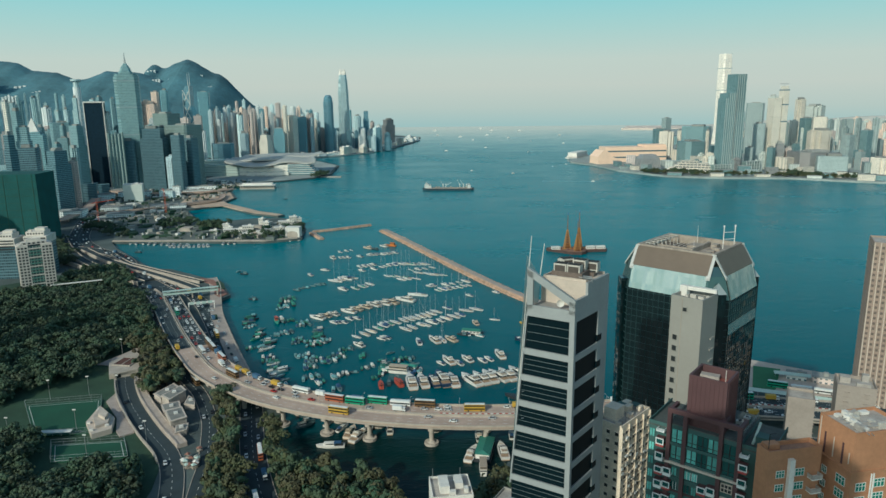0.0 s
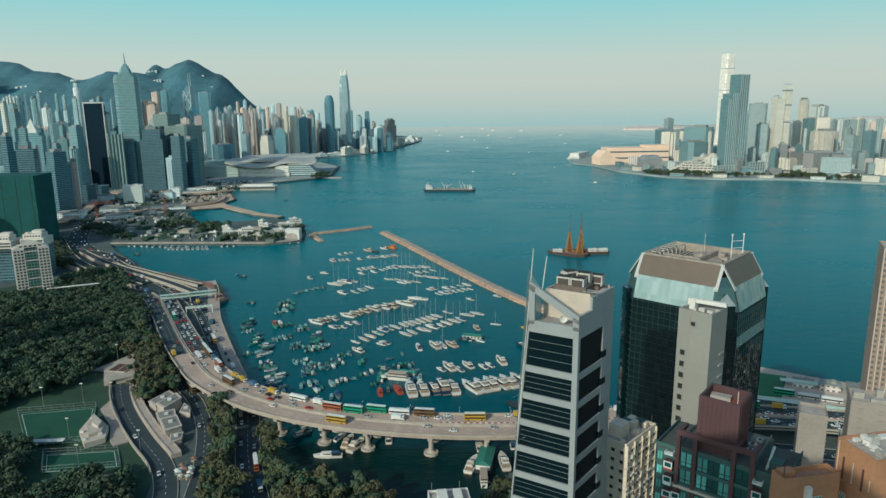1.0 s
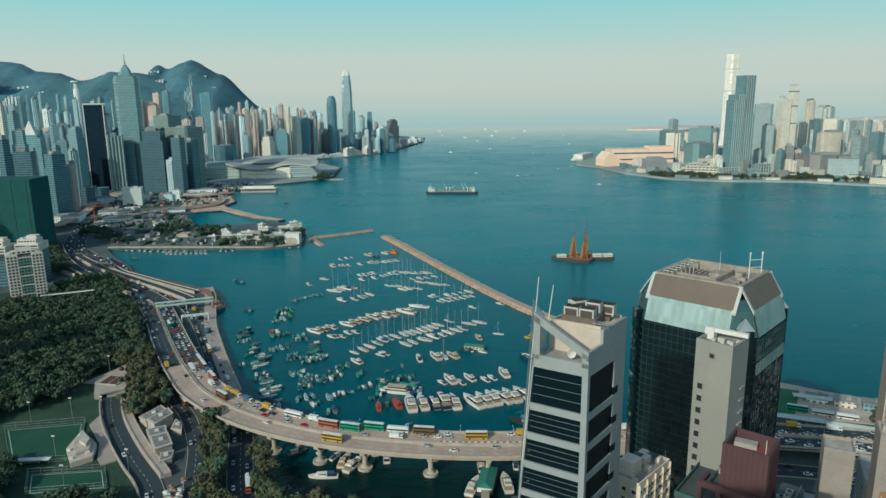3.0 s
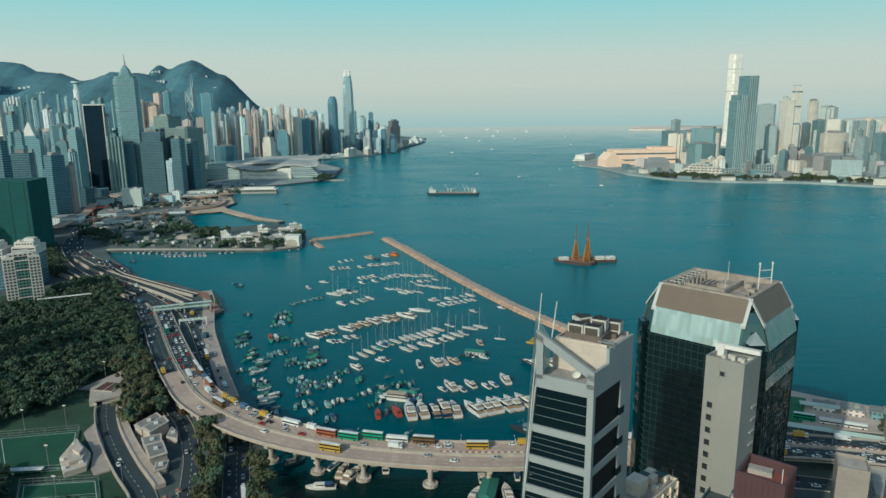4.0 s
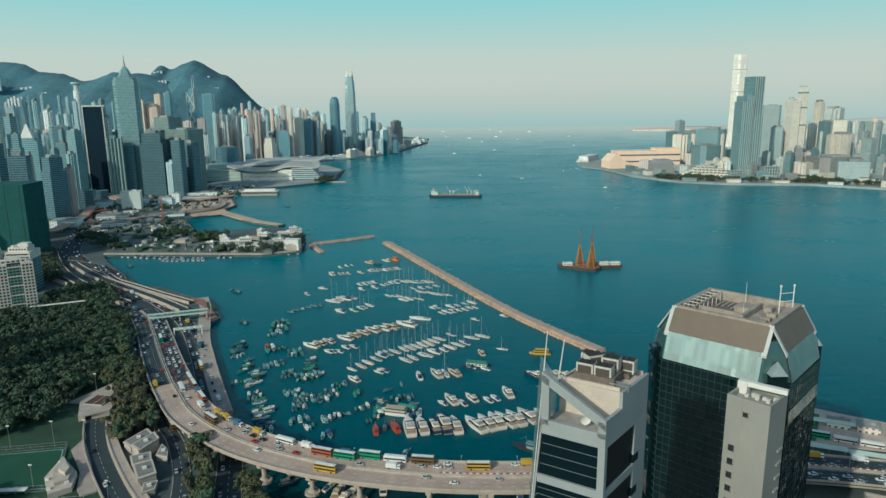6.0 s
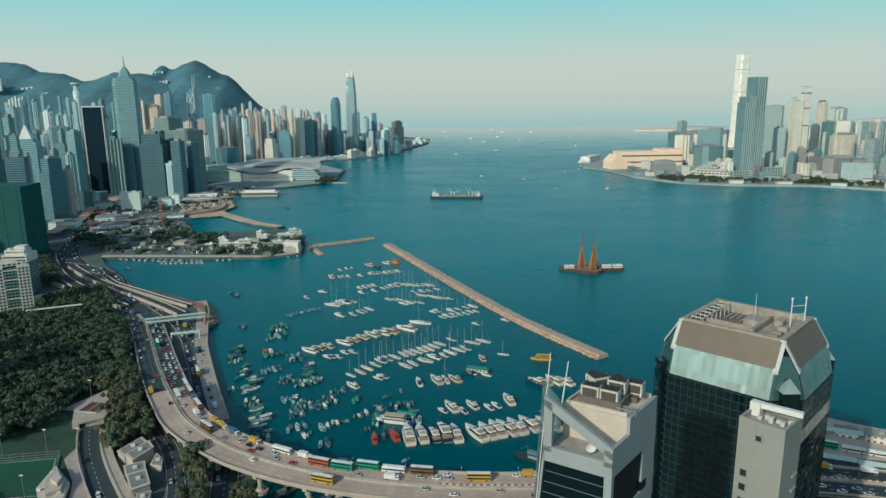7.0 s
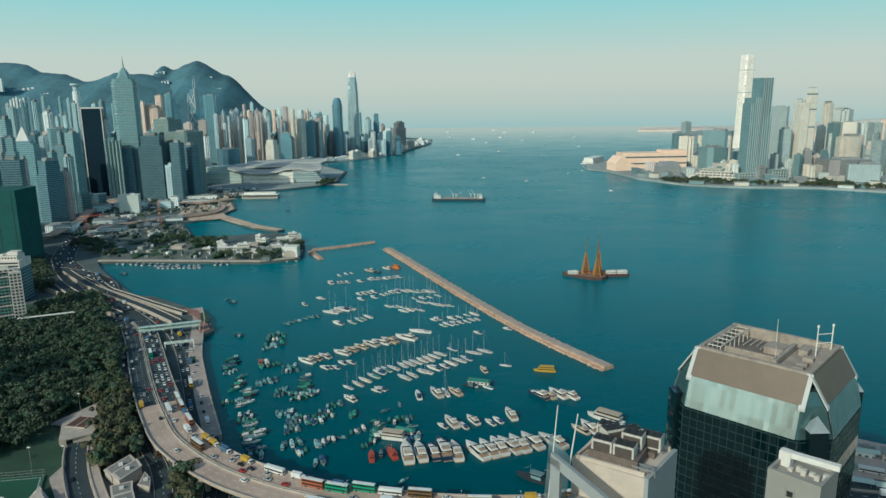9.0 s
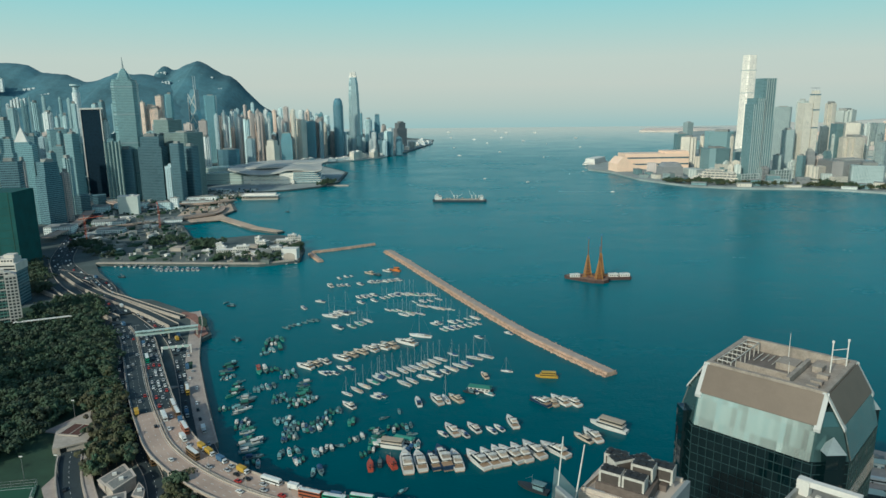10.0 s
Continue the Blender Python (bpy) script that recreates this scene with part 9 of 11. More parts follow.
# grey-brown tower and slab behind the orange blocks
GREYBROWN = M("grey brown plaster", (0.33, 0.28, 0.24), 0.85, var=0.2, scale=0.15)
tank = windowed("tank_tower", "round-cornered grey-brown rooftop tower", pose(127, 182, 0, 0, 0, -24), 11, 10, 96, GREYBROWN, GREYBROWN, 4, 3.3, 1.2, 1.4, "f", 5, ROOFGREY)
g = G()
for x, y, a, b, c in ((-3, 1, 3, 3, 2.0), (2, -2, 4, 2, 1.4), (3, 3, 2, 2, 2.6)):
    box(g, x, y, 96.1, a, b, c)
part("roof_hut", g, ROOFGREY, tank)
windowed("grey_slab", "narrow grey-pink plastered block behind the orange flats", pose(112, 186, 0, 0, 0, -24), 8, 9, 90, GREYBROWN, DARK, 3, 3.2, 0.8, 1.0, "r", 5, ROOFGREY)
tall = windowed("tall_flats", "tall grey-brown apartment tower with vertical ribs", pose(244, 348, 0, 0, 0, -25), 24, 22, 108, M("brown tile cladding", (0.33, 0.25, 0.20), 0.8, var=0.2, scale=0.1), M("brown tinted windows", (0.14, 0.11, 0.095), 0.4, var=0.3, scale=0.5), 3.0, 3.1, 1.3, 1.5, "fl", 33, ROOFGREY)
for i in range(9):
    g = G()
    box(g, -11.6 + i * 2.9, -11.15, 3, 0.5, 0.3, 106)
    part("rib", g, BEIGE_IN, tall)
low = windowed("white_flats", "pale weathered roof of a low block at the basin", pose(-5.5, 233, 0, 0, 0, 8), 17, 16, 27, WHITE, DARK, 3, 3.1, 1.2, 1.3, "f", 6, ROOFGREY)
g = G()
for x, y, a, b, c in ((-3, 0, 4, 9, 3.4), (3.5, 2, 3.4, 7, 2.6), (0, -5, 3, 2, 1.6), (6, -4, 1.6, 2.6, 2.2)):
    box(g, x, y, 27.1, a, b, c)
part("roof_hut", g, WHITE, low)
g = G()
rod(g, (-7, 6, 27), (-7, 6, 33), 0.1, 4)
rod(g, (5, 7, 27), (5, 7, 32), 0.1, 4)
part("aerial", g, STEEL, low)
# lower neighbours that fill the ground between the towers
for x, y, w, d, h, rz, wm in ((36, 196, 22, 16, 40, -42, BEIGEWALL), (84, 176, 20, 18, 52, -42, DULLGREEN), (104, 196, 24, 20, 46, -42, ANX), (126, 150, 24, 20, 70, -20, BEIGEWALL), (20, 215, 18, 18, 30, -30, ANX), (60, 258, 26, 18, 34, -42, WHITE), (150, 240, 30, 24, 30, -30, DULLGREEN), (112, 262, 26, 20, 24, -42, ROOFGREY), (70, 95, 20, 18, 70, -42, BEIGEWALL), (185, 260, 30, 24, 36, -25, ANX)):
    windowed("tenement", "weathered low tenement block between taller towers", pose(x, y, 0, 0, 0, rz), w, d, h, wm, DARK, 3.2, 3.1, 1.2, 1.3, "fl", 5, ROOFGREY, most=0)

# estate on the far side of the park: white slabs, and a block wrapped in green netting
NET = M("green scaffold netting", (0.012, 0.078, 0.074), 0.9, var=0.35, scale=0.08, fine=6, bump=0.1)
NETPOLE = M("bamboo and lashings", (0.03, 0.08, 0.06), 0.9)
net = thing("netted_block", "large block wrapped in dark green scaffold netting", "building", pose(-596, 845, 0, 0, 0, 4))
g = G()
box(g, 0, 0, 3, 118, 46, 98)
part("netting", g, NET, net)
g = G()
for i in range(7):
    box(g, -54 + i * 18, -23.2, 3, 0.6, 0.4, 98.5)
    part("scaffold", g, NETPOLE, net)
    g = G()
for z in range(10, 100, 9):
    box(g, 0, -23.2, z, 118, 0.35, 0.4)
    part("scaffold", g, NETPOLE, net)
    g = G()
ESTWALL = M("cream estate render", (0.64, 0.58, 0.51), 0.8, var=0.25, scale=0.15)
ESTPINK = M("pink estate render", (0.66, 0.44, 0.40), 0.8, var=0.2, scale=0.15)
BALC = M("green balcony panel", (0.16, 0.30, 0.25), 0.7, var=0.25, scale=0.3)


def estate(x, y, rz, w, d, h, wall, label):
    """An estate slab: two cream flanks with columns of windows and a deep green-balconied bay between them."""
    e = thing("estate_slab", label, "building", pose(x, y, 3, 0, 0, rz), "estate slabs")
    side = w * 0.32
    for sx in (-1, 1):
        g = G()
        box(g, sx * (w / 2 - side / 2), d / 2, 0, side, d, h)
        flank = part("flank", g, wall, e, "cream rendered flank")
        for i in range(16):
            for j in range(3):
                g = G()
                box(g, sx * (w / 2 - side / 2) + (j - 1) * side * 0.3, -0.06, h - 3.6 - i * 3.0, side * 0.19, 0.2, 1.7)
                part("window", g, DARK, flank)
    g = G()
    box(g, 0, d / 2 + 1.6, 0, w - 2 * side, d - 1.6, h - 1.5)
    part("bay_wall", g, DULLGREEN, e, "shaded green bay wall")
    for i in range(16):
        g = G()
        z = h - 4.2 - i * 3.0
        box(g, 0, 1.0, z, w - 2 * side, 2.0, 0.25)
        box(g, 0, 0.1, z + 0.25, w - 2 * side, 0.16, 1.0)
        part("balcony", g, BALC if i % 3 else ESTWALL, e, "green balcony" if i % 3 else "cream balcony")
        g = G()
        for j in range(4):
            box(g, (j - 1.5) * (w - 2 * side) / 4, 1.5, z + 0.4, 0.3, 0.4, 2.2)
        part("screen", g, ESTWALL, e)
    g = G()
    for dx, dy, a, b, c in ((0, d * 0.4, w * 0.7, d * 0.5, 3.0), (0, d * 0.45, w * 0.42, d * 0.4, 5.5), (-w * 0.4, d * 0.5, 2.5, d * 0.8, 1.2), (w * 0.4, d * 0.5, 2.5, d * 0.8, 1.2)):
        box(g, dx, dy, h, a, b, c)
    part("roof_house", g, wall, e)
    g = G()
    for j in range(5):
        box(g, (j - 2) * w * 0.13, d * 0.14, h + 0.8, w * 0.07, 0.15, 1.4)
    part("roof_opening", g, DARK, e)
    return e


estate(-419, 622.5, 36, 31, 14, 49, ESTWALL, "cream estate slab with green balconies behind the park")
estate(-459, 598, 36, 26, 14, 47, ESTPINK, "pinkish estate slab with green balconies behind the park")
for x, y in ((-489, 688), (-463, 703)):
    b_ = thing("estate_tower", "cream estate tower with stepped roof houses", "building", pose(x, y, 3, 0, 0, 8), "estate towers")
    g = G()
    box(g, 0, 0, 36, 24, 24, 8)
    part("wall", g, ESTWALL, b_)
    g = G()
    box(g, 0, 0, 0, 23, 23, 36)
    part("lower_wall", g, STYLES["dark"][0], b_, "dark glazed lower floors")
    for i in range(4):
        g = G()
        box(g, 0, -12.05, 41 - i * 3.1, 22, 0.2, 1.5)
        part("window_band", g, DARK, b_)
    g = G()
    box(g, -1, 0, 44, 19, 16, 4.5)
    box(g, 2, 2, 48.5, 10, 9, 3.0)
    box(g, -7, -4, 48.5, 3, 3, 1.6)
    part("roof_house", g, ESTWALL, b_)
    g = G()
    for i in range(6):
        box(g, -8 + i * 2.9, -8.05, 45.4, 1.6, 0.2, 1.7)
    part("roof_opening", g, DARK, b_)
walkway = thing("covered_walkway", "long pale covered walkway among the park trees", "walkway", pose(-378, 617, 3, 0, 0, 26))
g = G()
box(g, 0, 0, 11.5, 46, 3.2, 0.5)
part("roof", g, WHITE, walkway)
for i in range(8):
    g = G()
    rod(g, (-21 + i * 6, 0, 0), (-21 + i * 6, 0, 11.5), 0.2, 6)
    part("post", g, STEEL, walkway)
# ---- boats ----
GEL = M("white gelcoat", (0.68, 0.64, 0.58), 0.35, var=0.12, scale=0.5, rnd=0.16)
CREAMGEL = M("cream gelcoat", (0.56, 0.46, 0.35), 0.4, var=0.12, scale=0.5, rnd=0.15)
NAVYHULL = M("navy hull paint", (0.02, 0.045, 0.09), 0.4, var=0.15, scale=0.5)
CUSHION = M("beige cushions", (0.46, 0.37, 0.28), 0.85, var=0.2, scale=1.0, rnd=0.3)
TEAK = M("worn teak deck", (0.36, 0.25, 0.16), 0.8, var=0.25, scale=1.0)
BOATGLASS = M("dark boat glass", (0.02, 0.03, 0.035), 0.12, var=0.1, scale=1)
BLUECOVER = M("blue canvas", (0.03, 0.08, 0.17), 0.9, var=0.2, scale=1, rnd=0.3)
GREENHULL = M("worn green paint", (0.05, 0.20, 0.15), 0.7, var=0.3, scale=0.8, rnd=0.3)
GREYHULL = M("grey weathered boat paint", (0.13, 0.20, 0.21), 0.8, var=0.3, scale=0.8, rnd=0.4)
TARP = M("teal tarpaulin", (0.16, 0.30, 0.31), 0.85, var=0.4, scale=0.8, rnd=0.6)
REDHULL = M("red hull paint", (0.38, 0.07, 0.04), 0.6, var=0.2, scale=0.8)
ORANGEHULL = M("orange hull paint", (0.55, 0.17, 0.03), 0.6, var=0.2, scale=0.8)
YELLOW = M("yellow paint", (0.50, 0.31, 0.04), 0.55, var=0.12, scale=0.4)
DARKHULL = M("dark hull paint", (0.03, 0.035, 0.04), 0.6, var=0.2, scale=0.8)
ALU = M("mast alloy", (0.62, 0.62, 0.60), 0.4, 0.5, var=0.1, scale=1)


def hull(L, B, H, stern=0.85, keel=0.5):
    """A boat's hull along +x, its waterline at z = 0, with a raked bow and a flat stern."""
    g = G()
    rings = []
    for i in range(9):
        u = i / 8
        x = -L / 2 + L * u
        b = B / 2 * (stern + (1 - stern) * min(1, u * 3)) * (1 if u < 0.45 else max(0.02, 1 - ((u - 0.45) / 0.55) ** 2.8))
        sheer = H * (1 + 0.35 * u * u)
        xx = x + 0.06 * L * (u ** 3)
        rings.append([(x, -b * 0.45, -keel), (x, b * 0.45, -keel), (x + (xx - x) * .5, b * 0.9, 0.1), (xx, b, sheer), (xx, b * 0.93, sheer - 0.02), (xx, -b * 0.93, sheer - 0.02), (xx, -b, sheer), (x + (xx - x) * .5, -b * 0.9, 0.1)])
    loft(g, rings)
    return g


def house(L0, L1, B, z0, z1, rake=0.25, taper=0.86):
    """A deck house from L0 to L1 along the boat, its ends raked and its sides leaning in."""
    g = G()
    k = (z1 - z0) * rake
    add(g, [(L0, -B / 2, z0), (L1, -B / 2 * 0.8, z0), (L1, B / 2 * 0.8, z0), (L0, B / 2, z0), (L0 + k * .5, -B / 2 * taper, z1), (L1 - k * 2.2, -B / 2 * .7, z1), (L1 - k * 2.2, B / 2 * .7, z1), (L0 + k * .5, B / 2 * taper, z1)],
        [(3, 2, 1, 0), (4, 5, 6, 7), (0, 1, 5, 4), (1, 2, 6, 5), (2, 3, 7, 6), (3, 0, 4, 7)])
    return g


def yacht(L, below=None, above=None, label="white motor yacht with dark windows and a flybridge"):
    B, H = L * 0.33, L * 0.09
    below, above = below or GEL, above or GEL
    b = thing("motor_yacht", label, "boat", None, "moored yachts")
    part("hull", hull(L, B, H), below, b)
    g = G()
    box(g, 0, 0, -0.3, L * 0.94, B * 0.84, 0.42)
    part("waterline", g, DARKHULL, b, "dark boot stripe")
    g = G()
    box(g, -L * 0.47, 0, -0.2, L * 0.1, B * 0.74, 0.55)
    part("bathing_platform", g, TEAK, b)
    g = G()
    box(g, -L * 0.34, 0, H, L * 0.2, B * 0.74, 0.06)
    # on small yachts a dark slab stands in for the cockpit's shade
    part("cockpit", g, DARKHULL if L < 15 else TEAK, b, "teak cockpit, on small yachts a dark slab for its shade")
    part("cabin", house(-L * 0.26, L * 0.24, B * 0.78, H, H + L * 0.095, 0.55), above, b)
    part("window", house(-L * 0.268, L * 0.228, B * 0.81, H + L * 0.02, H + L * 0.078, 0.55), BOATGLASS, b, "dark wrap-round windows")
    part("coachroof", house(L * 0.14, L * 0.38, B * 0.5, H * 1.1, H + L * 0.045, 0.9), GEL, b)
    g = G()
    box(g, L * 0.3, 0, H * 1.16, L * 0.12, B * 0.34, L * 0.022)
    part("sun_pad", g, CUSHION, b, "beige sun pad on the foredeck")
    part("flybridge", house(-L * 0.36, L * 0.06, B * 0.72, H + L * 0.092, H + L * 0.118, 0.8), above, b)
    part("screen", house(L * 0.0, L * 0.055, B * 0.62, H + L * 0.118, H + L * 0.145, 0.9), BOATGLASS, b)
    g = G()
    box(g, -L * 0.10, 0, H + L * 0.118, L * 0.06, B * 0.5, 0.4)
    box(g, -L * 0.27, 0, H + L * 0.118, L * 0.1, B * 0.56, 0.32)
    box(g, -L * 0.19, B * 0.2, H + L * 0.118, L * 0.08, B * 0.16, 0.36)
    part("seat", g, CUSHION, b, "beige flybridge seats")
    g = G()
    for s in (-1, 1):
        rod(g, (-L * 0.24, s * B * 0.33, H + L * 0.11), (-L * 0.19, s * B * 0.28, H + L * 0.175), 0.12, 4)
    box(g, -L * 0.19, 0, H + L * 0.172, L * 0.09, B * 0.6, 0.16)
    cyl(g, -L * 0.19, 0, H + L * 0.172, 0.3, 0.7, 8)
    part("radar_arch", g, above, b)
    return b


def cruiser(L):
    B, H = L * 0.30, L * 0.09
    b = thing("cabin_cruiser", "small white cabin cruiser with a dark windscreen", "boat", None, "moored cruisers")
    part("hull", hull(L, B, H), GEL, b)
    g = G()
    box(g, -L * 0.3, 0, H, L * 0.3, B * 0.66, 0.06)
    # a flat dark slab stands in for shade in the cockpit
    part("cockpit", g, DARKHULL, b, "dark slab standing in for the cockpit's shade")
    part("cabin", house(-L * 0.12, L * 0.3, B * 0.75, H, H + L * 0.1), GEL, b)
    part("windscreen", house(-L * 0.1, L * 0.2, B * 0.77, H + L * 0.05, H + L * 0.09), BOATGLASS, b)
    g = G()
    box(g, -L * 0.25, 0, H + L * 0.1, L * 0.26, B * 0.7, 0.12)
    for s in (-1, 1):
        for x in (-0.36, -0.14):
            rod(g, (L * x, s * B * 0.32, H), (L * x, s * B * 0.32, H + L * 0.1), 0.06, 4)
    part("awning", g, BLUECOVER, b)
    return b


def sail(L, cover=None):
    B, H = L * 0.27, L * 0.07
    b = thing("sailing_yacht", "white sailing yacht at its mooring with a bare mast", "boat", None, "moored sailing yachts")
    part("hull", hull(L, B, H, 0.6), GEL, b)
    part("cabin", house(-L * 0.14, L * 0.22, B * 0.5, H, H + L * 0.045), GEL, b)
    part("window", house(-L * 0.12, L * 0.17, B * 0.52, H + L * 0.015, H + L * 0.034), BOATGLASS, b)
    g = G()
    box(g, -L * 0.29, 0, H, L * 0.26, B * 0.5, 0.06)
    part("cockpit", g, TEAK, b, "teak cockpit")
    g = G()
    rod(g, (L * 0.08, 0, H), (L * 0.08, 0, H + L * 1.25), 0.13, 5, 0.08)
    for z in (0.5, 0.85):
        rod(g, (L * 0.08, -B * 0.3, H + L * z), (L * 0.08, B * 0.3, H + L * z), 0.05, 4)
    part("mast", g, ALU, b, "tall bare alloy mast")
    g = G()
    rod(g, (L * 0.08, 0, H + L * 0.12), (-L * 0.36, 0, H + L * 0.1), 0.24, 5, 0.16)
    part("boom", g, BLUECOVER, b, "boom with a furled covered sail")
    if cover is not None:
        part("deck_cover", house(-L * 0.4, L * 0.04, B * 0.72, H, H + L * 0.06, 0.2), cover, b, "canvas deck cover")
    g = G()
    for x in (-L * 0.48, L * 0.52):
        rod(g, (L * 0.08, 0, H + L * 1.22), (x, 0, H), 0.035, 3)
    part("stay", g, STEEL, b)
    return b


def sampan(L, mat=None, top=None, nm="sampan", lb="small grey working sampan under a teal tarpaulin", squat=True):
    B, H = L * 0.30, L * 0.10
    b = thing(nm, lb, "boat", None, "working boats")
    part("hull", hull(L, B, H, 0.75), mat or GREYHULL, b)
    g = G()
    n = 5
    rings = []
    for x in (-L * 0.34, -L * 0.02 if squat else L * 0.1):
        rings.append([(x, B * 0.42 * math.cos(math.pi * i / n), H + L * 0.09 + L * (0.05 if squat else 0.08) * math.sin(math.pi * i / n)) for i in range(n + 1)] + [(x, -B * 0.40, H - 0.05), (x, B * 0.40, H - 0.05)])
    loft(g, rings)
    part("canopy", g, top or TARP, b)
    g = G()
    # the first two flat dark slabs stand in for shaded open wells
    box(g, L * 0.12, 0, H, L * 0.36, B * 0.55, 0.08)
    box(g, -L * 0.42, 0, H, L * 0.1, B * 0.6, 0.08)
    box(g, L * 0.26, 0, H, L * 0.08, B * 0.4, L * 0.05)
    rod(g, (L * 0.14, 0, H), (L * 0.14, 0, H + L * 0.3), 0.05, 4)
    part("gear", g, DARKHULL, b)
    return b


def workboat(L, mat, cab, nm, lb, cabin_h=0.2):
    B, H = L * 0.32, L * 0.10
    b = thing(nm, lb, "boat", None, "working boats")
    part("hull", hull(L, B, H, 0.8), mat, b)
    g = G()
    box(g, -L * 0.18, 0, H * 0.95, L * 0.36, B * 0.62, L * cabin_h, 0, 0.92)
    part("wheelhouse", g, cab, b)
    g = G()
    box(g, -L * 0.18, 0, H * 0.95 + L * cabin_h * 0.55, L * 0.362, B * 0.61, L * cabin_h * 0.25)
    part("window", g, BOATGLASS, b)
    g = G()
    box(g, -L * 0.18, 0, H + L * cabin_h * 0.96, L * 0.44, B * 0.74, 0.16)
    part("roof", g, cab, b)
    g = G()
    rod(g, (L * 0.05, 0, H), (L * 0.05, 0, H + L * 0.42), 0.1, 5, 0.06)
    rod(g, (L * 0.05, 0, H + L * 0.36), (L * 0.3, 0, H + L * 0.2), 0.06, 4)
    part("derrick", g, STEEL, b)
    g = G()
    cyl(g, -L * 0.34, 0, H, B * 0.1, L * 0.2, 8)
    part("funnel", g, DARKHULL, b)
    return b


def houseboat(L, roof, nm, lb, hullm=None):
    B, H = L * 0.42, L * 0.06
    b = thing(nm, lb, "boat", None, "houseboats")
    g = G()
    box(g, 0, 0, -0.6, L, B, H + 0.6)
    part("pontoon", g, hullm or DARKHULL, b)
    g = G()
    box(g, 0, 0, H, L * 0.86, B * 0.8, L * 0.13)
    part("cabin", g, GEL, b)
    for s in (-1, 1):
        for i in range(5):
            g = G()
            box(g, -L * 0.32 + i * L * 0.16, s * B * 0.4, H + L * 0.045, L * 0.09, 0.1, L * 0.05)
            part("window", g, BOATGLASS, b)
    g = G()
    add(g, [(-L * .47, -B * .46, H + L * .13), (L * .47, -B * .46, H + L * .13), (L * .47, B * .46, H + L * .13), (-L * .47, B * .46, H + L * .13), (-L * .36, 0, H + L * .2), (L * .36, 0, H + L * .2)], [(3, 2, 1, 0), (0, 1, 5, 4), (1, 2, 5), (2, 3, 4, 5), (3, 0, 4)])
    part("roof", g, roof, b)
    return b


def ferry_boat(L, mat, nm, lb):
    B, H = L * 0.26, L * 0.08
    b = thing(nm, lb, "boat", None, "ferries")
    part("hull", hull(L, B, H, 0.8), mat, b)
    for k in range(2):
        g = G()
        box(g, -L * 0.04 - k * L * 0.03, 0, H + k * L * 0.1, L * (0.74 - 0.1 * k), B * 0.84, L * 0.03)
        box(g, -L * 0.04 - k * L * 0.03, 0, H + k * L * 0.1 + L * 0.08, L * (0.76 - 0.1 * k), B * 0.9, L * 0.02)
        part("deck", g, (GEL, CUSHION)[k] if mat is GEL else mat, b)
        g = G()
        box(g, -L * 0.04 - k * L * 0.03, 0, H + k * L * 0.1 + L * 0.03, L * (0.72 - 0.1 * k), B * 0.8, L * 0.05)
        part("window_band", g, BOATGLASS, b)
    return b


BOAT_KINDS = {
    "yacht": lambda L: yacht(L), "yacht_navy": lambda L: yacht(L, NAVYHULL, GEL, "motor yacht with a navy hull and white upperworks"), "yacht_cream": lambda L: yacht(L, CREAMGEL, CREAMGEL, "cream motor yacht with dark windows"), "cruiser": lambda L: cruiser(L), "sail": lambda L: sail(L), "sail_green": lambda L: sail(L, GREENHULL), "sail_blue": lambda L: sail(L, BLUECOVER), "sail_tan": lambda L: sail(L, CUSHION), "sampan": lambda L: sampan(L),
    "greenboat": lambda L: sampan(L, GREENHULL, GREENHULL, "fishing_boat", "worn green fishing boat with a rounded canopy"),
    "sampan_white": lambda L: sampan(L, GEL, TARP, "sampan", "small white open boat with a faded awning"),
    "sampan_pale": lambda L: sampan(L, GREYHULL, GEL, "sampan", "small grey boat with a white cabin top", False),
    "sampan_green": lambda L: sampan(L, DARKHULL, GREENHULL, "sampan", "small dark boat under a green tarpaulin", False),
    "sampan_blue": lambda L: sampan(L, GREYHULL, BLUECOVER, "sampan", "small grey boat under a blue tarpaulin"),
    "junk": lambda L: workboat(L, GREYHULL, GEL, "fishing_boat", "weathered pale fishing boat with a wheelhouse", 0.16),
    "workboat": lambda L: workboat(L, DARKHULL, GREYHULL, "workboat", "dark workboat with a grey wheelhouse"),
    "redtug": lambda L: workboat(L, REDHULL, REDHULL, "tug", "red-painted tug with a low wheelhouse", 0.14),
    "redgreen": lambda L: workboat(L, GREENHULL, REDHULL, "fishing_boat", "fishing boat with a green hull and red wheelhouse", 0.2),
    "orangeboat": lambda L: workboat(L, ORANGEHULL, ORANGEHULL, "workboat", "bright orange workboat with a wheelhouse"),
    "houseboat": lambda L: houseboat(L, GEL, "houseboat", "white houseboat on a dark pontoon"),
    "greenhouse": lambda L: houseboat(L, GREENHULL, "houseboat", "houseboat with a green pitched roof"),
    "houseferry": lambda L: ferry_boat(L, GEL, "ferry", "white two-decked ferry with dark window bands"),
    "yellowferry": lambda L: ferry_boat(L, YELLOW, "ferry", "yellow two-decked harbour ferry"),
}
boat_cache = {}
boat_rnd = random.Random(21)


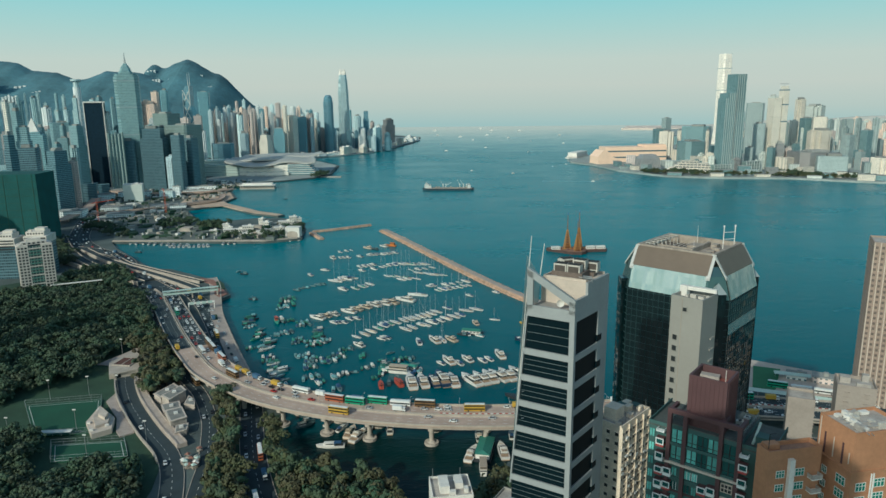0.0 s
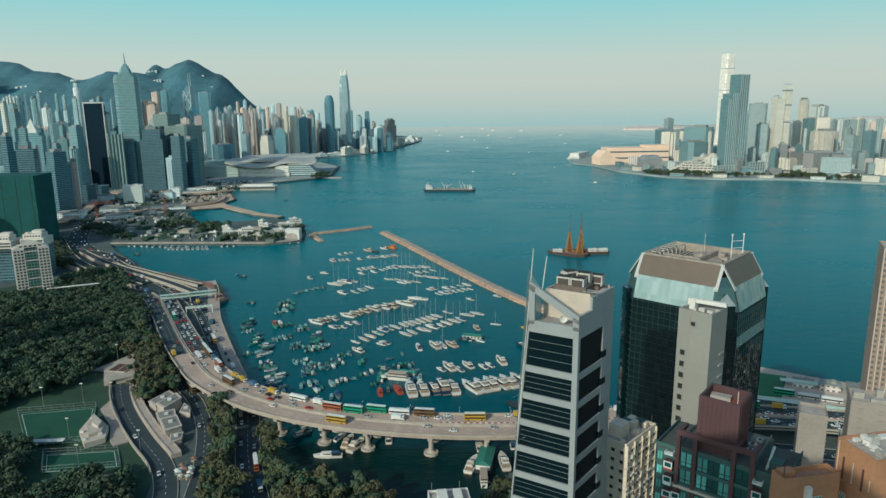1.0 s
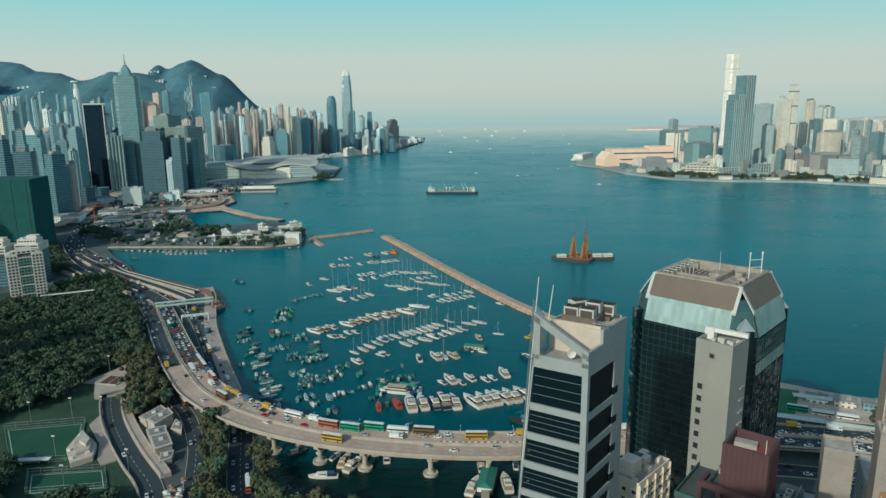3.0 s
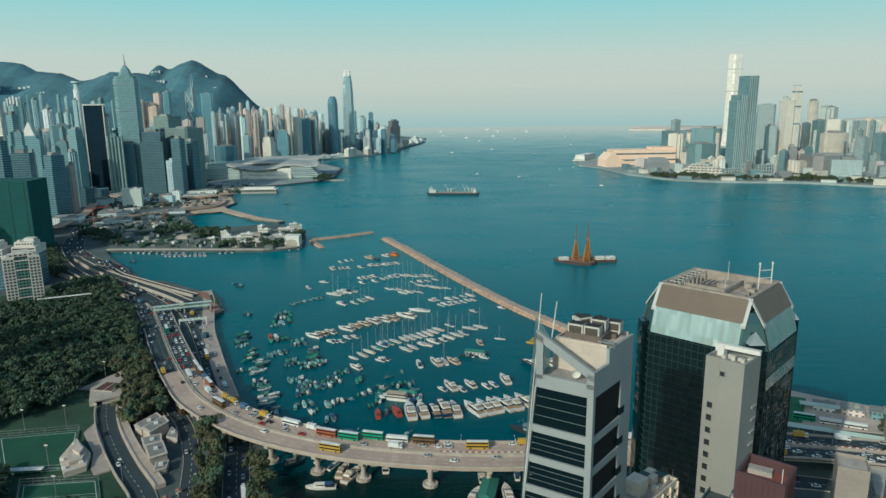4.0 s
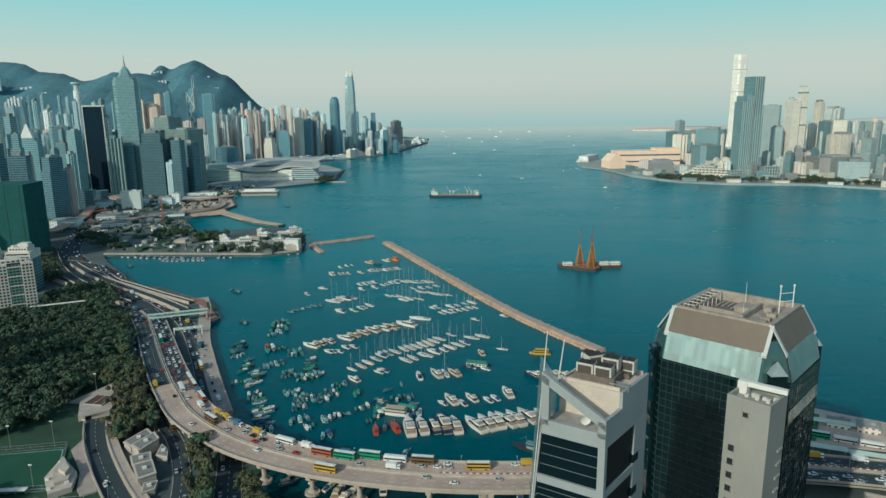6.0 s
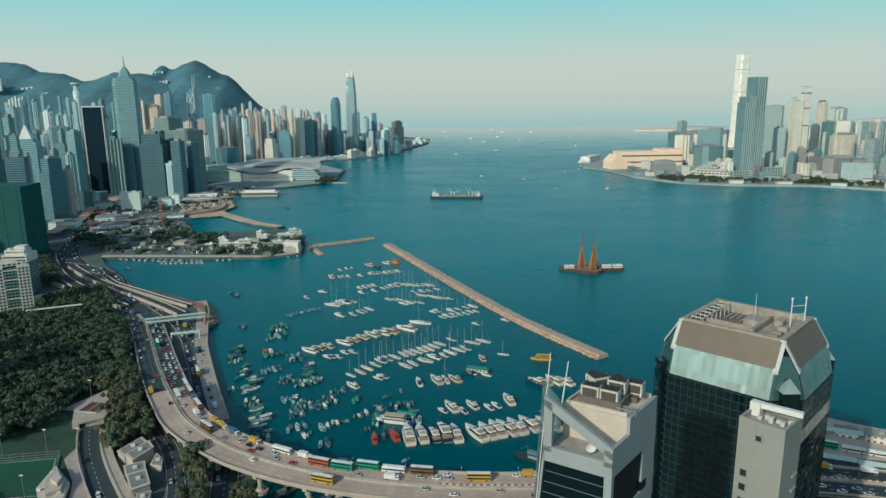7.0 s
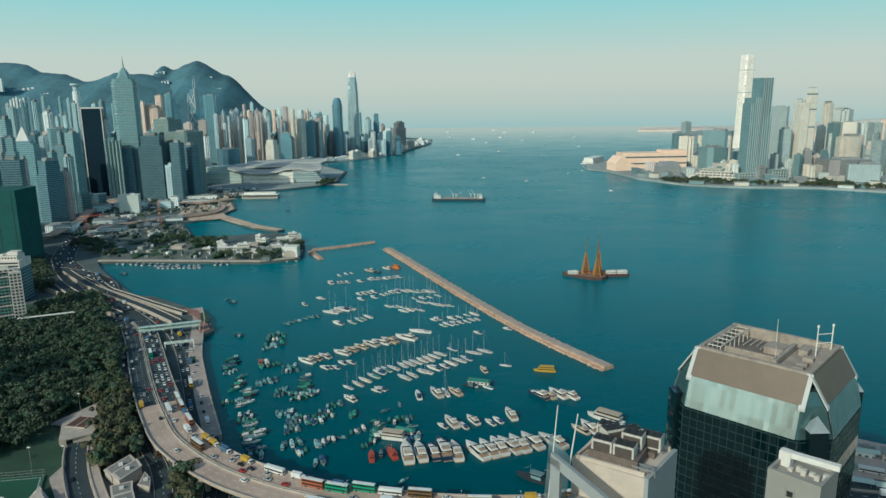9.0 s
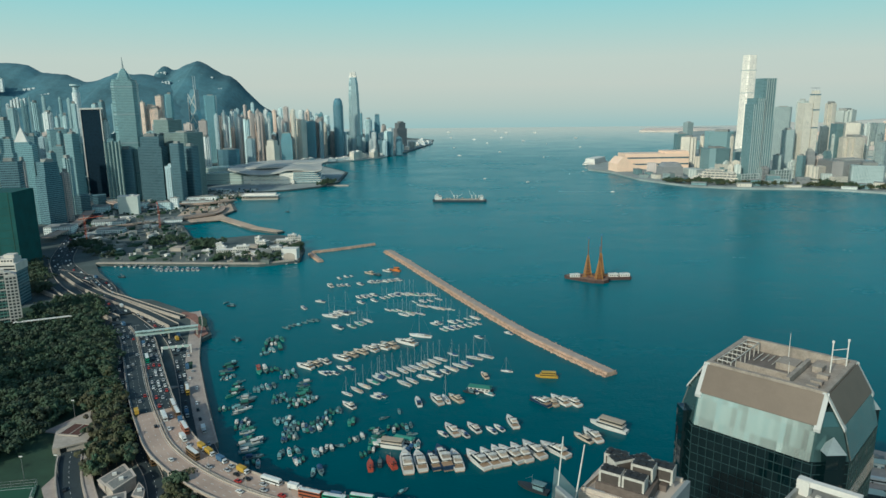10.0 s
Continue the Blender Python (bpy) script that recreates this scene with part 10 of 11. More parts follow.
def moor(kind, x, y, L, heading):
    """A boat of that kind and length afloat at (x, y); like boats share their meshes."""
    if kind == "yacht":
        kind = boat_rnd.choice(("yacht", "yacht", "yacht", "yacht", "yacht_cream", "yacht_cream", "yacht", "yacht_navy"))
    key = (kind, round(L / 2.0))
    m = pose(x, y, 0, 0, 0, heading + boat_rnd.uniform(-7, 7))
    if key not in boat_cache:
        ob = BOAT_KINDS[kind](float(L))
        ob.matrix_basis = m
        boat_cache[key] = ob
        return ob
    return copy_thing(boat_cache[key], m)


def moor_row(kind, a, b, n, L, heading):
    first = kind
    for i in range(n):
        kind = first
        if first == "sail":
            kind = boat_rnd.choice(("sail", "sail", "sail_green", "sail_blue", "sail_tan", "sail", "cruiser"))
        t = i / max(1, n - 1)
        moor(kind, a[0] + (b[0] - a[0]) * t + boat_rnd.uniform(-.8, .8), a[1] + (b[1] - a[1]) * t + boat_rnd.uniform(-1.5, 1.5), L * boat_rnd.choice((0.85, 1.0, 1.1)), heading)


def raft(kind, x, y, n, rad, L):
    """Boats tied up side by side in short rows, one row behind another."""
    L *= 0.95
    side = kind in ("greenboat", "junk")
    lean = radians(boat_rnd.uniform(18, 34))
    rows = max(1, round(n / 4.5))
    for i in range(n):
        r, c = i % rows, i // rows
        s = (c - (n / rows - 1) / 2) * L * 0.37 + boat_rnd.uniform(-.1, .1) * L
        f = (r - (rows - 1) / 2) * L * 1.1 + boat_rnd.uniform(-.25, .25) * L
        if side:
            s, f = f, s * 1.6
        px, py = x + s * math.cos(lean) - f * math.sin(lean) * 0.4, y + s * math.sin(lean) + f
        k = boat_rnd.choice((kind, kind, "sampan", "sampan_white", "sampan_green", "sampan_green", "sampan_blue", "sampan_pale", "junk", "greenboat"))
        moor(k, px, py, L * boat_rnd.choice((0.8, 1.0, 1.15)), (25 if side else 105) + boat_rnd.uniform(-12, 12) + (180 if boat_rnd.random() < 0.3 else 0))
# ---- moored boats, row by row ----
moor("yacht", -33.1, 403.2, 23, 103)
moor("yacht", -25.5, 404.6, 21, 103)
moor("yacht", -18.1, 405.4, 19, 103)
moor("yacht", -12.3, 408.6, 25, 103)
moor("yacht", -4.8, 405.7, 19, 103)
moor("yacht", 7.5, 406.6, 22, 118)
moor("yacht", 14.4, 409.2, 19, 118)
moor("yacht", 20.4, 411.9, 19, 118)
moor("yacht", 26.7, 413.3, 20, 118)
moor("yacht", 32.7, 415.4, 20, 118)
moor("yacht", 40.6, 418.8, 20, 118)
moor("yacht", 53.2, 419.1, 19, 125)
moor("yacht", 51.3, 484.7, 18, 128)
moor("yacht", 58.3, 484.9, 15, 128)
moor("yacht", 65.1, 486.8, 18, 128)
moor("yacht", 72.5, 485.1, 17, 128)
moor("yacht", 72.3, 434.5, 14, 130)
moor("yacht", 78.3, 437.5, 18, 118)
moor("houseferry", 90.9, 448.7, 24, 150)
moor("yacht", 30.2, 454.4, 17, 112)
moor("yacht", 5.5, 446.2, 14, 125)
moor("cruiser", 16.5, 443.5, 10, 120)
moor("cruiser", 21.5, 446.6, 10, 120)
moor("yacht", -8.3, 443.0, 17, 122)
moor("cruiser", -0.8, 438.7, 11, 125)
moor("cruiser", -13.8, 438.4, 9, 130)
moor("cruiser", -32.2, 483.1, 14, 108)
moor("yacht", -19.9, 487.0, 16, 112)
moor("sail", -13.3, 488.0, 14, 112)
moor("yacht", -6.7, 489.0, 17, 120)
moor("greenhouse", 10.5, 503.5, 18, 165)
moor("sampan_white", 16.5, 497.5, 9, 150)
moor("workboat", 3.0, 500.0, 9, 160)
moor("yacht", 14.2, 529.8, 12, 115)
moor("cruiser", 7.5, 502.3, 7, 110)
moor("yellowferry", 60.9, 528.4, 16, 170)
moor("sail", 7.3, 565.0, 14, 150)
moor("sail", 16.4, 568.8, 14, 150)
moor("sail", 31.6, 538.7, 9, 165)
moor("cruiser", 11.1, 614.0, 7, 140)
moor("cruiser", 37.8, 624.6, 7, 140)
moor("yacht", -125.1, 545.1, 15, 147)
moor("yacht", -119.3, 551.0, 14, 147)
moor("yacht", -112.7, 555.9, 14, 147)
moor("yacht", -100.1, 563.3, 15, 147)
moor("yacht", -94.0, 570.8, 15, 147)
moor("yacht", -86.7, 577.3, 17, 147)
moor("yacht", -79.7, 583.9, 18, 147)
moor("yacht", -71.2, 587.9, 18, 147)
moor("yacht", -64.5, 592.1, 19, 147)
moor("yacht", -50.8, 599.1, 21, 147)
moor_row("cruiser", (-108.8, 530.9), (-99.7, 533.2), 3, 10, 140)
moor("cruiser", -96.2, 542.2, 10, 145)
moor("cruiser", -89.8, 543.4, 10, 145)
moor_row("sail", (-64.2, 526.3), (-24.1, 556.1), 9, 13, 140)
moor_row("sail", (-19.8, 560.9), (-11.0, 572.1), 2, 12, 150)
moor_row("sail", (-44.5, 515.2), (-33.2, 525.8), 3, 12, 140)
moor_row("sail", (-28.9, 525.8), (-10.3, 542.5), 4, 12, 140)
moor_row("sail", (-10.4, 543.6), (0.5, 554.1), 3, 12, 140)
moor_row("sail", (-78.0, 500.8), (-64.1, 525.2), 4, 13, 140)
moor("sail", -83.6, 495.9, 10, 140)
moor_row("cruiser", (-63.2, 490.7), (-60.0, 493.5), 2, 10, 150)
moor("sail", -39.4, 616.2, 20, 165)
moor("yacht", -152.9, 780.2, 14, 130)
moor_row("cruiser", (-149.2, 814.8), (-136.4, 825.3), 3, 8, 130)
moor_row("cruiser", (-144.5, 782.6), (-134.2, 782.7), 3, 9, 130)
moor("cruiser", -120.3, 787.6, 11, 140)
moor("yacht", -116.4, 836.1, 15, 150)
moor("workboat", -105.8, 828.1, 10, 150)
moor("yacht", -96.6, 847.1, 13, 150)
moor("orangeboat", -87.9, 849.9, 16, 160)
moor_row("cruiser", (-109.8, 794.9), (-99.5, 799.9), 4, 10, 150)
moor_row("cruiser", (-92.3, 799.9), (-78.8, 807.5), 4, 10, 150)
moor_row("cruiser", (-113.1, 733.9), (-98.4, 744.6), 4, 10, 140)
moor_row("cruiser", (-108.7, 717.7), (-95.5, 723.8), 2, 11, 140)
moor_row("sail", (-88.6, 734.1), (-75.4, 744.8), 4, 10, 140)
moor_row("sail", (-74.1, 749.1), (-36.2, 745.1), 9, 10, 140)
moor_row("sail", (-77.6, 691.1), (-71.4, 691.2), 2, 9, 140)
moor_row("sail", (-67.0, 691.2), (-43.7, 678.8), 6, 10, 140)
moor_row("sail", (-59.9, 675.1), (-53.6, 678.7), 2, 10, 140)
moor_row("sail", (-47.3, 706.5), (-14.0, 693.6), 7, 10, 140)
moor_row("sail", (-52.3, 718.2), (-29.5, 728.4), 4, 10, 140)
moor_row("cruiser", (-30.2, 650.2), (-26.1, 651.8), 2, 9, 140)
moor_row("sail", (-20.7, 634.5), (11.7, 652.3), 7, 10, 140)
moor_row("sail", (-13.0, 655.3), (8.1, 668.9), 4, 10, 140)
moor_row("sail", (-130.4, 670.9), (-116.2, 683.4), 4, 16, 160)
moor_row("sail", (-117.0, 637.9), (-105.4, 642.8), 2, 13, 140)
moor_row("sail", (-99.3, 647.7), (-91.8, 657.7), 3, 11, 140)
moor_row("sampan", (-164.8, 637.3), (-142.8, 660.4), 6, 8, 160)
moor("cruiser", -163.1, 697.7, 11, 130)
moor("cruiser", -150.6, 719.3, 13, 160)
raft("cruiser", -164.0, 594.0, 12, 9, 11)
raft("sampan", -165.7, 573.5, 3, 6, 7)
raft("greenboat", -183.1, 540.8, 5, 8, 10)
raft("sampan", -179.1, 523.3, 5, 7, 6)
raft("greenboat", -165.8, 503.1, 6, 8, 9)
raft("sampan", -160.6, 471.9, 6, 8, 6)
raft("junk", -151.9, 477.3, 6, 7, 10)
raft("sampan", -143.4, 449.3, 7, 8, 7)
raft("greenboat", -135.3, 434.4, 5, 5, 8)
raft("junk", -127.2, 417.8, 4, 5, 12)
raft("sampan", -121.3, 401.2, 3, 4, 8)
raft("redgreen", -157.7, 537.8, 2, 3, 12)
raft("sampan", -148.9, 538.0, 4, 7, 8)
raft("sampan", -145.4, 505.4, 6, 8, 8)
raft("sampan", -134.6, 530.5, 9, 9, 8)
raft("greenboat", -116.9, 502.0, 6, 12, 10)
raft("sampan", -129.4, 487.6, 9, 9, 7)
raft("sampan", -115.9, 481.6, 9, 9, 7)
raft("sampan", -108.4, 488.0, 7, 8, 7)
raft("sampan", -118.2, 453.8, 5, 7, 7)
raft("sampan", -109.7, 442.4, 12, 9, 7)
raft("sampan", -98.7, 446.4, 9, 8, 7)
raft("sampan", -90.6, 454.3, 9, 8, 7)
raft("sampan", -87.8, 468.2, 5, 7, 7)
raft("sampan", -107.9, 431.4, 5, 5, 7)
raft("sampan", -104.1, 414.4, 5, 6, 8)
raft("cruiser", -95.1, 404.9, 3, 3, 7)
raft("sampan", -84.3, 416.1, 5, 5, 8)
raft("sampan", -82.9, 394.2, 2, 3, 9)
raft("cruiser", -73.0, 452.3, 2, 3, 9)
raft("sampan", -66.6, 431.6, 4, 5, 7)
raft("sampan", -57.3, 415.4, 4, 5, 7)
raft("junk", -55.1, 436.1, 5, 5, 7)
raft("sampan", -40.9, 446.0, 6, 7, 8)
raft("sampan", -31.1, 422.6, 4, 5, 8)
raft("greenboat", -51.5, 427.7, 3, 4, 10)
moor("yacht", -79.1, 477.0, 13, 130)
moor("houseferry", -44.7, 422.3, 20, 165)
moor("greenhouse", -36.9, 429.4, 14, 165)
moor("redtug", -53.4, 399.7, 12, 95)
moor("redtug", -41.9, 403.0, 14, 120)
moor("workboat", -48.3, 402.9, 8, 100)
moor("sampan", -247.7, 714.4, 6, 58)
moor("sampan", -198.1, 604.0, 6, 94)
moor("sampan", -44.0, 469.1, 6, 96)
moor("sampan", -52.6, 459.1, 6, 32)
moor("sampan", -32.4, 375.2, 6, 49)
moor("sampan", -75.0, 422.4, 6, 180)
moor("sampan", -32.8, 438.0, 6, 11)
moor("workboat", 36.9, 378.4, 17, 155)
moor("cruiser", -69.7, 338.4, 12, 60)
moor("yacht", -64.2, 332.9, 15, 75)
moor("yacht", -58.4, 328.8, 17, 70)
moor("yacht", -55.1, 333.6, 14, 70)
moor("yacht", -41.6, 337.0, 13, 90)
moor("cruiser", -78.6, 345.6, 12, 70)
moor("yacht", 5.4, 307.9, 16, 80)
moor("yacht", 10.1, 328.8, 14, 95)
moor("yacht", 22.4, 311.0, 16, 100)
moor("cruiser", 28.6, 330.1, 12, 90)
moor("cruiser", -72.5, 317.1, 15, 178)
moor("greenhouse", 12.6, 311.0, 22, 85)
moor("houseferry", 11.0, 294.7, 16, 85)
raft("junk", -94.4, 351.5, 4, 6, 11)
moor_row("cruiser", (-446.5, 875.2), (-365.0, 862.0), 10, 11, 100)
moor_row("cruiser", (-383.8, 851.6), (-333.0, 854.0), 9, 12, 110)
moor_row("sampan", (-338.2, 883.9), (-264.3, 885.8), 9, 9, 95)
moor_row("cruiser", (-317.3, 868.2), (-279.0, 882.4), 6, 10, 95)
moor_row("cruiser", (-255.4, 881.8), (-218.7, 892.4), 4, 9, 95)
moor("workboat", -410.0, 817.7, 8, 170)
moor("workboat", -238.8, 704.0, 8, 170)
moor("workboat", -336.9, 1296.0, 8, 170)
moor("workboat", -199.6, 604.1, 8, 170)
# ---- vehicles ----
TYRE = M("tyre rubber", (0.02, 0.02, 0.02), 0.9, var=0.1, scale=2)
CARGLASS = M("dark car glass", (0.015, 0.02, 0.022), 0.1, var=0.05, scale=2)
CARPAINT = {"white": (0.72, 0.71, 0.68), "silver": (0.42, 0.42, 0.42), "black": (0.02, 0.02, 0.022), "red": (0.40, 0.04, 0.03), "blue": (0.04, 0.10, 0.25), "green": (0.03, 0.16, 0.10)}
CARMAT = {k: M(k + " car paint", v, 0.3, var=0.05, scale=0.5) for k, v in CARPAINT.items()}


def wheels(root, xs, y, r):
    for x in xs:
        g = G()
        for s in (-1, 1):
            rod(g, (x, s * y - 0.12, r), (x, s * y + 0.12, r), r, 10)
        part("axle", g, TYRE, root)


def car(col):
    c = thing("car", f"{col} saloon car on the road", "car", None, "traffic")
    g = G()
    loft(g, [[(x, -w, z0), (x, w, z0), (x, w, z1), (x, -w, z1)] for x, w, z0, z1 in ((-2.2, 0.8, 0.4, 0.85), (-2.1, 0.88, 0.3, 0.92), (-0.9, 0.9, 0.25, 0.98), (1.0, 0.9, 0.25, 0.95), (2.0, 0.86, 0.3, 0.78), (2.2, 0.75, 0.38, 0.66))])
    box(g, -0.4, 0, 1.42, 1.5, 1.34, 0.06)
    part("body", g, CARMAT[col], c)
    g = G()
    add(g, [(-1.7, -.82, .9), (1.1, -.82, .9), (1.1, .82, .9), (-1.7, .82, .9), (-1.15, -.68, 1.44), (0.35, -.68, 1.44), (0.35, .68, 1.44), (-1.15, .68, 1.44)], [(3, 2, 1, 0), (4, 5, 6, 7), (0, 1, 5, 4), (1, 2, 6, 5), (2, 3, 7, 6), (3, 0, 4, 7)])
    part("window", g, CARGLASS, c)
    g = G()
    for x in (-1.35, 1.35):
        for s in (-1, 1):
            rod(g, (x, s * 0.8 - 0.1, 0.32), (x, s * 0.8 + 0.1, 0.32), 0.32, 8)
    part("running_gear", g, TYRE, c)
    return c


def bus(mat, lb, decks):
    b = thing("double_decker_bus" if decks == 2 else "coach", lb, "bus", None, "traffic")
    H = 4.3 if decks == 2 else 3.2
    g = G()
    box(g, 0, 0, 0.35, 12, 2.5, H - 0.35)
    part("body", g, mat, b)
    for k in range(decks):
        g = G()
        z = 1.25 + 1.85 * k
        box(g, 0, 0, z, 11.6, 2.56, 0.85)
        box(g, 0, 0, z, 12.06, 2.2, 0.85)
        part("window_band", g, CARGLASS, b)
    g = G()
    box(g, 0, 0, H, 11.4, 2.2, 0.12)
    box(g, -4, 0, H + 0.1, 1.8, 1.6, 0.22)
    part("roof", g, WFRAME, b)
    wheels(b, (-3.6, 3.8), 1.15, 0.5)
    return b


def truck(mat, lb):
    b = thing("lorry", lb, "lorry", None, "traffic")
    g = G()
    box(g, -1.1, 0, 0.9, 5.6, 2.4, 2.5)
    part("load_box", g, mat, b)
    g = G()
    box(g, 2.8, 0, 0.5, 1.8, 2.2, 2.0, 0, 0.93)
    part("cab", g, CARMAT["white"], b)
    g = G()
    box(g, 2.85, 0, 1.5, 1.82, 2.1, 0.7)
    part("windscreen", g, CARGLASS, b)
    wheels(b, (-2.6, 2.6), 1.0, 0.45)
    return b


VEH_KINDS = {
    "bus_yellow": lambda: bus(YELLOW, "yellow double-decker bus on the flyover", 2), "bus_green": lambda: bus(M("green bus paint", (0.03, 0.30, 0.17), 0.4, var=0.1, scale=0.4), "green double-decker bus on the flyover", 2),
    "bus_orange": lambda: bus(M("red-orange bus paint", (0.38, 0.11, 0.05), 0.4, var=0.1, scale=0.4), "red-orange double-decker bus on the flyover", 2), "bus_dark": lambda: bus(M("brown bus paint", (0.18, 0.10, 0.04), 0.4, var=0.1, scale=0.4), "brown and yellow double-decker bus", 2),
    "coach_white": lambda: bus(CARMAT["white"], "white coach in the traffic queue", 1), "truck_orange": lambda: truck(YELLOW, "orange-yellow lorry in the traffic queue"), "truck_blue": lambda: truck(M("blue tarpaulin load", (0.06, 0.13, 0.22), 0.8, var=0.2, scale=0.6), "lorry with a blue covered load"),
    "truck_white": lambda: truck(CARMAT["white"], "white box lorry in the traffic queue"),
}
for _c in CARPAINT:
    VEH_KINDS["car_" + _c] = (lambda c: lambda: car(c))(_c)
veh_cache = {}
car_count = [0]
FARCARS = {"car_" + c: G() for c in CARPAINT}
taken = []


def vehicle(kind, m):
    p = m.translation
    size = 6.5 if ("bus" in kind or "coach" in kind) else (4.2 if "truck" in kind else 2.6)
    if any(abs(p.z - q.z) < 3 and (p.xy - q.xy).length < (size + s) * 0.98 and (p.xy - q.xy).length > -1 and abs((p.xy - q.xy).dot(u)) > (p.xy - q.xy).length * 0.6 for q, s, u in taken):
        return None
    if any(abs(p.z - q.z) < 3 and (p.xy - q.xy).length < 2.9 for q, s, u in taken):
        return None
    taken.append((p.copy(), size, (m.to_3x3() @ Vector((1, 0, 0))).xy.normalized()))
    if kind.startswith("car"):
        car_count[0] += 1
        if car_count[0] > 295:
            a = math.degrees(math.atan2(m[1][0], m[0][0]))
            box(FARCARS[kind], p.x, p.y, p.z + 0.25, 4.3, 1.75, 0.7, a)
            box(FARCARS[kind], p.x, p.y, p.z + 0.95, 2.4, 1.5, 0.5, a, 0.8)
            return None
    if kind not in veh_cache:
        ob = VEH_KINDS[kind]()
        ob.matrix_basis = m
        veh_cache[kind] = ob
        return ob
    return copy_thing(veh_cache[kind], m)


def park(kind, line, x, y):
    """A vehicle in the lane nearest to (x, y)."""
    best = None
    for i in range(len(line) - 1):
        d = line[i + 1] - line[i]
        t = max(0, min(1, ((x - line[i].x) * d.x + (y - line[i].y) * d.y) / (d.x ** 2 + d.y ** 2)))
        q = line[i] + d * t
        e = math.hypot(q.x - x, q.y - y)
        if best is None or e < best[0]:
            n = Vector((-d.y, d.x, 0)).normalized()
            best = (e, q, n, (x - q.x) * n.x + (y - q.y) * n.y, math.degrees(math.atan2(d.y, d.x)))
    _, q, n, off, a = best
    lane = min((-10.7, -7.0, -3.2, 3.2, 7.0, 10.7), key=lambda o: abs(o - off))
    p = q + n * lane
    vehicle(kind, pose(p.x, p.y, p.z + 0.01, 0, 0, a + (180 if lane < 0 else 0)))


veh_rnd = random.Random(6)


def stream(line, s0, s1, lanes, gap, flip=False, heavy=0.15):
    """A line of traffic from s0 to s1 metres along a road."""
    for off in lanes:
        s = s0 + veh_rnd.uniform(0, gap)
        while s < s1:
            p, a = along(line, s, off)
            r = veh_rnd.random()
            kind = veh_rnd.choice(("truck_white", "coach_white", "truck_orange", "bus_green", "bus_yellow", "truck_blue", "bus_orange", "bus_dark")) if r < heavy else "car_" + veh_rnd.choice(("white", "white", "silver", "black", "red", "black", "silver", "white", "silver"))
            vehicle(kind, pose(p.x, p.y, p.z + 0.01, 0, 0, a + (180 if flip else 0)))
            s += gap * veh_rnd.uniform(0.7, 1.6) + (7.0 if r < heavy else 0.0)
# ---- vehicles standing on the flyover and roads ----
park("bus_yellow", via, -69.7, 333.1)
park("coach_white", via, -97.7, 361.8)
park("coach_white", via, -88.3, 353.2)
park("bus_orange", via, -75.0, 348.2)
park("bus_green", via, -61.9, 345.8)
park("bus_yellow", via, 7.7, 335.6)
park("bus_yellow", via, 15.6, 332.2)
park("truck_orange", via, -107.7, 365.2)
park("truck_blue", via, -130.7, 380.8)
park("truck_orange", via, -140.0, 388.4)
park("bus_dark", via, -150.5, 383.7)
park("truck_white", via, -162.3, 404.4)
park("coach_white", via, -187.5, 432.9)
park("truck_orange", via, -116.0, 370.0)
park("truck_white", via, -35.6, 335.2)
park("truck_white", via, -29.5, 334.1)
stream(via, 95, 470, (-10.7, -7.0, -3.2), 70, True, 0.04)
stream(via, 60, 470, (3.2,), 16, False, 0.1)
stream(via, 250, 660, (10.7,), 6.0, False, 0.85)
stream(via, 250, 660, (7.0,), 6.5, False, 0.12)
stream(via, 470, 660, (-7.0, -3.2), 26, True, 0.1)
stream(via, 60, 250, (7.0, 10.7), 10.5, False, 0.12)
stream(via, 660, 800, (3.2, 7.0, 10.7), 9, False, 0.4)
stream(via, 560, 800, (-10.7, -7.0, -3.2), 13, True, 0.3)
stream(via, 5, 95, (-10.7, -7.0, -3.2), 20, True, 0.1)
stream(hwy_sea, 60, 330, (-4.5, -1.3), 11, False, 0.15)
stream(hwy_sea, 60, 330, (2.0, 5.0), 13, True, 0.15)
stream(hwy_sea, 330, 640, (-3.5, 3.5), 12, False, 0.25)
stream(hwy_in, 80, 300, (-2.6, 2.6), 14, False, 0.1)
stream(hwy_in, 300, 560, (-2.6, 2.6), 45, False, 0.1)
stream(ramp, 20, 200, (-2.6,), 45, False, 0.1)
stream(east, 30, 300, (-5.5, -1.8), 9, False, 0.4)
stream(east, 30, 300, (1.8, 5.5), 10, True, 0.4)
stream(east_low, 10, 250, (-3, 3), 16, False, 0.15)
stream(far_road, 30, 420, (-9, -5, 5, 9), 24, False, 0.0)
stream(far_loop, 5, 190, (-4, 4), 18, False, 0.05)
for _x, _y, _a in ((206, 388, -22), (209, 382.5, -22), (219, 383, -22), (222, 377.5, -22), (231, 378, -22), (234, 372.5, -22), (214, 393, -22)):
    vehicle("bus_green" if _x % 2 == 0 else "coach_white", pose(_x, _y, 3.42, 0, 0, _a))
for _k, _g in FARCARS.items():
    if _g[0]:
        tagged(part("far_traffic", _g, CARMAT[_k[4:]], None), _k[4:] + " cars queueing on the far roads", "cars", "", "stuff")
# ---- trees ----
LEAF_A = leaf_material("park foliage", (0.024, 0.074, 0.040), (0.036, 0.090, 0.044), (0.066, 0.076, 0.038))
# the sunlit look of the roadside trees is put into yellower leaves
LEAF_B = leaf_material("sunlit foliage", (0.038, 0.066, 0.024), (0.068, 0.090, 0.030), (0.084, 0.068, 0.034))
LEAF_C = leaf_material("reddish foliage", (0.062, 0.050, 0.030), (0.100, 0.064, 0.036), (0.034, 0.064, 0.034))
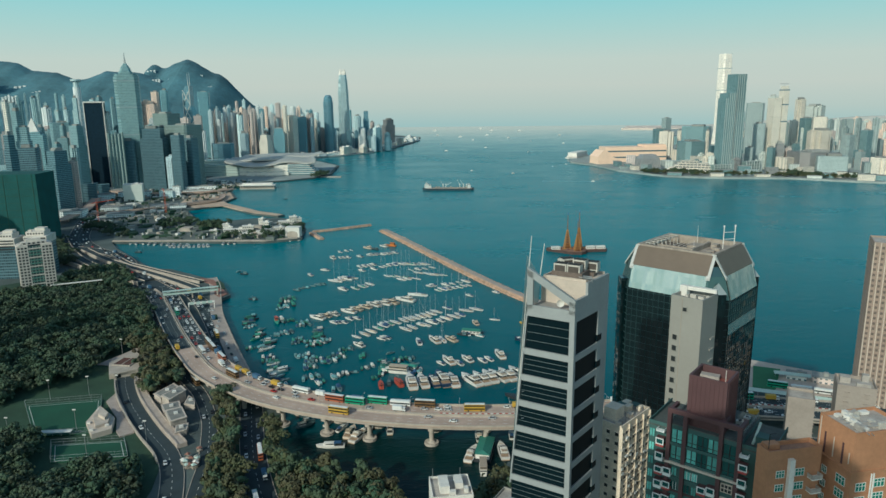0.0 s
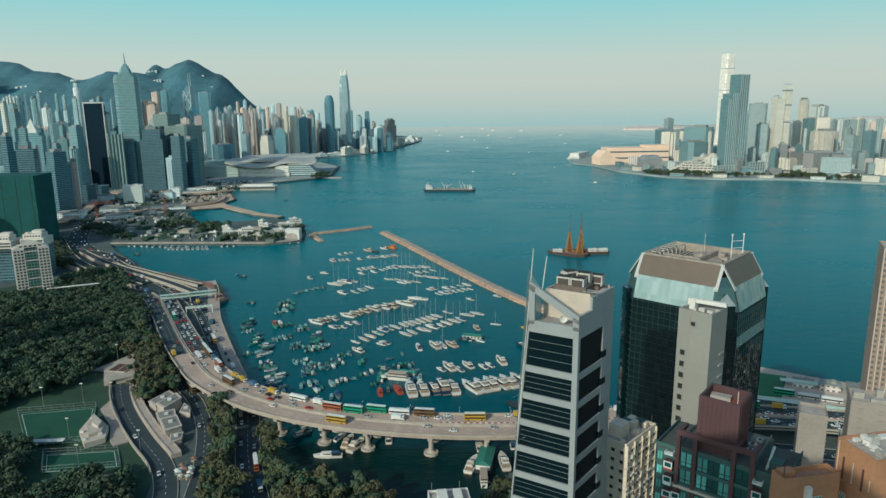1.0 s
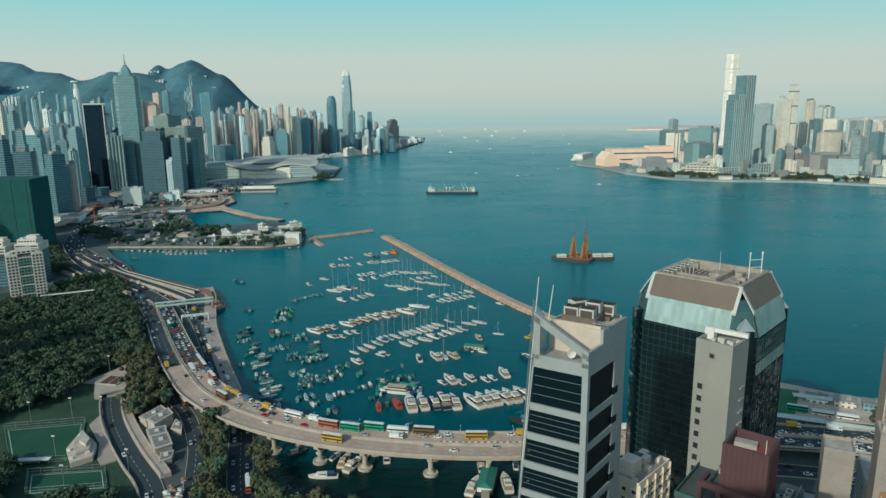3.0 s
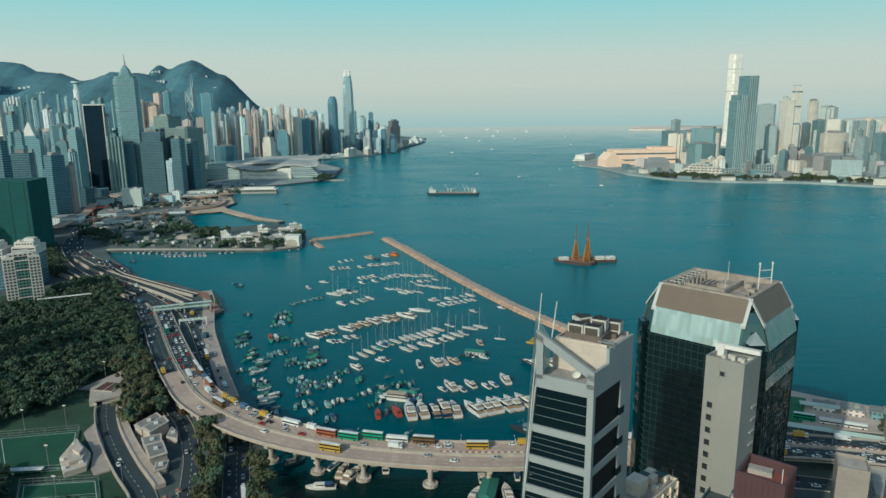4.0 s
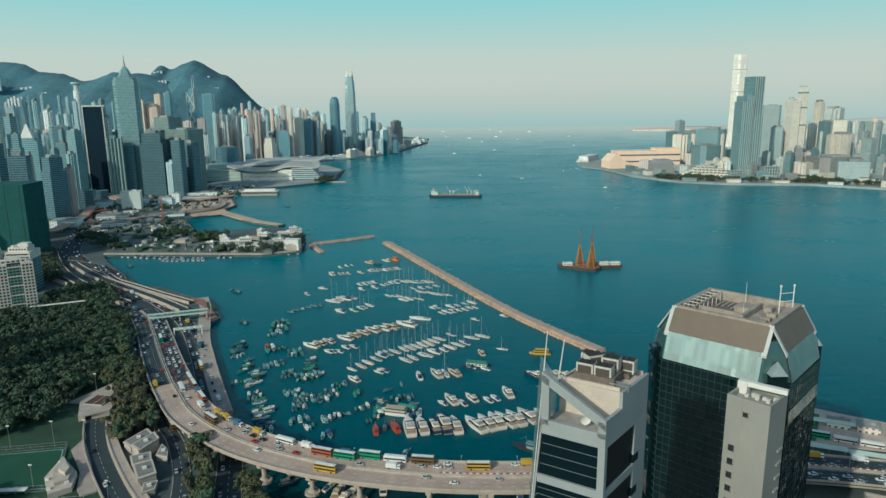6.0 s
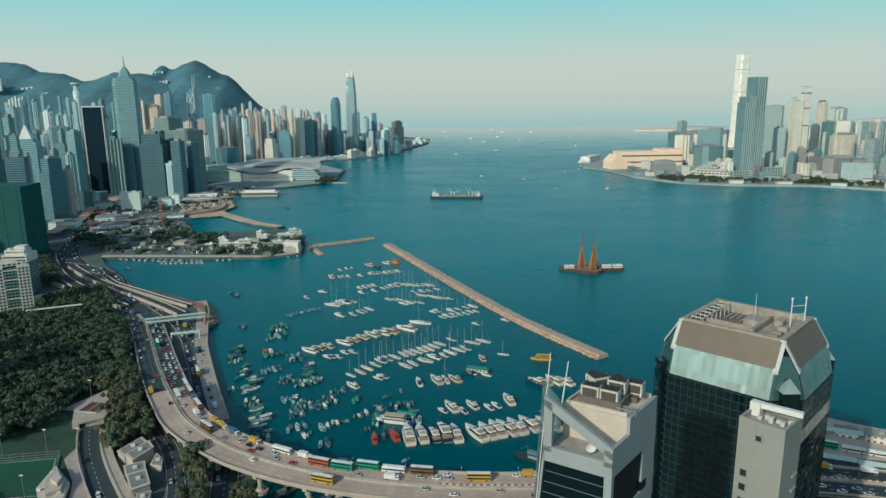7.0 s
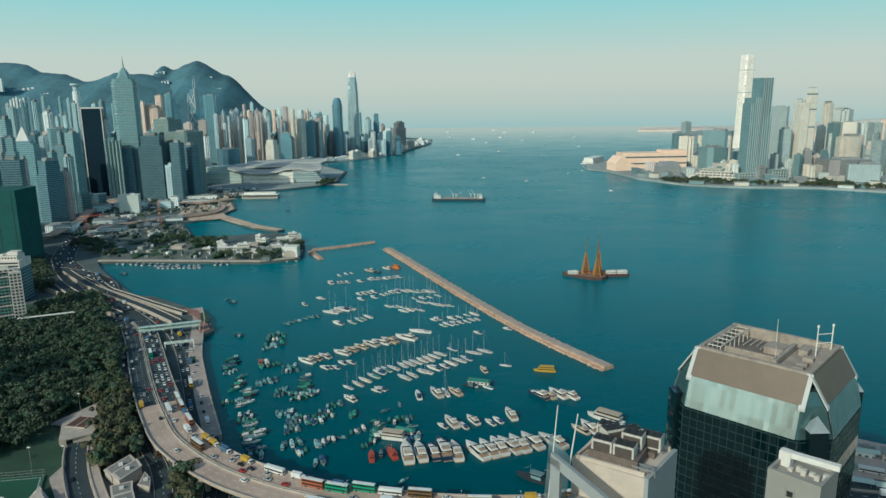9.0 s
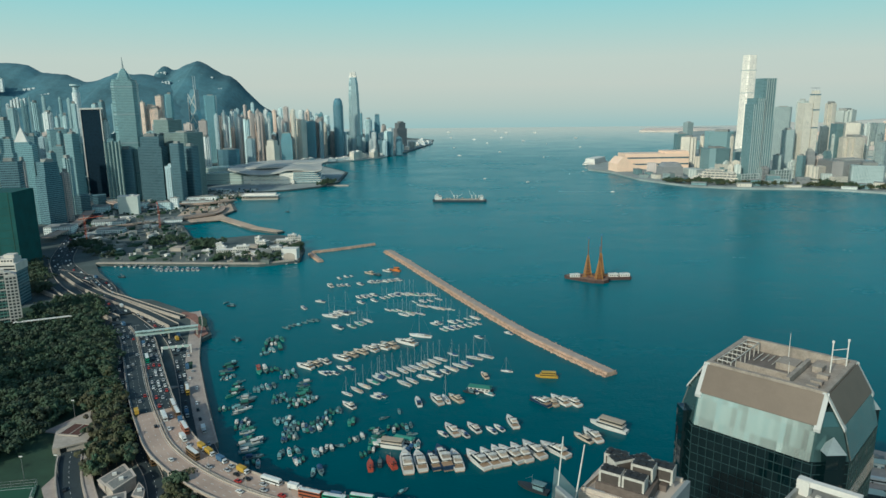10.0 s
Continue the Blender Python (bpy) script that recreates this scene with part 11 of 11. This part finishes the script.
BARK = M("grey-brown bark", (0.16, 0.12, 0.09), 0.95, var=0.3, scale=1.5, bump=0.03)


def crown_geo(g, rnd, r, h, base, clumps, cx=0.0, cy=0.0, size=1.0):
    """Leaf clumps over several uneven lobes."""
    lobes = [(cx + rnd.gauss(0, r * 0.42), cy + rnd.gauss(0, r * 0.42), base + h * rnd.uniform(0.35, 0.8), r * rnd.uniform(0.38, 0.62)) for _ in range(8)]
    for _ in range(clumps):
        lx, ly, lz, lr = rnd.choice(lobes)
        th, cz = rnd.uniform(0, 2 * math.pi), rnd.uniform(-0.45, 1.0)
        sr = math.sqrt(max(0, 1 - cz * cz))
        n = Vector((sr * math.cos(th), sr * math.sin(th), cz))
        k = lr * rnd.uniform(0.85, 1.06)
        c = Vector((lx, ly, lz)) + Vector((n.x * k, n.y * k, n.z * k * 0.8))
        n = (n + Vector((rnd.gauss(0, .22), rnd.gauss(0, .22), rnd.gauss(0, .22)))).normalized()
        t1 = n.orthogonal().normalized()
        t2 = n.cross(t1)
        s = size * rnd.uniform(0.5, 1.05)
        a, b = t1 * s, t2 * s * rnd.uniform(0.6, 1.0)
        f = n * s * 0.35
        add(g, [tuple(c - a - b * .4 - f), tuple(c - b - a * .1), tuple(c + a - b * .3 - f), tuple(c + a * .4 + b - f), tuple(c - a * .6 + b * .8 - f), tuple(c + f * .6)],
            [(0, 1, 5), (1, 2, 5), (2, 3, 5), (3, 4, 5), (4, 0, 5)])


def tree(kind, seed, label):
    rnd = random.Random(seed)
    t = thing("tree", label, "tree", None, "park trees")
    h = rnd.uniform(8.5, 12.5)
    r = rnd.uniform(3.6, 5.2)
    g = G()
    rod(g, (0, 0, -0.3), (0.2, 0.1, h * 0.45), 0.34, 7, 0.22)
    for i in range(5):
        w = i * 1.26 + rnd.random()
        rod(g, (0.2, 0.1, h * 0.38), (r * 0.55 * math.cos(w), r * 0.55 * math.sin(w), h * rnd.uniform(0.55, 0.75)), 0.17, 5, 0.06)
    part("trunk", g, BARK, t)
    g = G()
    crown_geo(g, rnd, r, h * 0.72, h * 0.3, 230, size=1.0)
    part("crown", g, {"a": LEAF_A, "b": LEAF_B, "c": LEAF_C}[kind], t)
    return t


def inside(poly, x, y):
    odd, n = False, len(poly)
    for i in range(n):
        (x1, y1), (x2, y2) = poly[i], poly[(i + 1) % n]
        if (y1 > y) != (y2 > y) and x < (x2 - x1) * (y - y1) / (y2 - y1) + x1:
            odd = not odd
    return odd


def near_line(line, x, y):
    return min((p.x - x) ** 2 + (p.y - y) ** 2 for p in line) ** 0.5


models = {k: [] for k in "abc"}
tree_count = [0]
tree_rnd = random.Random(31)
KEEP_OFF = ((ramp, 11.5), (hwy_in, 6.0), (hwy_sea, 9.0))
KEEP_POLY = ([(-476, 580), (-458, 586), (-403, 628), (-404, 640), (-445, 720), (-505, 705)], [(-276, 366), (-226, 376), (-196, 325), (-244, 316)], [(-228, 315), (-186, 320), (-175, 298), (-218, 291)], [(-254, 426), (-247, 456), (-236, 448), (-224, 412), (-240, 402)], [(-198, 366), (-190, 392), (-160, 364), (-146, 330), (-154, 305)], [(-236, 314), (-184, 322), (-168, 294), (-214, 270)], [(-226, 384), (-224, 362), (-205, 320), (-186, 318), (-184, 330)])
LABEL = {"a": "dense dark green park tree", "b": "yellow-green tree beside the road", "c": "reddish-brown tree in the park"}


def clear(x, y):
    if any(inside(p, x, y) for p in KEEP_POLY):
        return False
    return all(near_line(l, x, y) > d for l, d in KEEP_OFF)


def plant(poly, spacing, mix, z=3.0, whole=True, far=None):
    """Trees over a plot, on a jittered grid: each a thing of its own, or, past the first 300, joined as far woods."""
    xs, ys = [p[0] for p in poly], [p[1] for p in poly]
    y = min(ys)
    while y < max(ys):
        x = min(xs)
        while x < max(xs):
            px, py = x + tree_rnd.uniform(-.85, .85) * spacing, y + tree_rnd.uniform(-.85, .85) * spacing
            x += spacing
            if not inside(poly, px, py) or not clear(px, py):
                continue
            patch = noise.noise(Vector((px * 0.02, py * 0.02, 3.0)))
            k = "c" if (patch > 0.28 and tree_rnd.random() < 0.6 and "c" in mix) else tree_rnd.choice(mix)
            if whole and tree_count[0] < 300:
                tree_count[0] += 1
                m = pose(px, py, z, 0, 0, tree_rnd.uniform(0, 360))
                if len(models[k]) < 4:
                    ob = tree(k, 100 + len(models[k]) * 7 + ord(k), LABEL[k])
                    ob.matrix_basis = m
                    models[k].append(ob)
                else:
                    src = tree_rnd.choice(models[k])
                    copy_thing(src, m @ Matrix.Diagonal((tree_rnd.uniform(0.8, 1.3), tree_rnd.uniform(0.8, 1.3), tree_rnd.uniform(0.75, 1.35), 1.0)))
            else:
                crown_geo(far[k], tree_rnd, tree_rnd.uniform(3.2, 7.2), tree_rnd.uniform(5.0, 13.5), z + 1.5, 120, px, py, 1.25)
        y += spacing


woods = {k: G() for k in "abc"}
plant([(-152, 366), (-146, 372), (-134, 346), (-119, 312), (-107, 278), (-96, 241), (-84, 200), (-108, 200), (-119, 241), (-127, 268), (-129, 286), (-134, 312), (-146, 346)], 4.6, "bbba", far=woods)
plant([(-111, 325), (-107, 338), (-98, 300), (-84, 283), (-50, 273), (-34, 266), (-28, 225), (-66, 215), (-84, 255), (-94, 278)], 5.4, "abb", far=woods)
plant([(-250, 453), (-256, 478), (-225, 469), (-195, 417), (-182, 394), (-191, 385), (-201, 376), (-222, 403)], 5.0, "bbac", far=woods)
plant([(-290, 560), (-268, 515), (-250, 478), (-230, 440), (-212, 408), (-196, 385), (-188, 374), (-200, 374), (-214, 390), (-220, 412), (-219, 440), (-226, 462), (-240, 480), (-256, 505), (-278, 548)], 5.6, "bba", far=woods)
plant([(8, 258), (21, 286), (25, 262), (20, 245)], 6.0, "ab", far=woods)
plant([(-300, 240), (-270, 310), (-240, 316), (-200, 322), (-184, 318), (-166, 290), (-158, 262), (-150, 225), (-300, 225)], 6.5, "aac", far=woods)
plant([(-330, 300), (-300, 350), (-280, 375), (-258, 408), (-262, 440), (-252, 470), (-262, 500), (-300, 490), (-330, 430), (-345, 380), (-360, 320)], 6.8, "aaac", far=woods)
plant([(-560, 380), (-540, 560), (-470, 650), (-395, 690), (-345, 655), (-300, 592), (-280, 560), (-266, 512), (-300, 490), (-330, 430), (-345, 380), (-360, 320), (-380, 290), (-520, 300)], 6.8, "aaac", whole=False, far=woods)
plant([(-420, 690), (-395, 720), (-360, 690), (-350, 660)], 7.0, "a", whole=False, far=woods)
plant([(-385, 960), (-350, 958), (-345, 985), (-385, 990)], 6.0, "a", whole=False, far=woods)
plant([(-238, 930), (-222, 930), (-226, 962), (-240, 975)], 6.0, "a", whole=False, far=woods)
plant([(-360, 1640), (-328, 1690), (-330, 1750), (-360, 1700)], 8.0, "a", whole=False, far=woods)
plant([(150, 408), (170, 424), (180, 420), (172, 404)], 9.0, "a", whole=False, far=woods)
plant([(470, 1690), (620, 1625), (760, 1605), (640, 1655), (490, 1730)], 9.0, "ab", whole=False, far=woods)
plant([(545, 1705), (578, 1690), (590, 1720), (556, 1738)], 6.0, "a", whole=False, far=woods)
plant([(785, 1650), (830, 1630), (842, 1665), (796, 1685)], 6.5, "a", whole=False, far=woods)
plant([(760, 1600), (900, 1540), (1000, 1510), (960, 1570), (800, 1650)], 10.0, "ab", whole=False, far=woods)
plant([(-335, 880), (-235, 880), (-232, 905), (-335, 908)], 12.0, "a", whole=False, far=woods)
plant([(-470, 1010), (-430, 1030), (-390, 1000), (-440, 960)], 11.0, "a", whole=False, far=woods)
plant([(-560, 1010), (-500, 960), (-450, 900), (-470, 890), (-560, 960)], 12.0, "ac", whole=False, far=woods)
plant([(236, 378), (300, 352), (300, 346), (236, 368)], 14.0, "ab", whole=False, far=woods)
plant([(-470, 720), (-520, 780), (-560, 860), (-540, 870), (-480, 790), (-440, 730)], 9.0, "ac", whole=False, far=woods)
for k, g in woods.items():
    if g[0]:
        tagged(part("far_woods", g, {"a": LEAF_A, "b": LEAF_B, "c": LEAF_C}[k], None), "closed canopy of park and hillside trees", "woods", "", "stuff")
